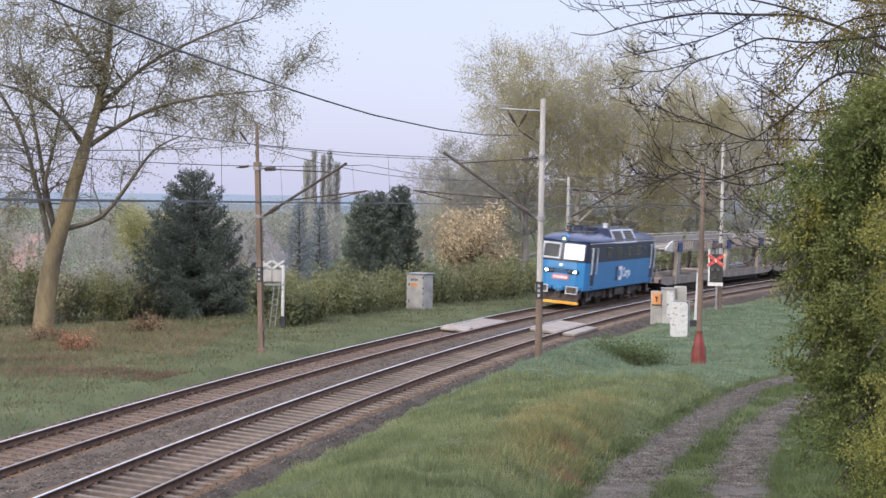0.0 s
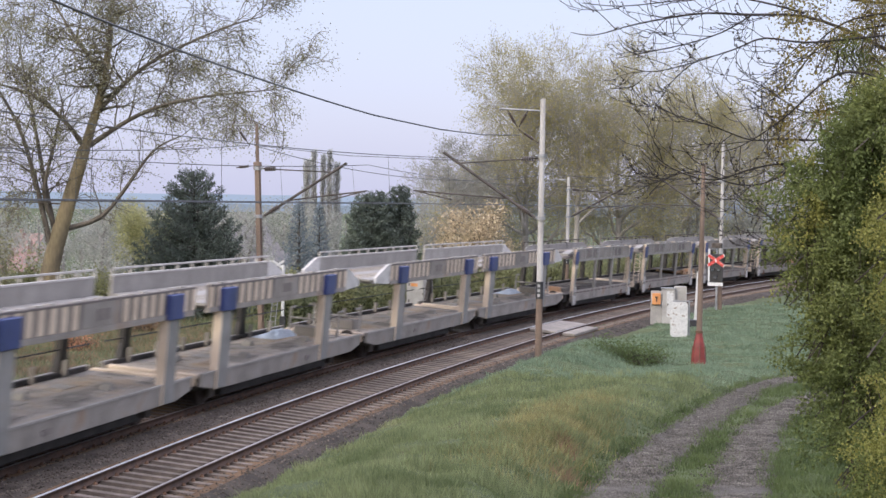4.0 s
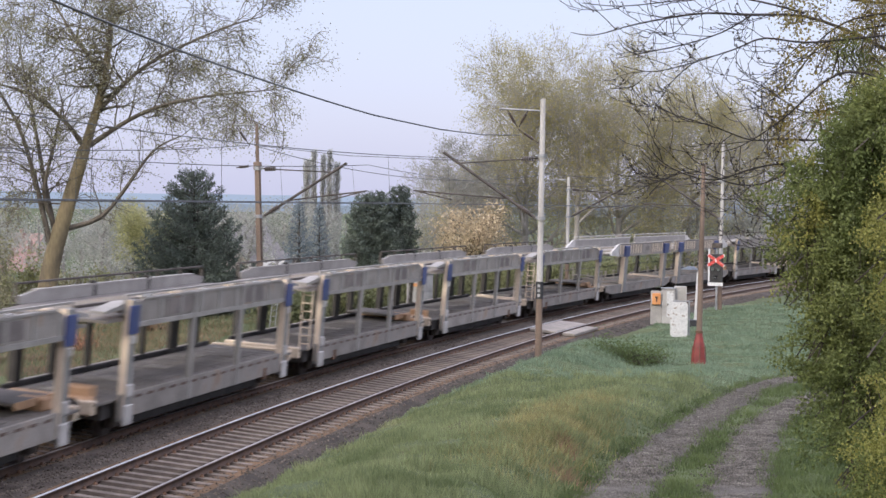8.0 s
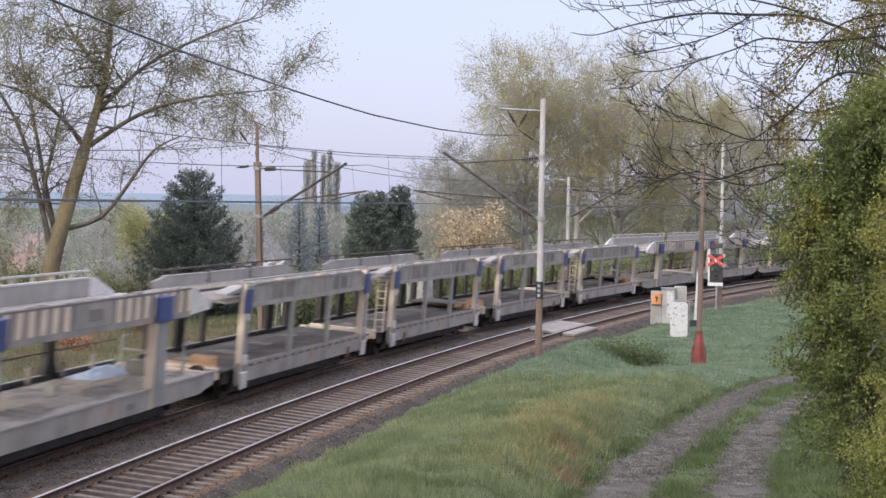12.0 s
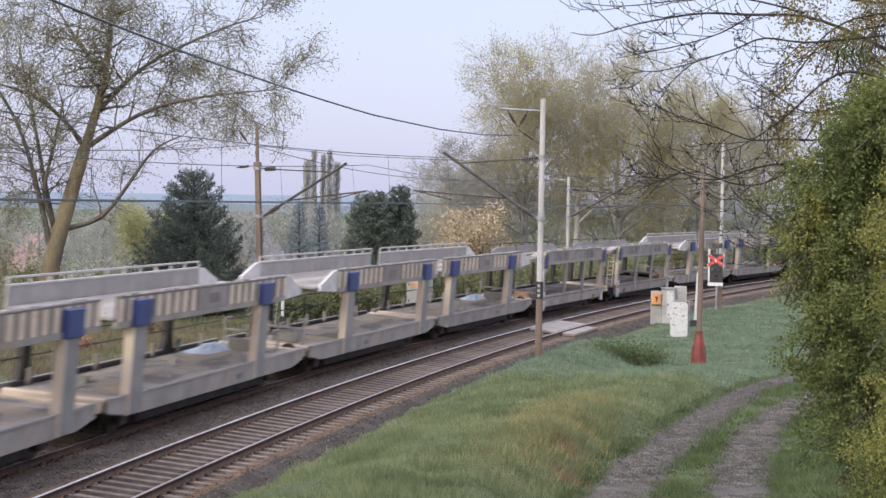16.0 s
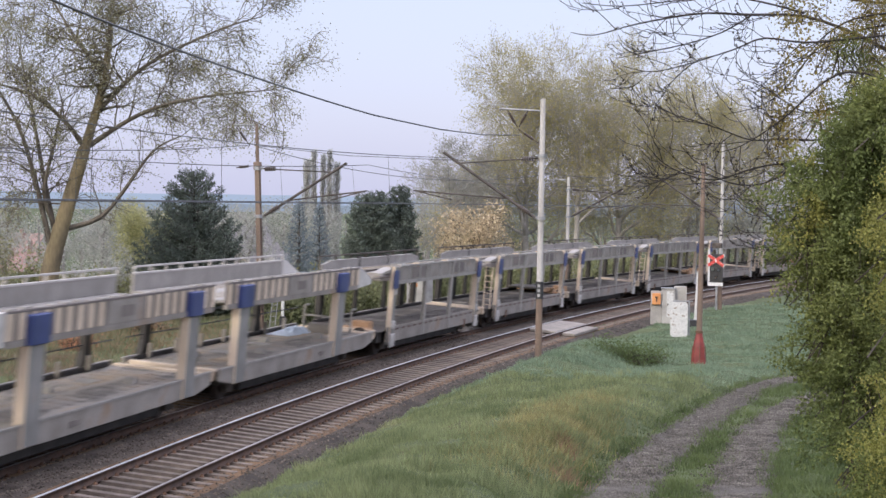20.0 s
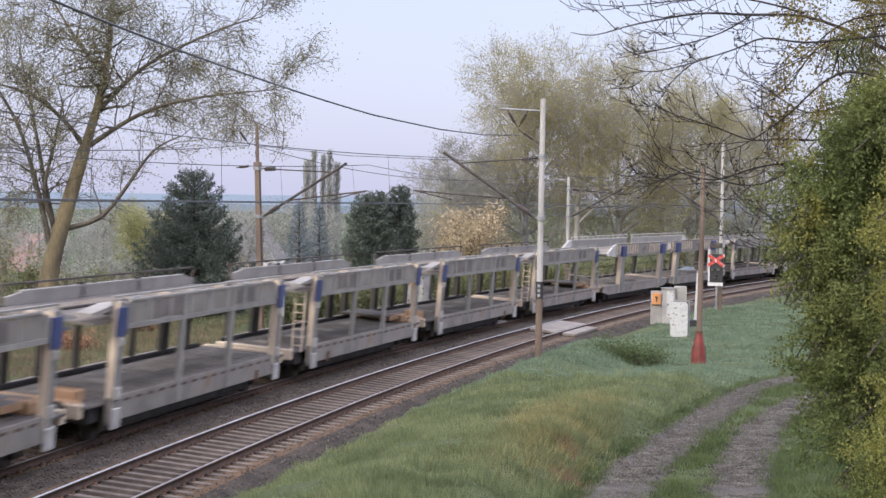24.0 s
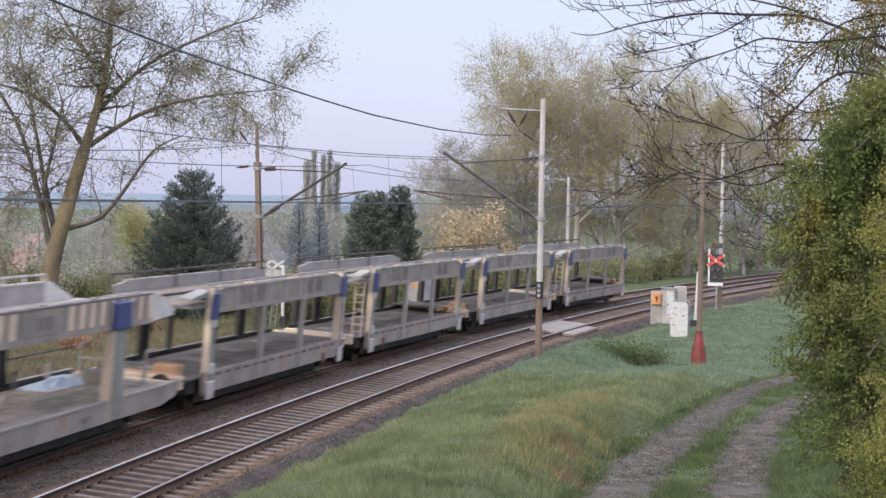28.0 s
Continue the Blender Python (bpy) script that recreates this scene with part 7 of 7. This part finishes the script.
# hedge belt beyond the line
hedge = [(s, off, h, w) for s, off, h, w in (
    (20.5, 15.2, 2.2, 3.2), (24, 15.5, 2.7, 3.4), (27.5, 15.9, 2.5, 3.4), (31, 15.9, 2.9, 3.6), (35, 16.2, 2.6, 3.6), (38.5, 15.7, 2.8, 3.6),
    (42, 14.3, 2.7, 3.6), (45.5, 13.7, 2.6, 3.6), (49, 13.2, 2.9, 3.8), (53, 12.9, 2.8, 3.8), (57, 12.7, 3.0, 3.8), (61, 12.2, 2.6, 3.8), (66, 12.7, 2.8, 4), (71, 12.7, 2.7, 4), (77, 12.7, 2.8, 4), (84, 12.7, 3, 4.4), (92, 14, 3, 4.6), (101, 14, 3, 5), (112, 14.5, 3.2, 5.5), (124, 15, 3.4, 6))]
for i, (s, off, hh, w) in enumerate(hedge):
    x, y, _ = line(s, off)
    shrub("hedge_shrub", "dense green shrub in the hedge beyond the line", (float(x), float(y), ground_at(float(x), float(y))), w, 3.0, hh, 100 + i, M["leaf_hedge"] if i % 3 else M["leaf_shrub"], 0.12, 2600 if s < 60 else 1500, "hedge beyond the line")
# scrub under the leaning poplar and round the conifer
for i, (x, y, w, hh, mt) in enumerate(((-24.5, 92, 4, 4.6, "leaf_olive"), (-27.0, 96, 4, 5.4, "leaf_olive"), (-22.6, 97, 3.6, 4.0, "leaf_hedge"), (-28.5, 93, 4, 5.6, "leaf_olive"), (-26, 99, 4.5, 5.6, "leaf_olive"), (-18.6, 96, 3.4, 2.8, "leaf_hedge"), (-17.6, 100, 3.2, 3.8, "leaf_grey_haze"), (-20.5, 106, 4, 4.6, "leaf_grey_haze"), (-24.5, 110, 5, 5.0, "leaf_grey_haze"), (-17.0, 112, 4, 4.6, "leaf_grey_haze"), (-29, 108, 5, 4.4, "leaf_hedge"), (-11.0, 104, 3, 2.2, "leaf_shrub"), (-9.3, 108, 3.4, 2.4, "leaf_hedge"), (-12, 118, 4, 3.6, "leaf_grey_haze"), (-20.9, 95, 4, 3.0, "leaf_olive"), (-17.2, 98, 3, 2.4, "leaf_olive"), (-23.6, 90.5, 3, 2.2, "leaf_olive"), (-19.4, 100, 4, 3.4, "leaf_grey_haze"))):
    shrub("scrub", "loose scrub with thin spring leaves", (x, y, ground_at(x, y)), w, w, hh, 140 + i, M[mt], 0.11, 3400 if mt != "leaf_grey_haze" else 1800, "scrub beyond the line", stems=18, bark=M["bark_grey"])
for i, (x, y, w) in enumerate(((-15.3, 74.0, 1.7), (-17.8, 80.0, 1.6), (-14.4, 86, 2.2))):
    shrub("bramble", "low russet bramble with dead leaves", (x, y, ground_at(x, y)), w, 1.2, 0.62, 160 + i, M["russet"] if i == 0 else M["dry"], 0.07, 1100, "brambles")
# dark tuft at the end of the mound
shrub("weeds", "dark green weeds on the lee of the mound", (6.45, 63.0, ground_at(6.45, 63.0) - 0.15), 3.4, 3.4, 0.42, 170, M["blade_lane"], 0.05, 9000, "", 34, M["bark"])
# distant woodland in the valley: uncountable
def far_wood(seed, x0, x1, y0, y1, n, h0, h1, material, name, label):
    rng = np.random.default_rng(seed)
    segs, pts = [], []
    for _ in range(n):
        x, y = rng.uniform(x0, x1), rng.uniform(y0, y1)
        hh = rng.uniform(h0, h1)
        z = ground_at(x, y)
        segs.append((x, y, z, x + rng.normal(0, 0.3), y, z + hh * 0.9, 0.2, 0.03))
        for _ in range(7):
            a = rng.uniform(0, 6.28)
            zz = z + hh * rng.uniform(0.25, 0.85)
            segs.append((x, y, zz, x + math.cos(a) * hh * 0.3, y + math.sin(a) * hh * 0.3, zz + hh * 0.2, 0.07, 0.02))
        k = 1300 if y1 < 300 else 420
        th, u, rr = rng.uniform(0, 6.28, k), rng.uniform(-1, 1, k), rng.uniform(0.35, 1, k) ** 0.5
        c = np.sqrt(1 - u * u)
        lump = 1 + 0.25 * np.sin(3 * th + x) * np.cos(4 * u + y)
        pts.append(np.stack([x + rr * c * np.cos(th) * hh * 0.33 * lump, y + rr * c * np.sin(th) * hh * 0.33 * lump, z + hh * 0.6 + rr * u * hh * 0.4 * lump], 1))
    v, f = tubes(np.array(segs), 4)
    tagged(sheet(name + "_stems", v, f, M["bark_grey"], None, "grey stems of " + label, kind="stuff"), "", "woodland")
    v, f = leaf_quads(np.concatenate(pts), 0.15, rng)
    tagged(sheet(name, v, f, material, None, label, kind="stuff"), "", "woodland")


# the haze over these woods is painted into their leaf colours
far_wood(81, -75, -13, 180, 245, 70, 5.2, 8.6, M["leaf_grey_haze"], "valley_wood", "hazy grey-green trees in the valley")
far_wood(82, -3, 70, 205, 270, 26, 9, 13, M["leaf_grey_haze"], "curve_wood", "hazy grey trees behind the curve")
far_wood(83, -130, 60, 330, 620, 110, 9, 14, M["needle_haze"], "distant_wood", "distant woodland coloured blue-grey for haze")
far_wood(84, 20, 60, 128, 165, 9, 4, 6.5, M["leaf_grey_haze"], "curve_thicket", "thicket with bare twigs behind the curve")


# ---- the hedge on the camera's side and the bare tree that hangs over it ----
def near_bush(name, label, centres, seed, n, size, group="", leaf="leaf_bush", young="leaf_bright"):
    rng = np.random.default_rng(seed)
    base = np.array([centres[0][0], centres[0][1], ground_at(centres[0][0], centres[0][1]) - 0.1])
    segs, pts, bright = [], [], []
    tot = sum(c[3] * c[3] for c in centres)
    for cx, cy, cz, r in centres:
        c = np.array([cx, cy, cz])
        for _ in range(int(26 * r)):
            d = rng.normal(size=3)
            d /= np.linalg.norm(d)
            end = c + d * r * rng.uniform(0.6, 1.02)
            limb_path(segs, [np.array([cx + rng.normal(0, 0.25), cy + rng.normal(0, 0.25), max(base[2], cz - r)]), c + rng.normal(0, 0.2 * r, 3), end], 0.009, 0.003)
        k = int(n * r * r / tot)
        # sprays of leaves at the ends of twigs, and a looser filling behind them
        sprays = max(8, int(k / 55))
        d = rng.normal(size=(sprays, 3))
        d /= np.linalg.norm(d, axis=1, keepdims=True)
        lump = 1 + 0.16 * np.sin(5 * d[:, 0] + cz * 3) + 0.14 * np.sin(7 * d[:, 2] + cx * 5) + 0.1 * np.cos(9 * d[:, 1])
        tip = c + d * (r * lump * rng.uniform(0.55, 1.08, sprays))[:, None]
        pick = rng.integers(0, sprays, k)
        along_ = rng.uniform(-0.24, 0.03, k)[:, None]
        pts.append(tip[pick] + d[pick] * along_ + rng.normal(0, 0.034, (k, 3)) * (1.2 - 2.2 * along_))
    pts = np.concatenate(pts)
    sprig = np.array([noise.noise((a * 1.6, b * 1.6, c * 1.6)) for a, b, c in pts])
    hi = sprig > 0.33
    return finish_tree(name, label, "bush", tuple(base), segs, [("foliage", M[leaf], pts[~hi], size), ("young_foliage", M[young], pts[hi], size)], M["bark"], None, size, rng, group, sides=4)


near_bush("roadside_bush", "dense bush with small fresh green leaves", [(5.0, 18.6, 2.6, 0.8), (4.85, 18.5, 3.2, 0.85), (4.62, 18.5, 3.9, 0.85), (4.4, 18.6, 4.5, 0.8), (4.22, 18.5, 5.1, 0.75), (4.05, 18.6, 5.6, 0.68), (3.98, 18.7, 5.95, 0.6), (4.25, 18.7, 6.35, 0.55), (4.6, 18.8, 6.75, 0.5), (4.7, 18.9, 5.3, 0.7), (4.75, 18.8, 6.1, 0.65), (4.5, 18.7, 6.6, 0.55), (4.75, 18.8, 7.05, 0.5), (4.55, 18.9, 6.95, 0.42)], 90, 135000, 0.0245, "roadside bushes")
near_bush("roadside_bush", "bush with bright yellow-green young leaves", [(4.05, 15.5, 3.1, 0.55), (4.1, 15.4, 3.75, 0.55), (4.18, 15.6, 4.4, 0.42), (4.1, 15.5, 5.1, 0.42), (4.12, 15.5, 5.75, 0.45), (4.25, 15.6, 6.25, 0.38)], 91, 46000, 0.0185, "roadside bushes", "leaf_bright", "leaf_bush")
near_bush("roadside_bush", "dense bush with small fresh green leaves", [(5.4, 22.0, 5.4, 0.9), (5.6, 22.5, 6.6, 0.9), (5.5, 22, 3.8, 1.0)], 92, 30000, 0.022, "roadside bushes")
near_bush("roadside_bush", "tall loose bush with brownish olive buds", [(5.5, 21.4, 7.6, 0.8), (5.7, 21.3, 8.5, 0.8), (5.3, 21.2, 6.8, 0.6), (4.75, 20.5, 7.1, 0.45), (4.85, 20.5, 7.7, 0.45), (4.9, 20.4, 8.2, 0.45), (5.2, 20.6, 8.3, 0.5), (5.0, 20.6, 7.3, 0.5), (4.4, 20.5, 7.1, 0.38), (4.55, 20.4, 7.9, 0.4)], 93, 34000, 0.016, "roadside bushes", "leaf_bud", "leaf_bush")


def bare_tree():
    rng = np.random.default_rng(95)
    base = (6.6, 21.0, ground_at(6.6, 21.0))
    segs, tips = [], []
    opt = dict(OPT, wander=0.13, lift=0.02, tiplift=0.2, thin=0.0036, kids=2, bushy=0.5)
    limb_path(segs, [base, (6.4, 21.1, 5.0), (6.0, 21.2, 6.8), (5.5, 21.2, 8.4), (5.5, 21.2, 10.5)], 0.15, 0.08)
    limbs = (
        ([(5.32, 20.32, 7.65), (4.79, 20.6, 7.98), (4.21, 20.88, 8.25), (3.63, 21.14, 8.24), (3.13, 21.37, 8.3), (2.68, 21.58, 8.24), (2.22, 21.79, 8.16), (1.82, 21.97, 8.03), (1.55, 22.15, 8.1)], 0.036, 0.006),
        ([(4.21, 20.88, 8.25), (3.89, 21.09, 8.37), (3.45, 21.32, 8.49), (2.81, 21.57, 8.46), (2.14, 21.79, 8.38), (1.67, 21.99, 8.45)], 0.022, 0.006),
        ([(3.66, 21.29, 8.26), (3.32, 21.24, 8.04), (2.91, 21.2, 7.9), (2.43, 21.16, 7.79), (2.02, 21.1, 7.7)], 0.016, 0.006),
        ([(5.15, 19.95, 7.94), (4.57, 20.19, 7.89), (4.1, 20.39, 7.84), (3.67, 20.57, 7.95), (3.44, 20.72, 7.82), (3.19, 20.86, 7.74), (2.82, 21.01, 7.62), (2.44, 21.16, 7.53), (2.14, 21.29, 7.62)], 0.024, 0.006),
        ([(5.11, 19.75, 7.35), (4.54, 20.01, 7.55), (4.26, 20.2, 7.37), (3.98, 20.37, 7.05), (3.76, 20.54, 6.86), (3.46, 20.71, 6.65), (3.22, 20.87, 6.59)], 0.024, 0.006),
        ([(5.18, 20.15, 6.29), (4.59, 20.39, 6.41), (4.17, 20.58, 6.48), (3.87, 20.74, 6.47), (3.56, 20.9, 6.39), (3.26, 21.05, 6.25), (2.94, 21.2, 6.31), (2.62, 21.34, 6.46), (2.42, 21.46, 6.73)], 0.026, 0.006),
        ([(5.35, 20.62, 6.89), (4.75, 20.87, 6.82), (4.39, 21.05, 6.75), (4.02, 21.22, 6.79), (3.71, 21.38, 6.74), (3.39, 21.54, 6.89), (3.06, 21.68, 7.0), (2.73, 21.83, 7.1), (2.46, 21.96, 7.33)], 0.024, 0.006),
        ([(4.17, 20.58, 6.48), (3.75, 20.78, 6.2), (3.38, 20.97, 6.22), (3.06, 21.14, 6.4), (2.68, 21.31, 6.31), (2.5, 21.45, 6.1)], 0.018, 0.006),
        ([(5.05, 19.56, 5.34), (4.48, 19.85, 5.51), (4.15, 20.08, 5.61), (3.86, 20.29, 5.73), (3.7, 20.47, 5.92), (3.53, 20.65, 5.96)], 0.016, 0.006),
        ([(5.13, 19.85, 5.27), (4.55, 20.14, 5.37), (4.27, 20.36, 5.49), (3.99, 20.57, 5.52), (3.7, 20.77, 5.47), (3.46, 20.97, 5.6)], 0.016, 0.006),
        ([(5.39, 20.92, 8.37), (4.78, 21.17, 8.45), (4.41, 21.35, 8.6), (3.77, 21.57, 8.75), (2.83, 21.82, 8.77), (2.02, 22.01, 8.64)], 0.03, 0.008),
        ([(5.25, 20.33, 8.11), (4.53, 20.61, 7.99), (4.24, 20.77, 7.74), (4.08, 20.91, 7.41), (3.78, 21.06, 7.15), (3.4, 21.23, 7.07)], 0.022, 0.006),
        ([(5.19, 20.14, 8.21), (4.67, 20.37, 8.16), (4.39, 20.54, 7.98), (4.22, 20.67, 7.75), (3.99, 20.82, 7.62), (3.68, 20.98, 7.68)], 0.02, 0.006),
        ([(5.32, 20.52, 7.15), (4.72, 20.77, 7.21), (4.36, 20.95, 7.05), (4.12, 21.1, 7.16), (3.81, 21.26, 7.42), (3.56, 21.41, 7.5)], 0.02, 0.006))
    for pts, r0, r1 in limbs:
        r0, r1 = r0 * 0.62, r1 * 0.7
        m = limb_path(segs, pts, r0, r1)
        for j in range(4, len(m) - 3):
            if rng.uniform() < 0.7:
                d = (m[j] - m[j - 1]) / np.linalg.norm(m[j] - m[j - 1]) * 0.8 + rng.normal(0, 0.5, 3)
                d[2] -= 0.12
                branch(rng, segs, tips, m[j].copy(), d / np.linalg.norm(d), rng.uniform(0.35, 0.85), 0.006, 1, opt)
    pts = np.asarray(tips)
    bud = pts[rng.uniform(size=len(pts)) < 0.3]
    near = pts[(pts[:, 0] > 3.9) & (pts[:, 2] > 6.0)]
    near = np.repeat(near, 8, axis=0) + rng.normal(0, 0.08, (len(near) * 8, 3))
    finish_tree("ash_tree", "bare ash tree with dark curved twigs over the lane", "tree", base, segs, [("bud_mass", M["twig_dark"], bud, 0.024), ("young_leaves", M["leaf_bud"], near, 0.024)], M["twig_dark"], None, 0.03, rng, thick=0.03)


bare_tree()


# ---- houses in the valley and the far hills ----
def house(base, yaw, w, d, wall_h, roof_h, wall, roof, label, rows):
    root = thing("house", pose(*base, 0, 0, yaw), label, "house", "houses in the valley")
    bm = bmesh.new()
    prism(bm, [(-d / 2, 0), (d / 2, 0), (d / 2, wall_h), (0, wall_h + roof_h), (-d / 2, wall_h)], "x", -w / 2, w / 2)
    part("wall", bm, wall, root)
    for sgn in (-1, 1):
        bm = bmesh.new()
        o = [(0, wall_h + roof_h + 0.02), (sgn * (d / 2 + 0.4), wall_h - 0.35), (sgn * (d / 2 + 0.4), wall_h - 0.18), (0, wall_h + roof_h + 0.22)]
        prism(bm, o, "x", -w / 2 - 0.35, w / 2 + 0.35)
        part("roof", bm, roof, root)
    bm = bmesh.new()
    box(bm, w * 0.2, w * 0.2 + 0.6, -0.8, -0.2, wall_h + roof_h * 0.5, wall_h + roof_h + 0.9)
    part("chimney", bm, M["roof_tile"], root)
    for i in range(rows):
        for k in range(3):
            x = -w / 2 + w * (k + 0.8) / 3.6
            bm = bmesh.new()
            box(bm, x - 0.5, x + 0.5, -d / 2 - 0.03, -d / 2 + 0.02, 0.9 + i * 2.7, 2.2 + i * 2.7)
            wd = part("window", bm, M["glass"], root)
            bm = bmesh.new()
            box(bm, x - 0.6, x + 0.6, -d / 2 - 0.08, -d / 2, 0.8 + i * 2.7, 0.9 + i * 2.7)
            part("sill", bm, M["sign_white"], wd)
        bm = bmesh.new()
        box(bm, w / 2 - 0.02, w / 2 + 0.03, -0.5, 0.5, 0.9 + i * 2.7, 2.2 + i * 2.7)
        part("gable_window", bm, M["glass"], root)


house((-58.5, 238, -11.4), 20, 12, 9, 5.8, 4.4, M["wall_plaster"], M["roof_tile"], "plastered house with red tiled roof among trees", 2)
house((-64.5, 262, -12.0), -15, 11, 9, 7.0, 5.0, M["wall_pale"], M["roof_tile"], "pale house with red tiled roof among trees", 2)
house((-22.9, 204, -8.2), 62, 8, 7, 6.6, 4.2, M["wall_plaster"], M["roof_grey"], "cream plastered house with steep gable behind the conifer", 2)
house((-24.5, 232, -10.0), 30, 10, 8, 5.0, 3.6, M["wall_pale"], M["roof_grey"], "pale low house with grey roof in haze", 1)


def ridge(name, dist, base, height, seed, material, label):
    rng = np.random.default_rng(seed)
    xs = np.linspace(-1.3, 1.3, 160)
    h = np.array([noise.fractal((x * 2.2 + seed, 0.0, 0.0), 0.8, 2.0, 5) for x in xs])
    top = base + height * (0.75 + 0.35 * h)
    a = np.stack([xs * dist, np.full_like(xs, dist), np.full_like(xs, -60.0)], 1)
    b = np.stack([xs * dist, np.full_like(xs, dist), top], 1)
    c = np.stack([xs * dist, np.full_like(xs, dist * 1.12), np.full_like(xs, -60.0)], 1)
    v = np.stack([a, b, c], 1)
    i = np.arange(v.size // 3).reshape(-1, 3)
    f = np.concatenate([np.stack([i[:-1, 0], i[1:, 0], i[1:, 1], i[:-1, 1]], 1), np.stack([i[:-1, 1], i[1:, 1], i[1:, 2], i[:-1, 2]], 1)])
    tagged(sheet(name, v.reshape(-1, 3), f, material, None, label, smooth=True, kind="structure"), "", "hills")


# Both ridges glow in a painted haze colour
ridge("backdrop_hills", 4200, -10, 32, 3, M["hill_haze"], "low hills on the horizon in glowing haze blue")
ridge("backdrop_woods", 2300, -14, 18, 7, M["hill_near_haze"], "woods below the horizon with haze painted as blue glow")

motions()
